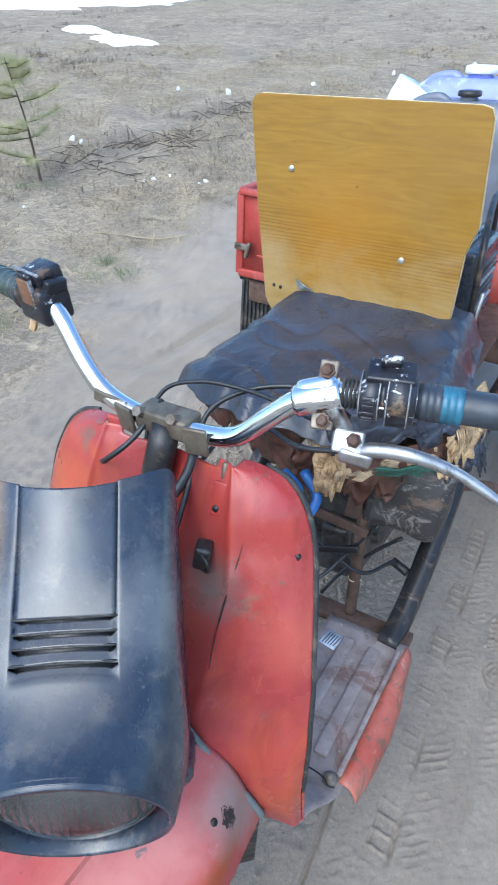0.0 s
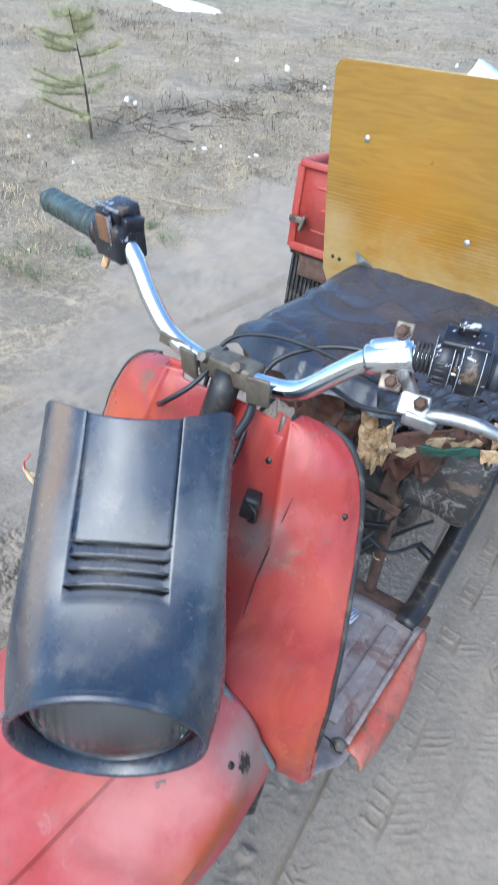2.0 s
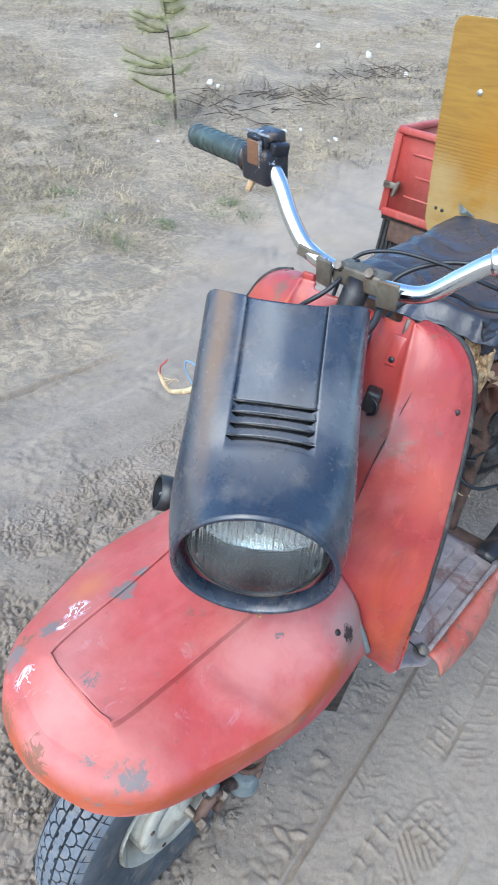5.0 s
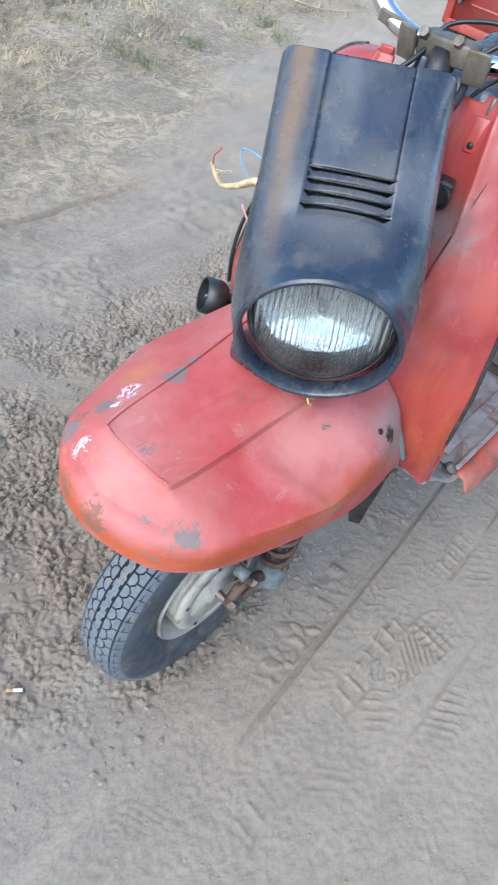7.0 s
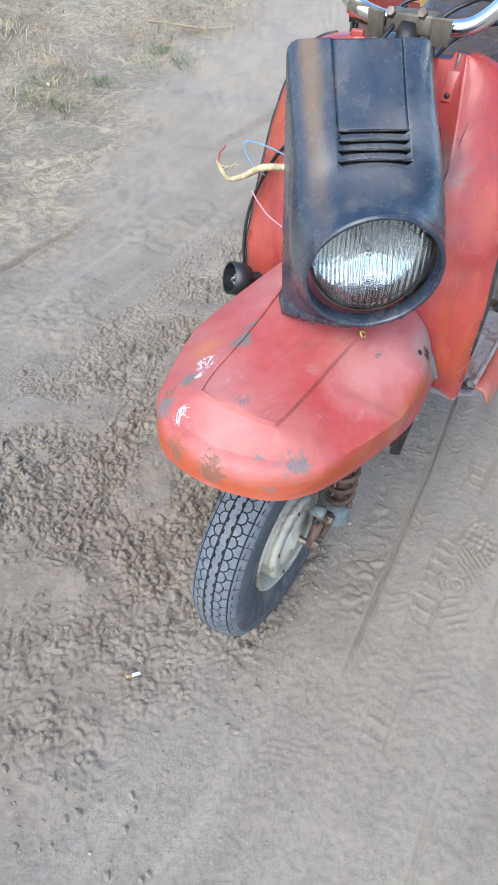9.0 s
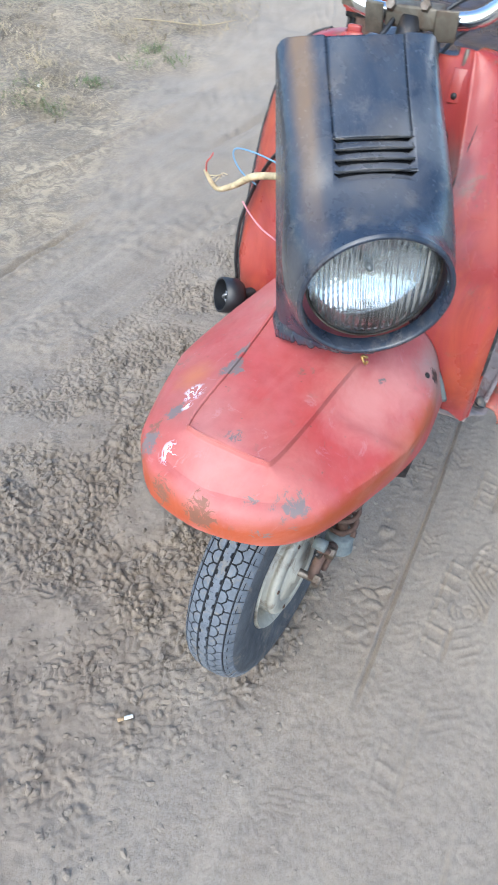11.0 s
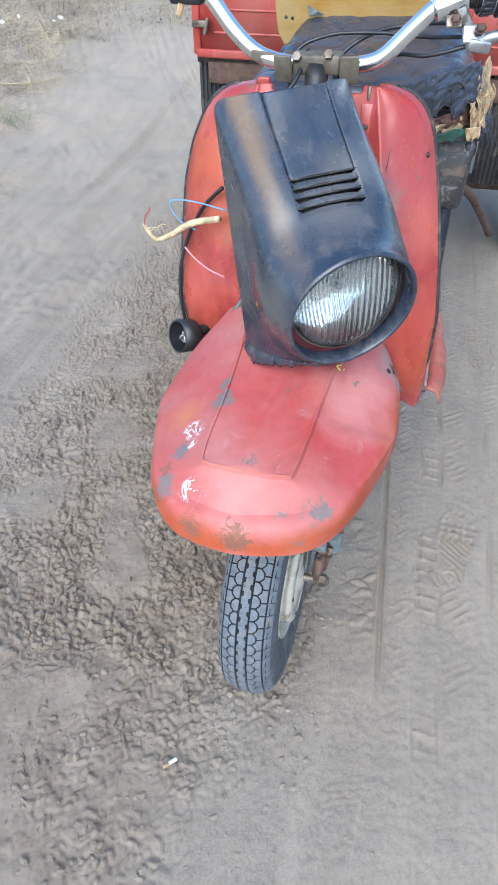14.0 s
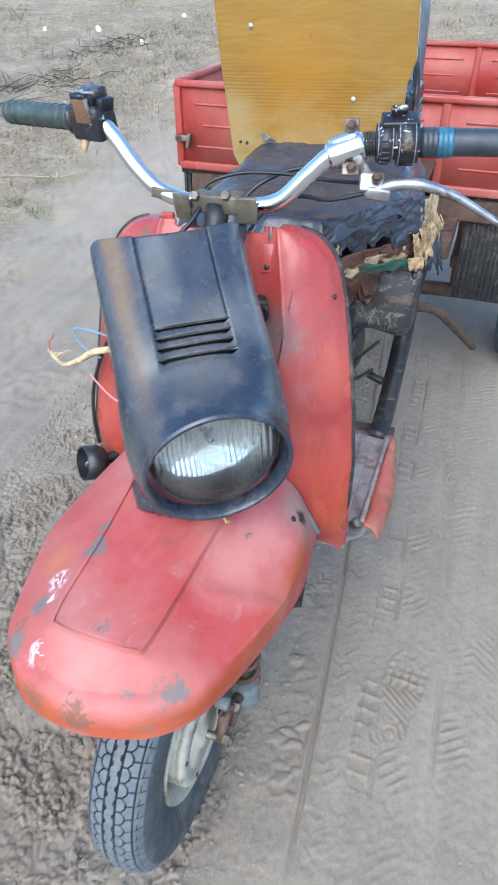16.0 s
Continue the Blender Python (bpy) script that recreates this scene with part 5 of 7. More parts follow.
def tread():
    """Raised tread: a saw-edged middle rib, two rings of six-sided blocks, and shoulder lugs."""
    bm = bmesh.new()
    n = 64
    pitch = 2 * math.pi / n

    def radius(a):
        return float(np.interp(abs(a), [0, 0.012, 0.030, 0.043, 0.051, 0.054], [0.243, 0.2428, 0.2395, 0.232, 0.216, 0.200]))

    def lug(shape, centre):
        top = [bm.verts.new(WM @ Vector((radius(a) * math.cos(p), radius(a) * math.sin(p), a))) for a, p in shape]
        low = [bm.verts.new(WM @ Vector(((radius(a) - 0.008) * math.cos(p), (radius(a) - 0.008) * math.sin(p), a))) for a, p in shape]
        bm.faces.new(top)
        for i in range(len(shape)):
            j = (i + 1) % len(shape)
            bm.faces.new((top[i], low[i], low[j], top[j]))

    for k in range(n):
        p = k * pitch
        for side in (-1, 1):
            q = p + (0.5 * pitch if side > 0 else 0)
            for shape in (
                ((0.0079, -0.49), (0.0079, -0.22), (0.0046, -0.16), (0.0046, 0.16), (0.0079, 0.22), (0.0079, 0.49), (0.0, 0.49), (0.0, -0.49)),
                ((0.0118, -0.435), (0.0186, -0.435), (0.0244, -0.18), (0.0244, 0.18), (0.0186, 0.435), (0.0118, 0.435)),
                ((0.0362, 0.06), (0.0272, 0.06), (0.0272, 0.23), (0.0214, 0.475), (0.0214, 0.525), (0.0272, 0.77), (0.0272, 0.94), (0.0362, 0.94)),
                ((0.0392, 0.02), (0.0392, 0.98), (0.0440, 0.98), (0.0492, 0.96), (0.0492, 0.04), (0.0440, 0.02)),
            ):
                lug([(side * a, q + f * pitch) for a, f in shape], q)
    return bm


# near-black ring paints the groove shade; the rubber itself is no darker there
part("tread_base", lathe([(0.2290, -0.044), (0.2368, -0.030), (0.2378, -0.012), (0.2378, 0.012), (0.2368, 0.030), (0.2290, 0.044)], WM, 72, caps=False), GROOVE_SHADE, front, "tread base painted near-black for the shade in the grooves")
part("tread", tread(), TREAD, front, "worn grey tread blocks", False)
part("rim", lathe([(0.128, 0.046), (0.132, 0.040), (0.122, 0.036), (0.110, 0.030), (0.104, 0.010), (0.104, -0.010), (0.110, -0.030), (0.122, -0.036), (0.132, -0.040), (0.128, -0.046), (0.10, -0.02), (0.10, 0.02), (0.128, 0.046)], WM, 48, caps=False), CREAM, front, "cream painted steel rim")
drum = part("drum", lathe([(0.0, 0.066), (0.022, 0.066), (0.026, 0.060), (0.060, 0.060), (0.062, 0.0575), (0.066, 0.0575), (0.068, 0.060), (0.090, 0.059), (0.0945, 0.055), (0.0955, 0.048), (0.0935, 0.046), (0.0935, 0.042), (0.0955, 0.040), (0.0955, 0.018), (0.105, 0.012), (0.105, -0.012), (0.086, -0.020), (0.080, -0.040), (0.0, -0.044)], WM, 48), CREAM, front, "cream brake drum with grime")
for k in range(5):
    a = 0.6 + k * 2 * math.pi / 5
    part("rivet", lathe([(0.0, 0.0030), (0.0035, 0.0024), (0.0045, 0.0)], WM @ pose(0.079 * math.cos(a), 0.079 * math.sin(a), 0.0595), 10), RUST, drum)
part("axle", rod(HUB + Vector((-0.09, 0, 0)), HUB + Vector((0.118, 0, 0.004)), 0.008), STEEL, front)
part("axle_nut", lathe([(0.0, 0.008), (0.012, 0.007), (0.014, 0.004), (0.014, -0.007)], Matrix.Translation(HUB + Vector((0.106, 0, 0.005))) @ pose(0, 0, 0, 0, 90, 0), 6), STEEL, front, "", False)
part("axle_nut", lathe([(0.0, 0.008), (0.012, 0.007), (0.014, 0.004), (0.014, -0.007)], Matrix.Translation(HUB + Vector((-0.088, 0, 0.0))) @ pose(0, 0, 0, 0, 90, 0), 6), STEEL, front, "", False)
part("brake_arm", block((0.010, 0.020, 0.085), pose(0.092, -0.340, 0.275, 24, 0, 0), 0.003), BLACK_STEEL, front, "dark greasy brake arm")
part("brake_joint", lathe([(0.0, 0.012), (0.012, 0.012), (0.012, -0.012), (0.0, -0.012)], pose(0.094, -0.352, 0.329, 0, 90, 0), 12), GREY_RUBBER, front, "grey clevis pin")
part("brake_bolt", lathe([(0.0, 0.010), (0.007, 0.009), (0.008, 0.006), (0.008, -0.010)], pose(0.102, -0.361, 0.223, 0, 90, 0), 6), ZINC, front, "bright bolt head", False)
part("brake_link", tube([(0.096, -0.356, 0.318), (0.104, -0.335, 0.292), (0.104, -0.322, 0.262), (0.100, -0.338, 0.232)], 0.007, 8, 5), RUST, front, "rusty bent brake link")

# leading-link fork with spring legs
for side in (1, -1):
    x = 0.098 * side
    leg = part("fork_leg", tube([(x, -0.262, 0.235), (x, -0.255, 0.28), (x, -0.240, 0.37), (x * 0.95, -0.205, 0.56), (x * 0.7, -0.19, 0.66)], [0.012, 0.012, 0.014, 0.020, 0.020], 12, 5), RUST, trike, "greasy fork leg with a spring")
    part("fork_link", tube([(x * 1.0, -0.268, 0.228), (x * 0.98, -0.305, 0.262), (x * 0.95, -0.345, 0.275), (x * 0.95, -0.376, 0.245)], 0.011, 10, 4), RUST, leg)
    coil = [(x + 0.0 + 0.026 * math.cos(a), -0.257 + (a / 50) * 0.045 + 0.026 * math.sin(a), 0.262 + a / 50 * 0.24) for a in np.linspace(0, 50, 130)]
    part("spring", tube(coil, 0.0055, 6, 0), RUST, leg, "rusty brown coil spring")
    part("spring_cup", lathe([(0.020, -0.026), (0.027, -0.024), (0.031, -0.020), (0.031, -0.014), (0.029, -0.012), (0.029, 0.016), (0.027, 0.020)], pose(x, -0.261, 0.240, -11, 0, 0), 24), GREY_RUBBER, leg)
    part("link_nut", lathe([(0.0, 0.008), (0.011, 0.007), (0.013, 0.004), (0.013, -0.01)], Matrix.Translation((x + 0.012 * side, -0.330, 0.285)) @ pose(0, 0, 0, 0, 90 * side, 0), 6), STEEL, leg, "", False)

# the empty lamp cup on the right-hand side, and hanging wires
cup = part("indicator_cup", lathe([(0.029, 0.016), (0.0325, 0.016), (0.0325, -0.014), (0.027, -0.024), (0.0, -0.026), (0.0, -0.021), (0.025, -0.019), (0.029, -0.010), (0.029, 0.016)], pose(-0.224, -0.158, 0.661, 72, 0, -38), 28, caps=False), CABLE, trike, "empty black indicator cup")
part("wire_clump", tube([(-0.222, -0.152, 0.650), (-0.230, -0.166, 0.660), (-0.222, -0.164, 0.668), (-0.230, -0.160, 0.656), (-0.220, -0.166, 0.652), (-0.226, -0.158, 0.670)], 0.0028, 6, 5), ALU, cup)
part("cup_stalk", rod((-0.212, -0.142, 0.656), (-0.16, -0.05, 0.64), 0.011), BLACK_STEEL, cup)
part("loose_cable", tube([(-0.150, -0.10, 0.880), (-0.205, -0.097, 0.866), (-0.250, -0.090, 0.838), (-0.278, -0.096, 0.828), (-0.290, -0.102, 0.842), (-0.298, -0.106, 0.862)], [0.006, 0.0065, 0.0055, 0.0045, 0.004, 0.003], 8, 6), WIRE_CREAM, trike, "frayed cream cable sheath")
for k in range(3):
    e = Vector((-0.272 + 0.008 * k, -0.096 - 0.002 * k, 0.848 + 0.006 * (k % 3)))
    part("frayed_strand", tube([(-0.295 + 0.008 * k, -0.104, 0.852 - 0.004 * k), e.lerp(Vector((-0.28, -0.10, 0.845)), 0.4) + Vector((0, 0, 0.006)), e], 0.0009, 5, 4), WIRE_CREAM, trike)
part("loose_wire", tube([(-0.296, -0.106, 0.856), (-0.292, -0.108, 0.876), (-0.284, -0.106, 0.886), (-0.280, -0.104, 0.894)], 0.0013, 6, 5), WIRE_RED, trike, "bare red wire end")
part("loose_wire", tube([(-0.130, -0.12, 0.905), (-0.190, -0.110, 0.912), (-0.235, -0.10, 0.908), (-0.243, -0.098, 0.892), (-0.228, -0.096, 0.868), (-0.200, -0.095, 0.852)], 0.0015, 6, 6), WIRE_BLUE, trike, "loose blue wire")
part("loose_wire", tube([(-0.140, -0.13, 0.782), (-0.175, -0.12, 0.790), (-0.205, -0.11, 0.806), (-0.222, -0.105, 0.822)], 0.0016, 6, 6), WIRE_PINK, trike, "loose pink wire")
part("loose_cable", tube([(-0.150, -0.075, 0.925), (-0.195, -0.060, 0.880), (-0.232, -0.055, 0.820), (-0.252, -0.066, 0.760), (-0.256, -0.078, 0.700), (-0.250, -0.086, 0.650)], 0.0036, 8, 6), CABLE, trike, "black cable along the shield")


# ---- footboards, frame and engine ----
def board_z(y):
    return 0.426 + 0.010 * (y - 0.2)


def footboard(side):
    bm = bmesh.new()
    rows = []
    for i in range(23):
        y = -0.045 + 0.445 * i / 22
        z = board_z(y) + 0.046 * smooth01((0.062 - y) / 0.10)
        out = 0.262 if y > 0.05 else 0.236 + 0.026 * smooth01((y + 0.045) / 0.10)
        rows.append([Vector((side * (0.085 + (out - 0.085) * k / 16), y, z + 0.0022 * noise.noise(Vector((k * 0.5, y * 24, side))) - (0.004 if abs(y - 0.062) < 0.008 else 0.0))) for k in range(17)])
    grid_faces(bm, rows)
    b = solid(part("footboard", bm, DUSTY, trike, "worn brown footboard with a red outer flange"), 0.004, -1)
    for x in (0.150, 0.205):
        part("tread_rib", block((0.026, 0.26, 0.010), pose(x * side, 0.225, board_z(0.225) + 0.004, 0.6, 0, 0), 0.004), DUSTY, b)
    part("edge_rib", block((0.010, 0.30, 0.012), pose(0.250 * side, 0.225, board_z(0.225) + 0.005, 0.6, 0, 0), 0.004), DUSTY, b)
    fl = bmesh.new()
    ys = np.linspace(0.066, 0.395, 18)
    rows = []
    for k, (dx, dz) in enumerate(((-0.004, 0.004), (0.006, 0.003), (0.014, -0.004), (0.022, -0.020), (0.027, -0.038), (0.026, -0.052))):
        rows.append([(side * (0.260 + dx * (0.45 + 0.9 * math.sin(math.pi * min(1, (y - 0.02) / 0.42 + 0.12))) + 0.003 * noise.noise(Vector((y * 20, k, 0)))), y, board_z(y) + dz * (0.65 + 0.35 * math.sin(math.pi * (y - 0.066) / 0.33)) + 0.002 * noise.noise(Vector((y * 30, k, 5)))) for y in ys])
    grid_faces(fl, rows)
    solid(part("outer_flange", fl, RED_WORN, b, "red painted flange, bent and scuffed"), 0.003)
    part("end_bolt", lathe([(0.0, 0.013), (0.006, 0.012), (0.009, 0.007), (0.010, 0.0), (0.014, -0.001), (0.014, -0.004)], pose(0.240 * side, 0.061, 0.436, 0, 0, 10), 10), STEEL, b, "greasy bolt bound with wire")
    part("bolt_wire", tube([(0.254 * side, 0.050, 0.436), (0.243 * side, 0.045, 0.440), (0.228 * side, 0.056, 0.439), (0.190 * side, 0.062, 0.434), (0.165 * side, 0.063, 0.434)], 0.0015, 6, 5), CABLE, b)
    for x, y in ((0.118, 0.385), (0.178, 0.380), (0.240, 0.385), (0.118, 0.12), (0.178, 0.30), (0.232, 0.29), (0.178, 0.22), (0.232, 0.20), (0.178, 0.15), (0.232, 0.12)):
        part("rivet", lathe([(0.005, 0), (0.004, 0.002), (0, 0.003)], pose(x * side, y, board_z(y) + 0.001), 8), DUSTY, b)
    return b


fb = footboard(1)
footboard(-1)
part("sticker", block((0.036, 0.040, 0.0016), pose(0.118, 0.335, 0.4300, 0.6, 0, -10)), STICKER, fb, "small printed white sticker")
for k in range(5):
    part("printed_bar", block((0.0022, 0.030, 0.0012), pose(0.106 + 0.006 * k, 0.335, 0.4311, 0.6, 0, -10)), GREY_PLASTIC, fb)
frame_bar = part("cross_plate", block((0.34, 0.045, 0.02), pose(0.09, 0.420, 0.416, 0, 0, 0), 0.003), RUST, trike, "rusty cross plate")
for side in (1, -1):
    part("frame_tube", tube([(0.222 * side, 0.385, 0.418), (0.228 * side, 0.47, 0.455), (0.232 * side, 0.62, 0.555), (0.232 * side, 0.72, 0.635), (0.23 * side, 0.80, 0.66), (0.23 * side, 1.30, 0.68)], 0.029, 4, 5), BLACK_STEEL, trike, "black painted frame tube, scuffed bare in places")
    part("engine_lug", rod((0.205 * side, 0.53, 0.50), (0.165 * side, 0.54, 0.51), 0.010), BLACK_STEEL, trike)
part("rusty_post", tube([(0.118, 0.43, 0.41), (0.122, 0.425, 0.56), (0.128, 0.415, 0.74)], 0.0125, 12, 4), RUST, trike, "rusty upright rod")
part("wire_binding", tube([(0.135, 0.43, 0.53), (0.121, 0.413, 0.533), (0.107, 0.428, 0.53), (0.121, 0.442, 0.527), (0.136, 0.43, 0.526)], 0.0016, 6, 5), WIRE_CREAM, trike)
part("frame_tunnel", tube([(0.0, -0.10, 0.62), (0.0, 0.02, 0.48), (0.0, 0.14, 0.40), (0.0, 0.42, 0.40)], 0.045, 16, 5), RUST, trike, "rusty central frame tube")
eng = part("engine", block((0.20, 0.22, 0.20), pose(0.0, 0.62, 0.52, -12, 0, 0), 0.03, 3), GREASE, trike, "oily cast metal engine")
for k in range(6):
    part("cooling_fin", block((0.19, 0.008, 0.15), pose(0.0, 0.48 + 0.016 * k, 0.66 - 0.004 * k, -12, 0, 0), 0.002), GREASE, eng)
part("engine_cover", lathe([(0.0, 0.03), (0.055, 0.028), (0.070, 0.018), (0.075, -0.02)], pose(0.095, 0.64, 0.54, 0, 90, 0), 28), GREASE, eng, "oily cast cover")
def battered_case():
    bm = block((0.150, 0.150, 0.150), pose(0.190, 0.480, 0.765, -14, 6, 10), 0.034, 4)
    bmesh.ops.subdivide_edges(bm, edges=bm.edges, cuts=3, use_grid_fill=True)
    for v in bm.verts:
        v.co += Vector((noise.noise(v.co * 16), noise.noise(v.co * 16 + Vector((5, 0, 0))), noise.noise(v.co * 16 + Vector((0, 5, 0))))) * 0.012
    return bm


part("air_cleaner", battered_case(), MOTTLED, eng, "battered dark case, paint flaked to grey")
part("case_band", tube([(0.262, 0.44, 0.84), (0.268, 0.455, 0.77), (0.255, 0.47, 0.70)], 0.007, 8, 4), GREASE, eng)
part("hanger_plate", block((0.030, 0.006, 0.150), pose(0.118, 0.405, 0.790, -6, 8, 20), 0.002), RUST, eng)
part("cross_strap", block((0.120, 0.010, 0.022), pose(0.085, 0.400, 0.690, 0, 14, 10), 0.003), RUST, eng)
part("cross_strap", block((0.110, 0.010, 0.016), pose(0.080, 0.395, 0.620, 0, -18, 6), 0.003), BLACK_STEEL, eng)
part("carburettor", block((0.06, 0.07, 0.07), pose(0.06, 0.47, 0.61, 10, 0, 8), 0.012, 3), GREASE, eng)
for pts, r, m in (
    ([(0.20, 0.45, 0.66), (0.16, 0.44, 0.62), (0.10, 0.42, 0.55), (0.06, 0.40, 0.48)], 0.004, CABLE),
    ([(0.02, 0.38, 0.66), (0.08, 0.40, 0.60), (0.14, 0.42, 0.56), (0.18, 0.50, 0.55)], 0.004, CABLE),
    ([(0.03, 0.30, 0.55), (0.08, 0.36, 0.58), (0.11, 0.40, 0.62), (0.16, 0.42, 0.70)], 0.004, CABLE),
    ([(0.02, 0.28, 0.86), (0.06, 0.26, 0.84), (0.04, 0.22, 0.80), (-0.02, 0.24, 0.78)], 0.010, BLUE_CABLE),
    ([(0.05, 0.30, 0.86), (0.09, 0.27, 0.83), (0.06, 0.22, 0.79), (-0.02, 0.23, 0.75)], 0.009, BLUE_CABLE),
):
    part("hose", tube(pts, r, 8, 6), m, trike)
part("kick_rod", tube([(0.19, 0.69, 0.625), (0.25, 0.74, 0.62), (0.30, 0.86, 0.555), (0.36, 1.06, 0.40), (0.414, 1.30, 0.225)], 0.013, 10, 6), RUST, trike, "bent rusty brown rod")


# ---- seat ----
seat = part("seat", block((0.38, 0.26, 0.070), pose(0.03, 0.575, 0.945, 6, 0, 0), 0.03, 3), BURLAP, trike, "wrecked seat with foam and rags under a torn black sheet")


def front_y(x):
    """Where the seat's slanting front edge lies."""
    return float(np.interp(x, [-0.235, -0.15, -0.05, 0.05, 0.12, 0.17, 0.22, 0.27], [0.345, 0.285, 0.262, 0.262, 0.275, 0.335, 0.405, 0.465]))


def sheet_point(s, t):
    """A place on the torn seat sheet: s runs across and t from front to back."""
    left, right = -0.238 + 0.100 * t, 0.268 - 0.034 * t
    x = left + (right - left) * s
    front = front_y(x) - 0.010 + 0.014 * noise.noise(Vector((x * 13, 0.5, 0))) + 0.010 * noise.noise(Vector((x * 41, 2.5, 0)))
    y = front + (0.70 - front) * t
    x += 0.012 * noise.noise(Vector((y * 16, 1.5, 0))) * (1 - t)
    z = float(np.interp(y, [0.25, 0.30, 0.45, 0.68], [0.982, 0.992, 1.012, 1.048]))
    z -= 0.042 * (1 - t) * smooth01((0.10 - s) / 0.12) + 0.060 * smooth01((s - 0.90) / 0.10) + 0.030 * smooth01((0.07 - t) / 0.07)
    p = Vector((x, y, 0))
    z += 0.010 * noise.noise(p * 6) + 0.003 * noise.noise(Vector((x * 24, y * 17, 3)))
    z -= 0.007 * (1 - min(1.0, abs(noise.noise(Vector((x * 7 + y * 4, y * 9, 8)))) * 9)) * smooth01((0.95 - t) / 0.2)
    z -= 0.0012 * (1 - min(1.0, abs(noise.noise(Vector((x * 16, y * 13 - x * 6, 5)))) * 9))
    pull = smooth01((s - 0.45) / 0.4) * smooth01((t - 0.25) / 0.3)
    z += 0.0035 * pull * math.sin(60 * (y * 0.75 - x * 0.65) + 3 * noise.noise(p * 6))
    return Vector((x, y, z))


def seat_sheet():
    bm = bmesh.new()
    grid_faces(bm, [[sheet_point(j / 76, i / 60) for j in range(77)] for i in range(61)])
    return bm


sheet = part("seat_cover", seat_sheet(), VINYL, seat, "torn wrinkled black vinyl sheet")
solid(sheet, 0.0025)
subsurf(sheet, 1)


def rag(name, corners, mat, label, ripple=0.012, seed=0.0, tear=0.02, thick=0.004):
    """A crumpled rag between four corners, with a ragged lower edge."""
    a, b, c, d = [Vector(p) for p in corners]
    bm = bmesh.new()
    rows = []
    for i in range(19):
        t = i / 18
        row = []
        for j in range(31):
            s = j / 30
            p = a.lerp(b, s).lerp(d.lerp(c, s), t)
            n = Vector((noise.noise(p * 30 + Vector((seed, 0, 0))), noise.noise(p * 30 + Vector((0, seed, 5))), noise.noise(p * 30 + Vector((9, 0, seed)))))
            p += n * ripple
            fine = p * 95
            p += Vector((noise.noise(fine), noise.noise(fine + Vector((7, 0, 0))), noise.noise(fine + Vector((0, 7, 0))))) * ripple * 0.45
            p.z += t * tear * (noise.noise(Vector((s * 7, seed, 0))) + 0.7 * noise.noise(Vector((s * 23, seed, 4))))
            row.append(p)
        rows.append(row)
    grid_faces(bm, rows)
    return subsurf(solid(part(name, bm, mat, seat, label), thick), 1)


def hung(x0, x1, z0, z1, out=0.004, lean=0.012):
    """Four corners of a rag that hangs along the seat's front."""
    return ((x0, front_y(x0) - out, z0), (x1, front_y(x1) - out, z0), (x1, front_y(x1) - out - lean + 0.01, z1), (x0, front_y(x0) - out - lean + 0.01, z1))


def torn_flap(name, corners, mat, label, seed, jag, thick=0.002, sag=0.012):
    """A hanging piece of sheet with a ragged lower edge, a few small holes and soft folds."""
    a, b, c, d = [Vector(q) for q in corners]
    g = random.Random(seed)
    cuts = [g.uniform(0.45, 1.0) for _ in range(24)]
    bm = bmesh.new()
    rows = []
    n = 72
    for i in range(29):
        row = []
        for j in range(n + 1):
            s = j / n
            k = s * 22.99
            low = cuts[int(k)] + (cuts[int(k) + 1] - cuts[int(k)]) * smooth01(k % 1.0)
            low = 1.0 - jag * (1 - low) + 0.06 * noise.noise(Vector((s * 55, seed, 0)))
            t = i / 28 * low
            q = a.lerp(b, s).lerp(d.lerp(c, s), t)
            fold = 0.5 + 0.5 * t
            q += (Vector((0.75, -0.65, 0.2))) * (sag * fold * noise.noise(Vector((s * 5, t * 1.5, seed))) + 0.004 * noise.noise(Vector((s * 14, t * 8, seed))) - 0.0035 * (1 - min(1, abs(noise.noise(Vector((s * 9 + t * 5, t * 4, seed + 3)))) * 5)))
            row.append(q)
        rows.append(row)
    holes = [(g.uniform(0.2, 0.8), g.uniform(0.3, 0.8), g.uniform(0.012, 0.03)) for _ in range(3)]
    grid_faces(bm, rows, skip=lambda i, j: any(math.hypot(j / n - hs, (i / 28 - ht) * 0.7) < hr for hs, ht, hr in holes))
    bmesh.ops.delete(bm, geom=[v for v in bm.verts if not v.link_faces], context="VERTS")
    return solid(part(name, bm, mat, seat, label), thick)


torn_flap("hanging_flap", ((0.098, 0.256, 1.000), (0.262, 0.452, 1.003), (0.276, 0.462, 0.898), (0.118, 0.276, 0.898)), VINYL, "hanging torn black vinyl with a jagged edge", 4, 0.75)
torn_flap("hanging_flap", ((0.232, 0.430, 0.900), (0.300, 0.520, 0.905), (0.318, 0.515, 0.805), (0.262, 0.450, 0.830)), VINYL, "hanging black vinyl", 9, 0.8)
rag("rag", hung(0.125, 0.262, 0.918, 0.888, -0.006), BROWN_VINYL, "folded brown leather", 0.008, 11.0, 0.02, 0.006)
rag("rag", hung(0.115, 0.268, 0.900, 0.874, -0.002), BURLAP, "tan lining cloth", 0.008, 12.0, 0.02, 0.005)
rag("rag", hung(0.130, 0.262, 0.882, 0.862, -0.010), BROWN_VINYL, "dark frayed felt", 0.008, 16.0, 0.02, 0.005)
rag("rag", ((0.258, 0.445, 0.985), (0.282, 0.53, 0.990), (0.300, 0.53, 0.880), (0.272, 0.45, 0.875)), BURLAP, "frayed sackcloth", 0.010, 13.0, 0.05, 0.005)
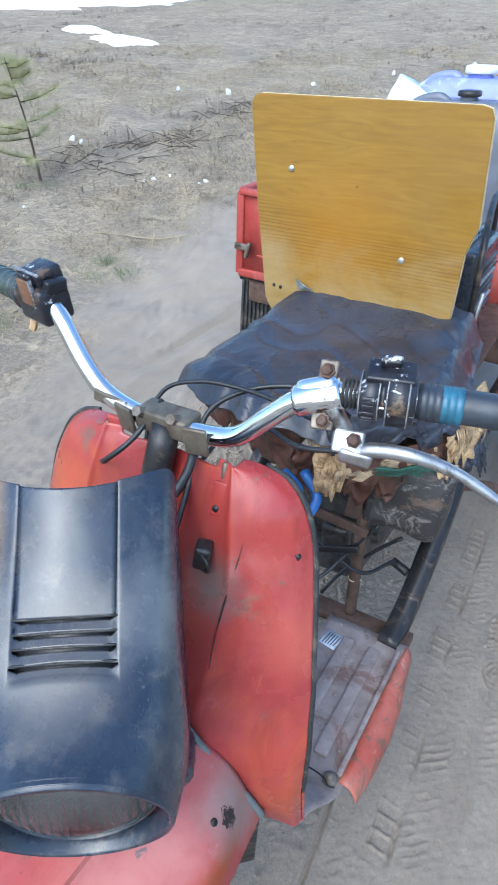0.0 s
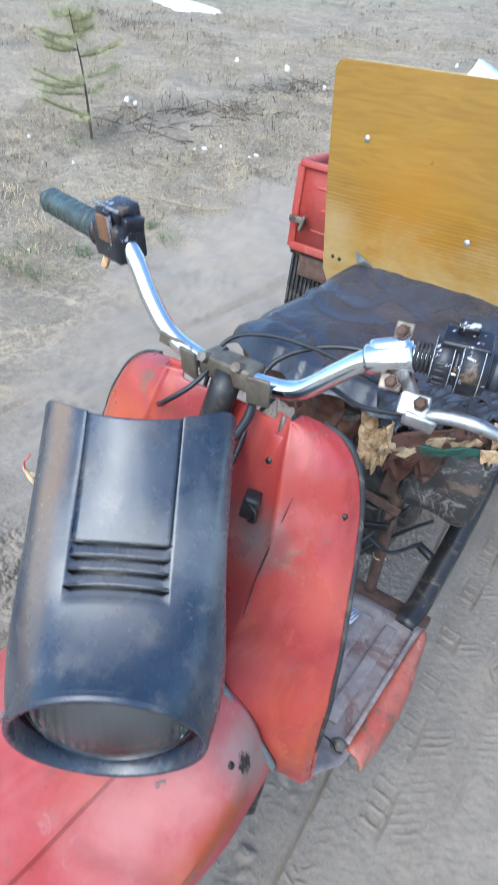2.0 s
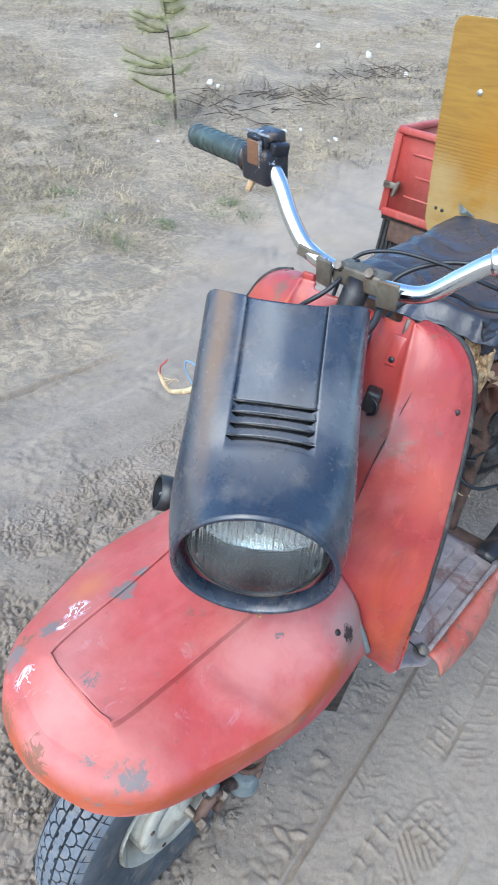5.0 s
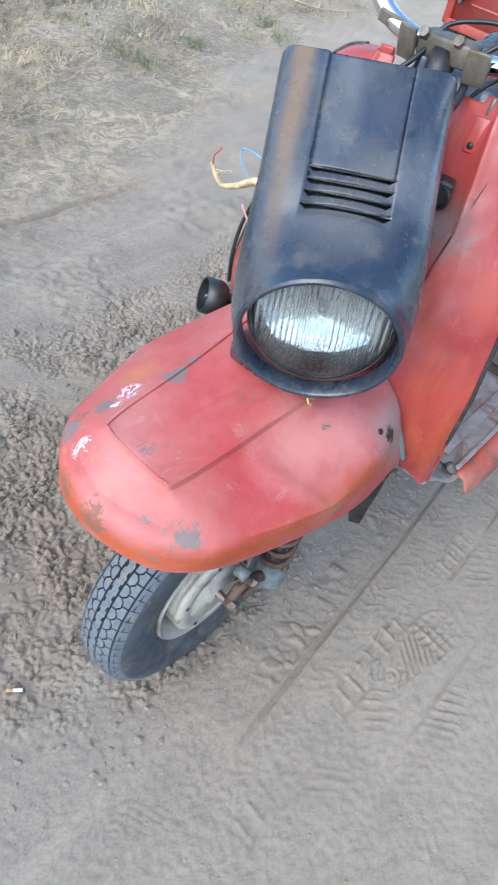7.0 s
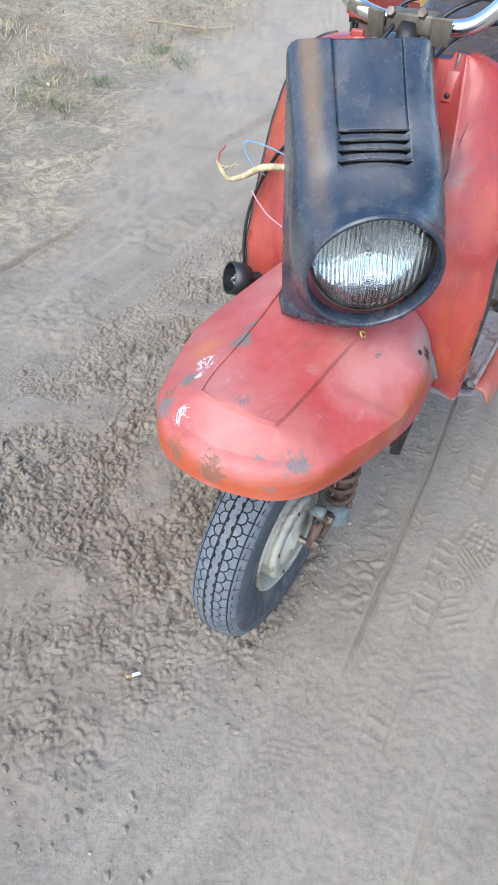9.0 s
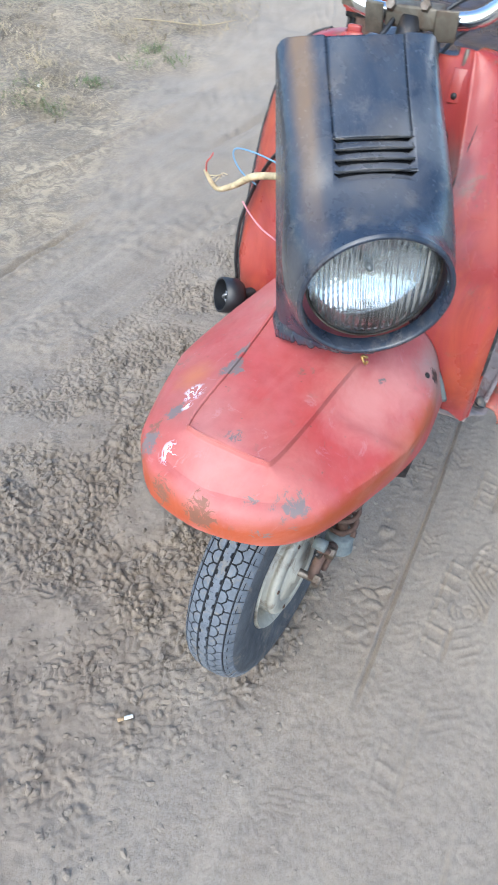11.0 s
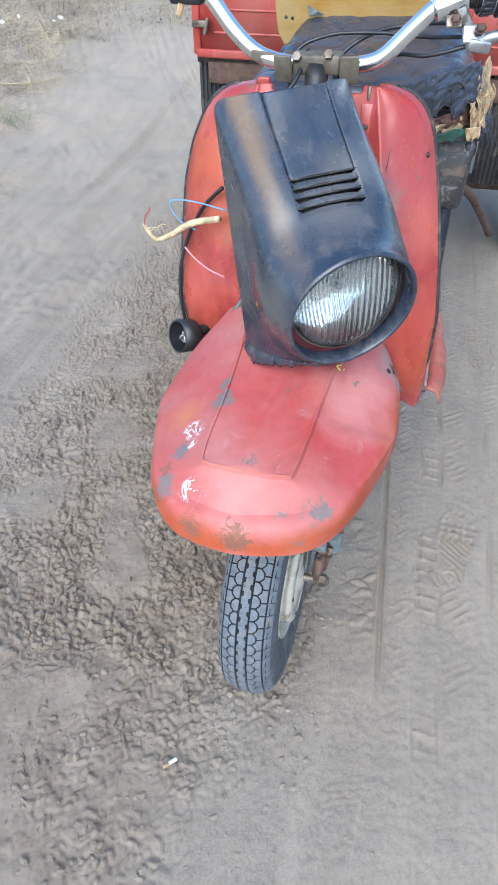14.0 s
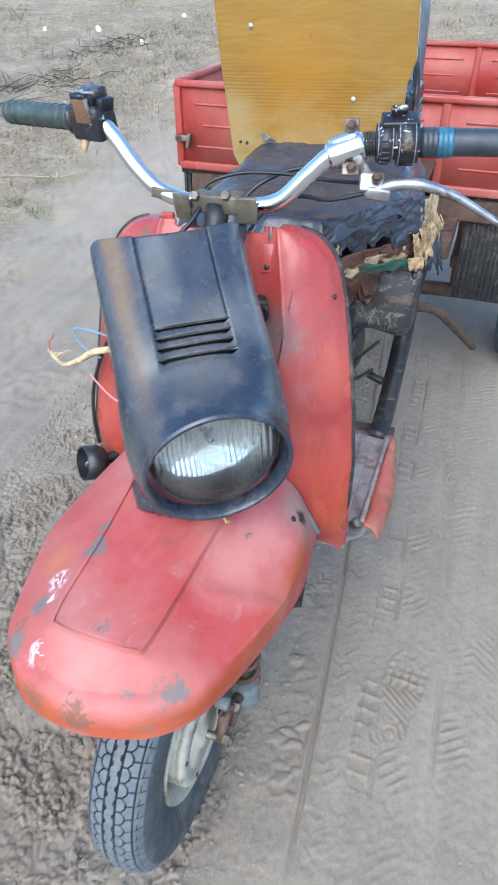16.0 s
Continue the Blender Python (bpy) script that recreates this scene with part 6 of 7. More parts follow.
rag("rag", ((0.246, 0.425, 0.930), (0.285, 0.49, 0.940), (0.292, 0.49, 0.868), (0.258, 0.43, 0.872)), FOAM, "frayed pale cloth", 0.009, 14.0, 0.04, 0.004)
for k in range(26):
    q = Vector((0.262 + 0.0013 * k, 0.440 + 0.0035 * k, 0.935 + 0.010 * noise.noise(Vector((k * 0.9, 0, 0)))))
    drop = 0.040 + 0.030 * noise.noise(Vector((k * 1.7, 3, 0)))
    part("loose_thread", tube([q, q + Vector((0.008, -0.006, -0.4 * drop)), q + Vector((0.004 + 0.01 * noise.noise(Vector((k * 2.3, 0, 5))), -0.004, -drop))], [0.0018, 0.0014, 0.0007], 5, 3), BURLAP, seat)
rag("green_strip", ((0.128, 0.300, 0.888), (0.262, 0.405, 0.884), (0.266, 0.412, 0.862), (0.130, 0.310, 0.872)), GREEN_CLOTH, "strip of green oilcloth", 0.006, 19.0, 0.012, 0.004)
rag("rag", ((0.255, 0.395, 0.885), (0.280, 0.420, 0.882), (0.278, 0.415, 0.862), (0.258, 0.392, 0.866)), FOAM, "pale knotted end of cloth", 0.006, 41.0, 0.01, 0.006)
rag("rag", ((-0.225, 0.36, 0.95), (0.03, 0.285, 0.96), (0.03, 0.30, 0.84), (-0.20, 0.38, 0.86)), BROWN_VINYL, "torn brown vinyl", 0.014, 29.0, 0.04)
rag("rag", ((0.03, 0.300, 0.90), (0.20, 0.40, 0.89), (0.19, 0.40, 0.78), (0.03, 0.32, 0.80)), BROWN_VINYL, "oily dark rag", 0.018, 31.0, 0.05)
rag("foam_flap", ((0.066, 0.282, 0.972), (0.132, 0.284, 0.962), (0.122, 0.282, 0.852), (0.086, 0.278, 0.842)), FOAM, "torn hanging piece of tan foam", 0.013, 37.0, 0.05, 0.014)
tip = bmesh.new()
tip.faces.new([tip.verts.new(q) for q in ((-0.142, 0.636, 1.046), (-0.108, 0.636, 1.048), (-0.122, 0.630, 1.056), (-0.150, 0.638, 1.066))])
solid(part("torn_tip", tip, GREY_RUBBER, seat, "curled torn tip of the sheet", False), 0.0025)
part("seat_pan", block((0.38, 0.32, 0.03), pose(0.03, 0.57, 0.872, 4, 0, 0), 0.01), RUST, seat, "rusty seat pan")


# ---- yellow plywood backrest ----
def board():
    bm = bmesh.new()
    outline = [(-0.224, 1.012), (-0.240, 1.20), (-0.250, 1.382), (-0.244, 1.398), (-0.230, 1.402), (0.168, 1.402), (0.184, 1.398), (0.190, 1.384), (0.196, 1.215), (0.180, 1.165), (0.172, 1.02), (0.170, 0.985), (-0.21, 0.985)]
    lo = [bm.verts.new((x, 0.644 - 0.04 * (z - 1.0), z)) for x, z in outline]
    hi = [bm.verts.new((x, 0.658 - 0.04 * (z - 1.0), z)) for x, z in outline]
    bm.faces.new(lo)
    bm.faces.new(hi)
    for i in range(len(lo)):
        j = (i + 1) % len(lo)
        f = bm.faces.new((lo[i], lo[j], hi[j], hi[i]))
        f.material_index = 1
    return bm


back = part("backrest", board(), PLY, trike, "yellow varnished plywood backrest board with pale raw edges", False)
back.data.materials.append(PLY_EDGE.m)
bevelled(back, 0.0012, 1)
for x, z in ((-0.165, 1.278), (0.067, 1.138)):
    part("bolt_head", lathe([(0.0, 0.0025), (0.0045, 0.0023), (0.006, 0.001), (0.0065, 0.0)], pose(x, 0.644 - 0.04 * (z - 1), z, 90), 14), ZINC, back, "zinc bolt head")
part("drill_hole", lathe([(0.0, 0.001), (0.004, 0.001), (0.0042, -0.002)], pose(-0.203, 0.6425, 1.042, 90), 10), BLACK_STEEL, back)
part("drill_hole", lathe([(0.0, 0.001), (0.004, 0.001), (0.0042, -0.002)], pose(-0.187, 0.6425, 1.040, 90), 10), BLACK_STEEL, back)
for side in (-0.12, 0.10):
    part("backrest_stay", tube([(side, 0.668, 1.36), (side, 0.672, 1.10), (side, 0.70, 0.86)], 0.012, 8, 4), RUST, trike, "steel backrest stay")


# ---- cargo box ----
BOXM = Matrix.Translation((0, 1.24, 0.922)) @ pose(0, 0, 0, 0, 2.2, 0)
cargo = part("cargo_box", block((1.30, 1.28, 0.012), pose(0, 0.65, -0.135), 0.003), RED_BOX, trike, "open red sheet-steel cargo box with pressed ribs")
cargo.matrix_local = BOXM


def board_side(name, m, width, height, bays):
    """One pressed side: a sheet with rolled rails, upright posts and long ribs on it."""
    part(name, block((width, 0.004, height), m), RED_BOX, cargo, "red pressed steel side with rubbed edges")
    part("top_rail", block((width + 0.01, 0.026, 0.020), m @ pose(0, 0, height / 2), 0.006, 2), RED_BOX, cargo)
    part("bottom_rail", block((width + 0.004, 0.022, 0.026), m @ pose(0, 0, -height / 2 + 0.004), 0.005, 2), RED_BOX, cargo)
    step = width / bays
    for k in range(bays + 1):
        part("post", block((0.026, 0.020, height), m @ pose(-width / 2 + k * step, 0, 0), 0.006, 2), RED_BOX, cargo)
    for k in range(bays):
        x = -width / 2 + (k + 0.5) * step
        for z, s in ((height * 0.27, 0.72), (0.02 * height, 0.60), (-height * 0.24, 0.72)):
            part("rib", block((step * s, 0.011, 0.007), m @ pose(x, 0, z), 0.003, 2), RED_BOX, cargo)


board_side("front_board", pose(0, 0, 0), 1.30, 0.255, 3)
board_side("tail_board", pose(0, 1.28, 0), 1.30, 0.255, 3)
board_side("side_board", pose(-0.65, 0.64, 0, 0, 0, 90), 1.26, 0.255, 3)
board_side("side_board", pose(0.65, 0.64, 0, 0, 0, 90), 1.26, 0.255, 3)
for x, y in ((-0.66, -0.02), (0.66, -0.02), (-0.66, 1.30), (0.66, 1.30)):
    part("corner_latch", block((0.05, 0.012, 0.020), pose(x * 0.96, y, -0.035), 0.003), STEEL, cargo, "steel latch")
    part("latch_hook", block((0.012, 0.018, 0.050), pose(x * 0.92, y * 1.0 - 0.008, -0.040, 0, 15, 0), 0.004), STEEL, cargo)
part("sub_frame", block((1.24, 0.05, 0.07), pose(0, 0.03, -0.185), 0.006), RUST, cargo, "rusty under-frame rail")
part("sub_frame", block((1.24, 0.05, 0.07), pose(0, 0.80, -0.185), 0.006), RUST, cargo, "rusty under-frame rail")
for x in (-0.27, 0.27):
    part("long_rail", block((0.07, 1.30, 0.06), pose(x, 0.45, -0.24), 0.006), RUST, cargo, "rusty long rail")
    part("rail_plate", block((0.055, 0.05, 0.008), pose(x, -0.10, -0.206), 0.002), RUST, cargo)
    part("rail_bolt", lathe([(0.0, 0.010), (0.010, 0.009), (0.013, 0.004), (0.013, -0.004)], pose(x, -0.10, -0.198), 6), RUST, cargo, "", False)


for x in (-0.495, 0.495):
    mud = part("mudguard_flap", block((0.33, 0.008, 0.36), pose(x, 0.03, -0.305, -2, 0, 0), 0.002), RUBBER, cargo, "black ribbed rubber mud flap")
    part("flap_clamp", block((0.33, 0.022, 0.034), pose(x, 0.024, -0.140, -2, 0, 0), 0.004), BLACK_STEEL, mud)
    for k in range(21):
        part("flap_rib", block((0.007, 0.012, 0.355), pose(x - 0.155 + 0.0155 * k, 0.024, -0.305, -2, 0, 0), 0.002, 1), RUBBER, mud)
for side in (-1, 1):
    m = Matrix.Translation((0.55 * side, 1.74, 0.243)) @ pose(0, 0, 0, 0, 90, 0)
    w = part("rear_wheel", lathe([(0.124, -0.034), (0.138, -0.044), (0.190, -0.054), (0.228, -0.043), (0.240, -0.020), (0.242, 0.0), (0.240, 0.020), (0.228, 0.043), (0.190, 0.054), (0.138, 0.044), (0.124, 0.034)], m, 56, caps=False), TYRE, trike, "dusty rear tyre")
    part("rim", lathe([(0.130, 0.046), (0.122, 0.036), (0.104, 0.010), (0.060, 0.020), (0.0, 0.03)], m, 40, caps=False), CREAM, w)
    part("rim", lathe([(0.130, -0.046), (0.122, -0.036), (0.104, -0.010), (0.060, -0.020), (0.0, -0.03)], m, 40, caps=False), CREAM, w)
part("rear_axle", rod((-0.52, 1.74, 0.243), (0.52, 1.74, 0.243), 0.03), RUST, trike, "rusty rear axle tube")
part("spring_hanger", block((0.05, 0.30, 0.05), pose(0.30, 1.74, 0.42), 0.01), RUST, trike)
part("spring_hanger", block((0.05, 0.30, 0.05), pose(-0.30, 1.74, 0.42), 0.01), RUST, trike)
part("spring_post", rod((0.30, 1.74, 0.27), (0.30, 1.74, 0.74), 0.02), RUST, trike)
part("spring_post", rod((-0.30, 1.74, 0.27), (-0.30, 1.74, 0.74), 0.02), RUST, trike)

# ---- what stands between the backrest and the box ----
part("deck", block((0.42, 0.56, 0.012), pose(0.0, 0.95, 0.868), 0.003), RUST, trike, "rusty deck plate behind the seat")
for x in (-0.17, 0.17):
    part("deck_rail", block((0.04, 0.62, 0.05), pose(x, 0.93, 0.836), 0.004), RUST, trike)
    part("deck_post", block((0.035, 0.035, 0.20), pose(x, 0.72, 0.715), 0.004), RUST, trike)


def at_body(x, y, z, rx=0, ry=0, rz=0):
    return BODY @ pose(x, y, z, rx, ry, rz)


gen = thing("generator", at_body(0.02, 0.88, 0.876), "small black petrol generator with slotted covers", "generator")
part("body", block((0.26, 0.28, 0.24), pose(0, 0, 0.14), 0.035, 3), BLACK, gen)
part("base", block((0.28, 0.30, 0.024), pose(0, 0, 0.012), 0.006), BLACK_STEEL, gen)
cover = part("side_cover", block((0.035, 0.20, 0.17), pose(0.142, -0.01, 0.17, 0, 0, 0), 0.010, 2), BLACK, gen, "slotted black cover")
for k in range(7):
    part("vent_slat", block((0.008, 0.13, 0.008), pose(0.161, -0.01, 0.115 + 0.017 * k, 0, 18, 0), 0.002), FLAKED if k % 3 == 1 else BLACK_STEEL, cover)
part("air_filter", lathe([(0.0, 0.030), (0.040, 0.028), (0.046, 0.020), (0.046, -0.03)], pose(0.135, -0.04, 0.055, 0, 90, 0), 24), BLACK_STEEL, gen)
part("handle_bar", tube([(0.155, -0.13, 0.02), (0.168, -0.135, 0.16), (0.166, -0.12, 0.28), (0.145, 0.0, 0.325), (0.13, 0.12, 0.30), (0.13, 0.15, 0.05)], 0.007, 8, 6), BLACK_STEEL, gen)
part("stand_rod", rod((0.165, -0.15, 0.01), (0.19, -0.16, 0.20), 0.004), ALU, gen)


def jerrycan(m, w, d, h, mat, cap, label, wide=1.0):
    """A moulded can: shouldered body, handle bridge, neck and screw cap."""
    can = thing("jerrycan", m, label, "jerrycan", "cans in the cargo box")
    bm = bmesh.new()
    rows = []
    for z, s in ((0, 0.90), (0.01, 0.97), (0.05, 1.0), (h * 0.35, 0.985), (h * 0.5, 1.0), (h - 0.09, 1.0), (h - 0.045, 0.95), (h - 0.015, 0.78), (h, 0.62)):
        row = []
        for k in range(32):
            a = 2 * math.pi * k / 32
            c, q = math.cos(a), math.sin(a)
            e = 0.38
            row.append((w / 2 * s * math.copysign(abs(c) ** e, c), d / 2 * (s if s > 0.7 else 0.72) * math.copysign(abs(q) ** e, q), z))
        rows.append(row)
    vs = grid_faces(bm, rows, closed_v=True)
    bm.faces.new(vs[0])
    bm.faces.new(vs[-1])
    part("body", bm, mat, can)
    part("neck", lathe([(0.036 * wide, 0.0), (0.032 * wide, 0.012), (0.032 * wide, 0.020)], pose(w * 0.10 - 0.02, 0, h - 0.004), 24), mat, can)
    part("cap", lathe([(r * wide, q * wide) for r, q in ((0.0, 0.020), (0.038, 0.020), (0.044, 0.017), (0.045, 0.002), (0.042, 0.0))], pose(w * 0.10 - 0.02, 0, h + 0.010), 28), cap, can, "screw cap")
    part("handle", tube([(-w * 0.40, 0, h - 0.05), (-w * 0.34, 0, h - 0.012), (-w * 0.18, 0, h + 0.004), (-w * 0.10, 0, h - 0.010)], 0.013, 10, 5), mat, can)
    return can


jerrycan(at_body(-0.085, 1.58, 0.80), 0.36, 0.19, 0.575, BLUE_PLASTIC, WHITE_PLASTIC, "blue plastic jerrycan with a dusty white cap in the box")
jerrycan(at_body(-0.06, 1.39, 0.80), 0.36, 0.15, 0.535, GREY_PLASTIC, BLACK_STEEL, "dark grey plastic jerrycan with a black cap", 0.68)


def sack():
    bm = bmesh.new()
    rows = []
    for i in range(15):
        t = i / 14
        w = 0.150 * (0.55 + 0.45 * math.sin(math.pi * min(1, t * 1.1 + 0.12)))
        rows.append([(w * math.copysign(abs(math.cos(a)) ** 0.7, math.cos(a)) + 0.01 * noise.noise(Vector((i * 0.6, a * 2, 1))),
                      0.085 * (1 - 0.45 * t * t) * math.copysign(abs(math.sin(a)) ** 0.8, math.sin(a)) + 0.012 * noise.noise(Vector((i * 0.5, a * 3, 5))),
                      0.575 * t) for a in (2 * math.pi * k / 28 for k in range(28))])
    vs = grid_faces(bm, rows, closed_v=True)
    bm.faces.new(vs[0])
    bm.faces.new(vs[-1])
    return bm


bag = thing("sack", at_body(-0.46, 1.50, 0.83, 0, 27, 0), "pale blue and white woven plastic sack with blue print", "sack")
part("bag", sack(), SACK, bag)
for k in range(5):
    part("printed_bar", block((0.012, 0.004, 0.035), pose(-0.07 + 0.03 * k, -0.062 - 0.004 * (k % 2), 0.50)), INK_BLUE, bag)


# ---- small things on and by the track ----
butt = thing("cigarette_butt", pose(-0.417, 0.261, max(ground_height(-0.417 + 0.006 * k, 0.261 + 0.004 * j) for k in (-2, -1, 0, 1, 2) for j in (-1, 0, 1)) + 0.003, 0, 90, 200), "trodden cigarette butt with a tan filter", "cigarette butt")
part("paper", lathe([(0.0035, -0.012), (0.0038, -0.010), (0.0038, 0.006), (0.0036, 0.008)], None, 12), WHITE_PLASTIC, butt)
part("filter", lathe([(0.0039, 0.006), (0.0040, 0.018), (0.0034, 0.020)], None, 12), FOAM, butt, "tan filter")


def lump(bm, at, size, seed):
    """An uneven little stone or clod."""
    made = bmesh.ops.create_icosphere(bm, subdivisions=1, radius=1.0)
    turn = Euler((seed * 1.7, seed * 2.3, seed * 0.9)).to_matrix()
    for v in made["verts"]:
        k = 1 + 0.35 * noise.noise(v.co * 1.3 + Vector((seed, 0, 0)))
        v.co = Vector(at) + turn @ Vector((v.co.x * k * size, v.co.y * k * size * 0.8, v.co.z * k * size * 0.6))


def lumps_mesh(name, spots, mat):
    """Many small lumps in one mesh, from one shape."""
    base = bmesh.new()
    bmesh.ops.create_icosphere(base, subdivisions=1, radius=1.0)
    co = np.array([v.co[:] for v in base.verts])
    tri = np.array([[v.index for v in f.verts] for f in base.faces])
    base.free()
    rng = np.random.default_rng(4)
    verts, faces = [], []
    for n, (x, y, z, s) in enumerate(spots):
        k = 1 + 0.60 * (rng.random((len(co), 1)) - 0.5)
        a = rng.random() * 6.28
        c, q = math.cos(a), math.sin(a)
        p = co * k * s * np.array([1.0, 0.65 + 0.3 * rng.random(), 0.55])
        p = np.stack([p[:, 0] * c - p[:, 1] * q + x, p[:, 0] * q + p[:, 1] * c + y, p[:, 2] + z], 1)
        verts.append(p)
        faces.append(tri + n * len(co))
    me = bpy.data.meshes.new(name)
    me.from_pydata(np.concatenate(verts).tolist(), [], np.concatenate(faces).tolist())
    me.materials.append(mat.m)
    return new(name, me)


rng = random.Random(7)
spots = []
while len(spots) < 21000:
    u, v = rng.uniform(-1.1, 0.14), rng.uniform(-1.1, 2.0)
    x, y = 0.028 + 0.891 * u + 0.454 * v, 0.839 - 0.454 * u + 0.891 * v
    bunch = smooth01(noise.noise(Vector((x * 5.2 + 2, y * 5.2 + 8, 0))) * 2.0 + 0.35) * smooth01(noise.noise(Vector((x * 15, y * 15, 3))) * 2.4 + 0.3)
    density = 0.03 + smooth01((u + 1.1) / 0.3) * smooth01((0.10 - u) / 0.12) * smooth01((v + 1.0) / 0.5) * smooth01((1.9 - v) / 0.6) * bunch
    if rng.random() < density:
        s = 0.0012 + 0.0098 * rng.random() ** 2.8
        spots.append((x, y, ground_height(x, y) + s * 0.10, s))
tagged(lumps_mesh("clods", spots, SAND), "crumbled grey-brown earth clods on the track", "clods", kind="stuff")
spots = []
for _ in range(9000):
    x, y = rng.uniform(-0.9, 1.3), rng.uniform(-0.3, 2.6)
    s = 0.0008 + 0.0042 * rng.random() ** 5
    spots.append((x, y, ground_height(x, y) + s * 0.2, s))
tagged(lumps_mesh("gravel", spots, SAND), "fine grit and crumbs on the sand", "grit", kind="stuff")

STONE = plain("pale_limestone", (0.62, 0.60, 0.56), 0.85, 0, 0.2, 30, 0.3)
first = None
for n, (x, y, s) in enumerate(((-1.14, 6.55, 0.030), (-1.22, 6.50, 0.024), (-1.00, 6.61, 0.022), (-0.64, 6.48, 0.036), (-0.70, 6.44, 0.022), (-2.21, 7.62, 0.045), (-2.10, 7.55, 0.028), (-2.71, 6.24, 0.026),
                               (-0.76, 10.14, 0.05), (-1.48, 10.34, 0.06), (-0.2, 9.3, 0.04), (0.4, 10.6, 0.05), (1.6, 11.4, 0.05), (2.2, 10.2, 0.045), (2.9, 12.0, 0.06), (1.1, 9.0, 0.04), (-2.05, 5.6, 0.02), (-1.7, 3.9, 0.018))):
    bm = bmesh.new()
    lump(bm, (0, 0, 0), s, n * 1.3)
    ob = mesh_ob("stone", bm, STONE, False)
    ob.location = (x, y, ground_height(x, y) + s * 0.25)
    tagged(ob, "small pale limestone lying on the dry field", "stone", "pale stones on the field", "")


# ---- dry grass, weeds and twigs ----
STRAW = Mat("dry_straw_grass", 0.9)
STRAW.color(STRAW.mix(STRAW.ramp(STRAW.noise(3.0, 4), (0.35, 0.0), (0.65, 1.0)), (0.26, 0.205, 0.13), (0.46, 0.37, 0.23)))
GREYWEED = plain("grey_dead_weeds", (0.15, 0.125, 0.098), 0.9, 0, 0.4, 6, 0.2)
GREEN = plain("green_spring_grass", (0.15, 0.18, 0.075), 0.8, 0, 0.4, 10, 0.2)
BARK = plain("brown_bark", (0.085, 0.06, 0.042), 0.9, 0, 0.4, 40, 0.5)
NEEDLES = plain("yellow_green_pine_needles", (0.36, 0.35, 0.18), 0.7, 0, 0.4, 8, 0.1)


def blades(name, tufts, mat, seed, label, category):
    """Tufts of thin bent blades, in one mesh: (x, y, count, length, spread, lie) each."""
    g = random.Random(seed)
    verts, faces = [], []
    for x, y, count, length, spread, lie in tufts:
        for _ in range(count):
            a, r = g.uniform(0, 6.28), spread * g.random() ** 0.6
            px, py = x + r * math.cos(a), y + r * math.sin(a)
            pz = ground_z(px, py) + 0.004
            b = g.uniform(0, 6.28)
            ln = length * g.uniform(0.45, 1.1)
            tilt = min(1.45, max(0.1, g.gauss(lie, 0.35)))
            dx, dy, dz = math.cos(b) * math.sin(tilt), math.sin(b) * math.sin(tilt), math.cos(tilt)
            w = g.uniform(0.0010, 0.0022) * (1 + 0.07 * y)
            sx, sy = -math.sin(b) * w, math.cos(b) * w
            i = len(verts)
            mx, my, mz = px + dx * ln * 0.5, py + dy * ln * 0.5, pz + dz * ln * 0.55 + 0.01
            ex, ey, ez = px + dx * ln, py + dy * ln, pz + max(0.006, dz * ln * 0.85)
            verts += [(px - sx, py - sy, pz), (px + sx, py + sy, pz), (mx + sx * 0.8, my + sy * 0.8, mz), (mx - sx * 0.8, my - sy * 0.8, mz), (ex, ey, ez)]
            faces += [(i, i + 1, i + 2, i + 3), (i + 3, i + 2, i + 4)]
    me = bpy.data.meshes.new(name)
    me.from_pydata(verts, [], faces)
    me.materials.append(mat.m)
    return tagged(new(name, me), label, category, kind="stuff")


def field_side(x, y):
    """Whether a place lies on the field and not on the track."""
    track = -1.75 if y < 3.5 else -1.2 + 0.35 * (y - 3.5) if y < 6.0 else 9e9
    return x < track - 0.15 * noise.noise(Vector((x * 2, y * 2, 0)))


g = random.Random(21)
straw, weeds = [], []
while len(straw) < 7000:
    y = 2.0 + 12 * g.random() ** 1.5
    x = g.uniform(-1.0, 1.0) * (1.2 + 0.55 * y) - 0.9
    if field_side(x, y) and noise.noise(Vector((x * 0.9, y * 0.6, 2))) > -0.15:
        straw.append((x, y, g.randint(6, 14), g.uniform(0.05, 0.14), g.uniform(0.06, 0.26), 1.50))
while len(weeds) < 2600:
    y = 3.5 + 19 * g.random() ** 1.5
    x = g.uniform(-1.0, 1.0) * (1.2 + 0.55 * y) - 0.6
    if field_side(x, y) and noise.noise(Vector((x * 0.5, y * 0.4, 7))) > 0.02:
        weeds.append((x, y, g.randint(6, 14), g.uniform(0.06, 0.15), g.uniform(0.06, 0.26), 1.44))
blades("dry_grass", straw, STRAW, 1, "flattened pale dry grass over the field", "grass")
blades("dead_weeds", weeds, GREYWEED, 2, "grey dead weeds and stalks in patches", "weeds")
tufts = []
for x, y in ((-1.07, 4.46), (-1.85, 3.88), (-2.06, 3.89), (-1.37, 4.03), (-1.11, 4.66), (-1.95, 3.75), (-1.6, 3.6), (-2.3, 4.2), (-2.2, 6.1)):
    for _ in range(5):
        tufts.append((x + g.gauss(0, 0.09), y + g.gauss(0, 0.05), 22, 0.075, 0.08, 1.15))
blades("green_grass", tufts, GREEN, 3, "short green spring grass tufts beside the track", "grass")

weed_pile = []
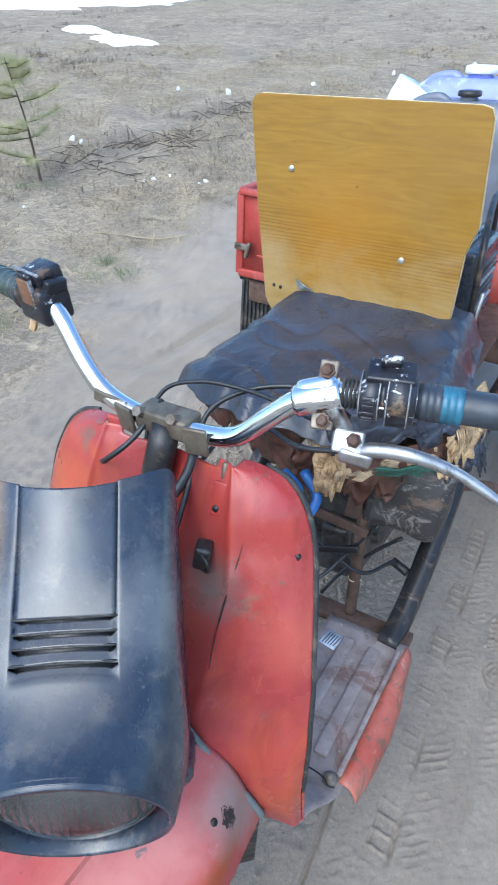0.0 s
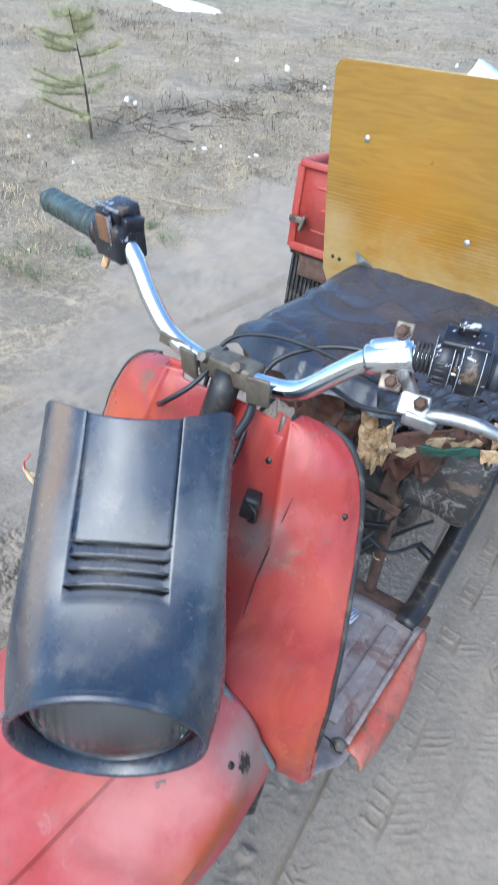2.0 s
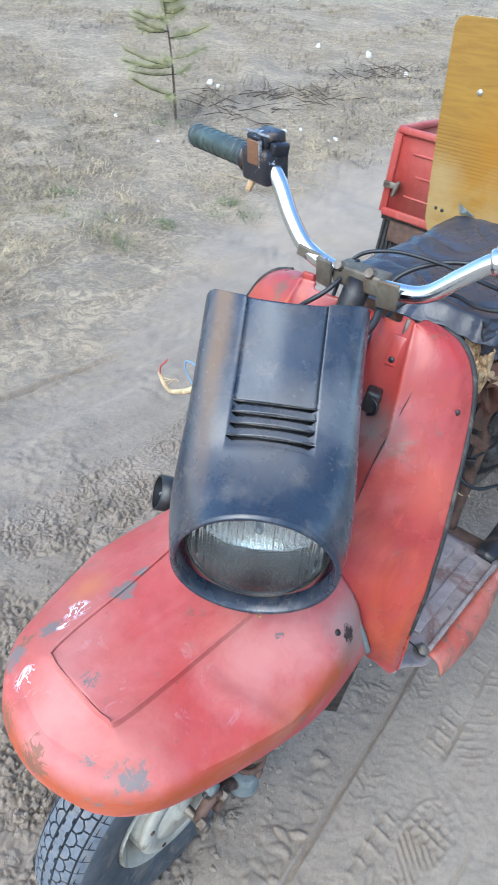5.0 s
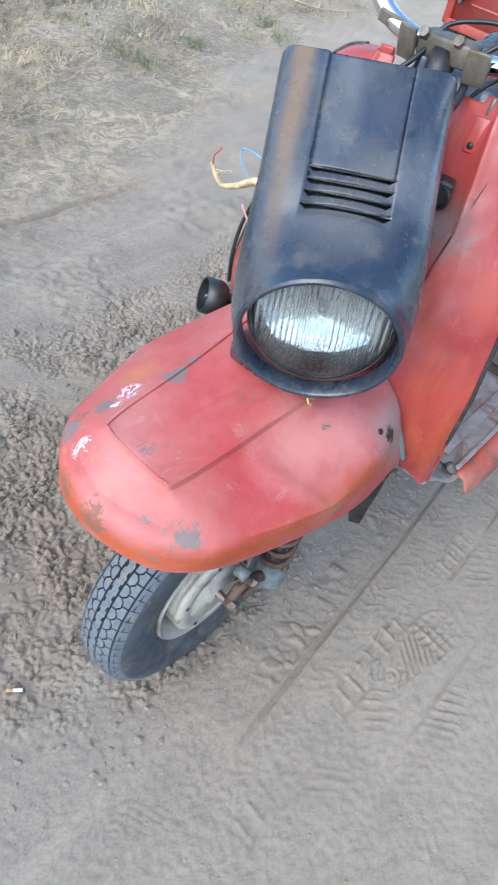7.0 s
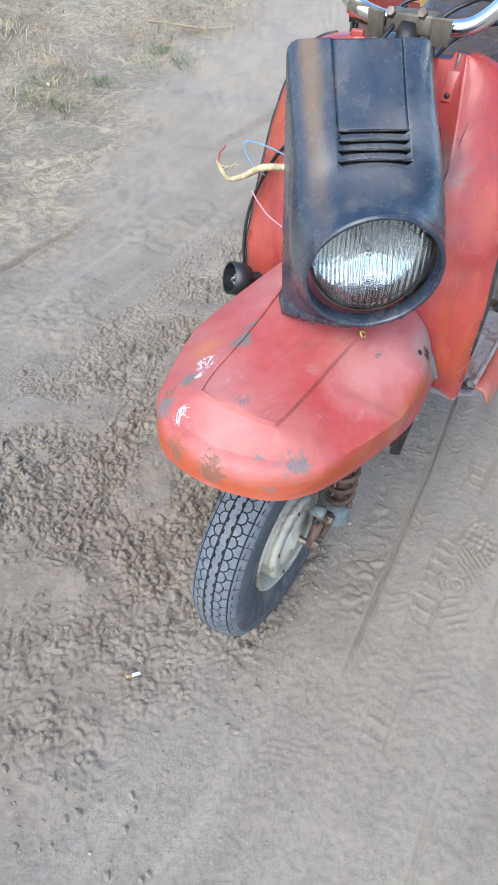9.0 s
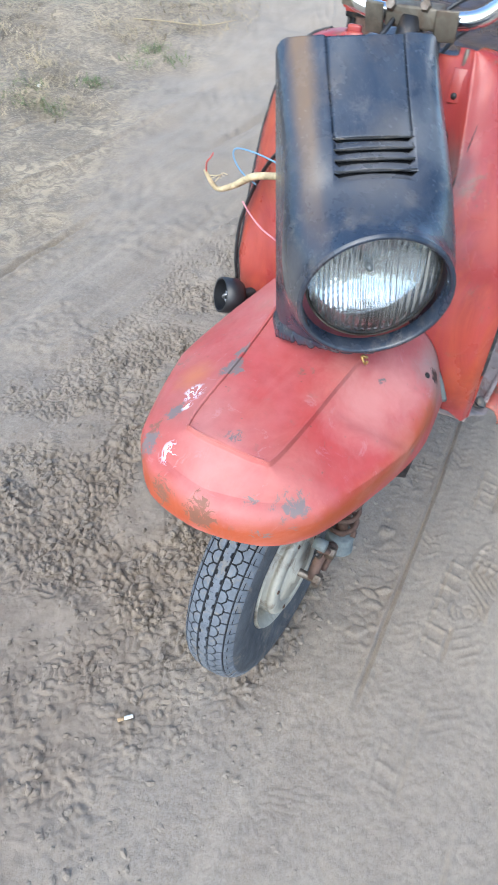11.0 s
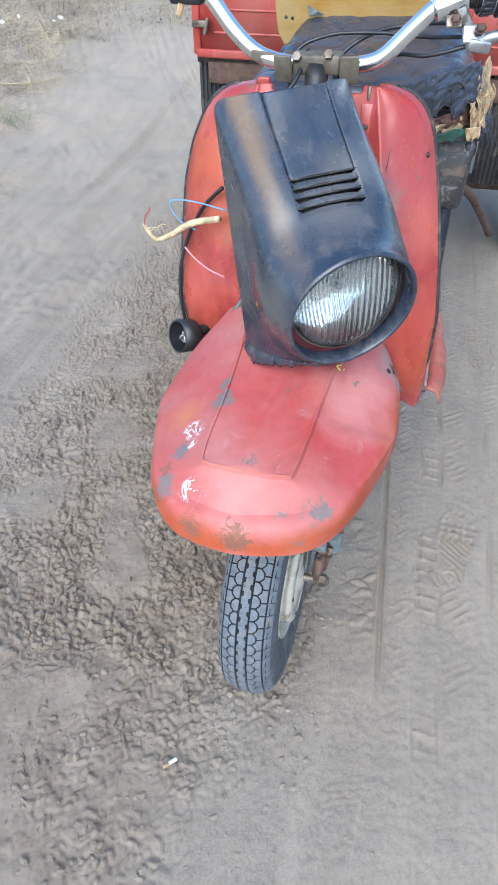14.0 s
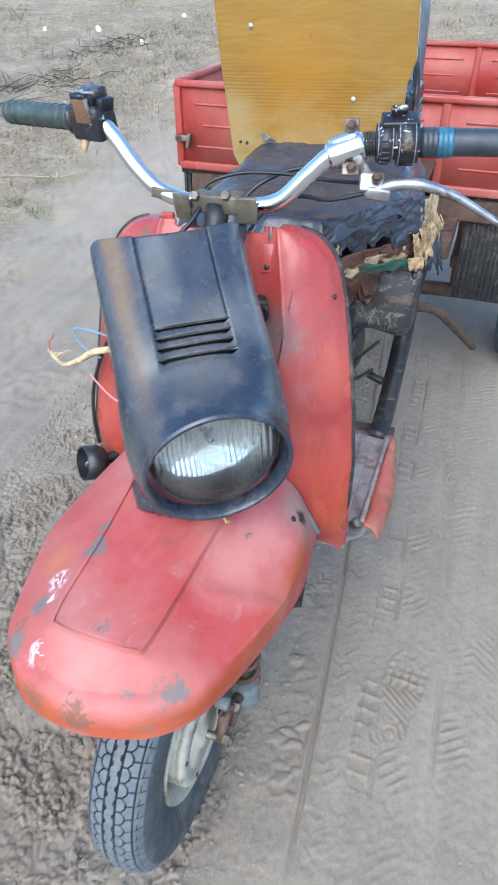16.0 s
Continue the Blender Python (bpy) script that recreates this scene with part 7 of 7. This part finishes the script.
for x, y, n in ((-1.53, 7.71, 10), (-1.87, 7.47, 8), (-1.25, 7.9, 8), (-0.86, 9.2, 14), (-0.4, 9.6, 14), (-1.2, 8.9, 10), (-1.0, 6.9, 5), (-2.05, 6.4, 5), (-3.3, 12.0, 16), (-4.2, 12.6, 14)):
    for _ in range(n):
        weed_pile.append((x + g.gauss(0, 0.22), y + g.gauss(0, 0.22), 10, 0.20, 0.14, 1.15))
blades("dead_brush", weed_pile, GREYWEED, 5, "clumps of dark dead stalks", "weeds")
bm = bmesh.new()
for _ in range(110):
    cx, cy = g.choice(((-1.45, 7.6), (-1.0, 7.9), (-0.7, 8.9), (-1.8, 7.3), (-1.6, 7.0), (-0.5, 9.4), (-1.9, 6.7)))
    x, y = cx + g.gauss(0, 0.22), cy + g.gauss(0, 0.16)
    a, ln = g.uniform(0, 6.28), g.uniform(0.12, 0.5)
    up = g.uniform(0.0, 0.3)
    x2, y2 = x + ln * math.cos(a), y + ln * math.sin(a)
    tube([(x, y, ground_z(x, y) + 0.01), ((x + x2) / 2, (y + y2) / 2, ground_z(x, y) + 0.02 + up * ln * 0.5), (x2, y2, ground_z(x2, y2) + 0.01 + up * ln)], [0.005, 0.003, 0.0012], 5, 2, bm)
tagged(mesh_ob("twigs", bm, BARK), "tangle of dry brown twigs on the field", "twigs", kind="stuff")
bm = tube([(-1.38, 5.22, 0.115), (-1.15, 5.14, 0.12), (-0.85, 5.08, 0.11), (-0.62, 5.16, 0.125)], [0.004, 0.005, 0.004, 0.002], 6, 4)
tagged(mesh_ob("stick", bm, STRAW), "long pale dry stick lying on the field", "stick")


# ---- the young pine ----
def pine(x, y, height):
    base = Vector((x, y, ground_z(x, y)))
    tree = thing("pine_sapling", Matrix.Translation(base), "thin young pine with sparse yellow-green needles", "tree")
    stem = [(0, 0, -0.02), (-0.02, 0.0, height * 0.25), (-0.06, 0.02, height * 0.55), (-0.10, 0.0, height * 0.8), (-0.14, 0.0, height)]
    trunk = part("trunk", tube(stem, [0.014, 0.012, 0.009, 0.006, 0.003], 8, 5), BARK, tree)
    path = spline(stem, 5)
    h = random.Random(3)
    need_v, need_f = [], []
    for level in (0.20, 0.34, 0.40, 0.46, 0.58, 0.66, 0.72, 0.80, 0.88, 0.95):
        at = path[min(len(path) - 1, int(level * len(path)))]
        for _ in range(h.randint(2, 3)):
            a = h.uniform(0, 6.28)
            ln = (0.62 - 0.50 * level) * h.uniform(0.7, 1.15)
            tip = at + Vector((math.cos(a) * ln, math.sin(a) * ln, ln * h.uniform(0.0, 0.35)))
            mid = at.lerp(tip, 0.5) + Vector((0, 0, -0.02))
            part("limb", tube([at, mid, tip], [0.005, 0.004, 0.002], 6, 3), BARK, tree)
            for k in range(360):
                t = 0.10 + 0.90 * k / 360
                q = at.lerp(mid, t * 2) if t < 0.5 else mid.lerp(tip, t * 2 - 1)
                d = ((tip - at).normalized() + Vector((h.gauss(0, 0.8), h.gauss(0, 0.8), h.gauss(0.2, 0.6)))).normalized()
                e = q + d * h.uniform(0.05, 0.12)
                s = d.orthogonal().normalized() * 0.0013
                i = len(need_v)
                need_v += [q - s, q + s, e]
                need_f.append((i, i + 1, i + 2))
    me = bpy.data.meshes.new("crown")
    me.from_pydata([tuple(v) for v in need_v], [], need_f)
    me.materials.append(NEEDLES.m)
    crown = new("crown", me)
    crown.parent = tree
    return tree


pine(-2.15, 6.34, 0.98)


# ---- old snow ----
SNOW = Mat("grainy_old_snow", 0.7).color((0.82, 0.84, 0.87))
SNOW.b.inputs["Subsurface Weight"].default_value = 0.1
SNOW.bump(SNOW.noise(9, 6), 0.4, 0.05)


def snow(label, cx, cy, rx, ry, turn, seed, high):
    bm = bmesh.new()
    n, rings = 48, 8
    rows = []
    for i in range(rings + 1):
        t = i / rings
        row = []
        for k in range(n):
            a = 2 * math.pi * k / n
            edge = 1 + 0.6 * noise.noise(Vector((math.cos(a) * 1.6, math.sin(a) * 1.6, seed))) + 0.4 * noise.noise(Vector((math.cos(a) * 5, math.sin(a) * 5, seed)))
            x0, y0 = rx * t * edge * math.cos(a), ry * t * edge * math.sin(a)
            x, y = cx + x0 * math.cos(turn) - y0 * math.sin(turn), cy + x0 * math.sin(turn) + y0 * math.cos(turn)
            row.append((x, y, ground_z(x, y) + 0.03 + high * (1 - t ** 2.5) * (1 + 0.4 * noise.noise(Vector((x * 2, y * 2, seed)))) - 0.08 * t ** 6))
        rows.append(row)
    grid_faces(bm, rows, closed_v=True)
    bmesh.ops.remove_doubles(bm, verts=bm.verts, dist=1e-4)
    return tagged(mesh_ob("snow_patch", bm, SNOW), label, "snow", "old snow patches on the field")


snow("ragged patch of melting old snow on dry grass", -3.1, 14.2, 0.95, 0.36, -0.75, 1.0, 0.05)
snow("ragged patch of melting old snow on dry grass", -4.15, 15.5, 0.75, 0.30, -0.75, 2.0, 0.05)
snow("long drift of old snow along the fence", -5.6, 20.4, 3.4, 0.8, 0.12, 3.0, 0.10)
snow("deep drift of old snow against the fence", -8.6, 20.2, 3.6, 1.9, 0.1, 4.0, 0.55)
snow("small remnant of old snow by the brush", -1.8, 21.9, 0.55, 0.35, 0.0, 5.0, 0.07)


# ---- the fence ----
FENCE_GREEN = plain("light_green_steel_sheet", (0.035, 0.24, 0.08), 0.45, 0, 0.2, 2, 0.05)
FENCE_TEAL = plain("dark_teal_steel_sheet", (0.012, 0.10, 0.065), 0.5, 0, 0.2, 2, 0.05)
FENCE_GREY = plain("weathered_grey_slate", (0.28, 0.29, 0.33), 0.7, 0, 0.25, 2, 0.1)
fence = thing("sheet_metal_fence", pose(0, 0, 0), "green corrugated steel sheet fence behind the snow", "fence")


def corrugated(x0, x1, y0, y1, height, pitch, mat, label, flat=0.0):
    length = math.hypot(x1 - x0, y1 - y0)
    ux, uy = (x1 - x0) / length, (y1 - y0) / length
    bm = bmesh.new()
    lo, hi = [], []
    n = int(length / pitch) * 4
    for k in range(n + 1):
        s = length * k / n
        d = (0.028, 0.028, 0.0, 0.0)[k % 4] * (1 - flat)
        x, y = x0 + ux * s + uy * d, y0 + uy * s - ux * d
        z = ground_z(x, y)
        lo.append((x, y, z + 0.02))
        hi.append((x, y, z + height))
    grid_faces(bm, [lo, hi])
    solid(part("sheet", bm, mat, fence, label, False), 0.003)


corrugated(-14.0, -8.0, 22.2, 22.2, 1.7, 0.16, FENCE_GREY, "weathered grey corrugated sheet")
corrugated(-8.0, -5.6, 22.3, 22.6, 1.7, 0.20, FENCE_TEAL, "dark teal sheet", 0.7)
corrugated(-5.6, -3.2, 22.6, 23.4, 1.8, 0.16, FENCE_GREEN, "light green corrugated sheet")
corrugated(-3.2, -0.2, 23.4, 24.6, 1.8, 0.16, FENCE_GREEN, "light green corrugated sheet")
for x, y in ((-8.0, 22.3), (-5.6, 22.65), (-3.2, 23.45), (-0.2, 24.65)):
    part("post", block((0.08, 0.08, 1.9), pose(x, y + 0.08, ground_z(x, y) + 0.95), 0.01), GREY_PLASTIC, fence)

heap = []
for _ in range(420):
    a, r = g.uniform(0, 6.28), g.random() ** 0.5
    heap.append((1.2 + 2.4 * r * math.cos(a), 22.6 + 0.8 * r * math.sin(a), 18, 0.85 * (1.25 - r), 0.3, 0.7))
blades("brush_heap", heap, GREYWEED, 9, "dark heap of cut brush at the field edge", "brush")
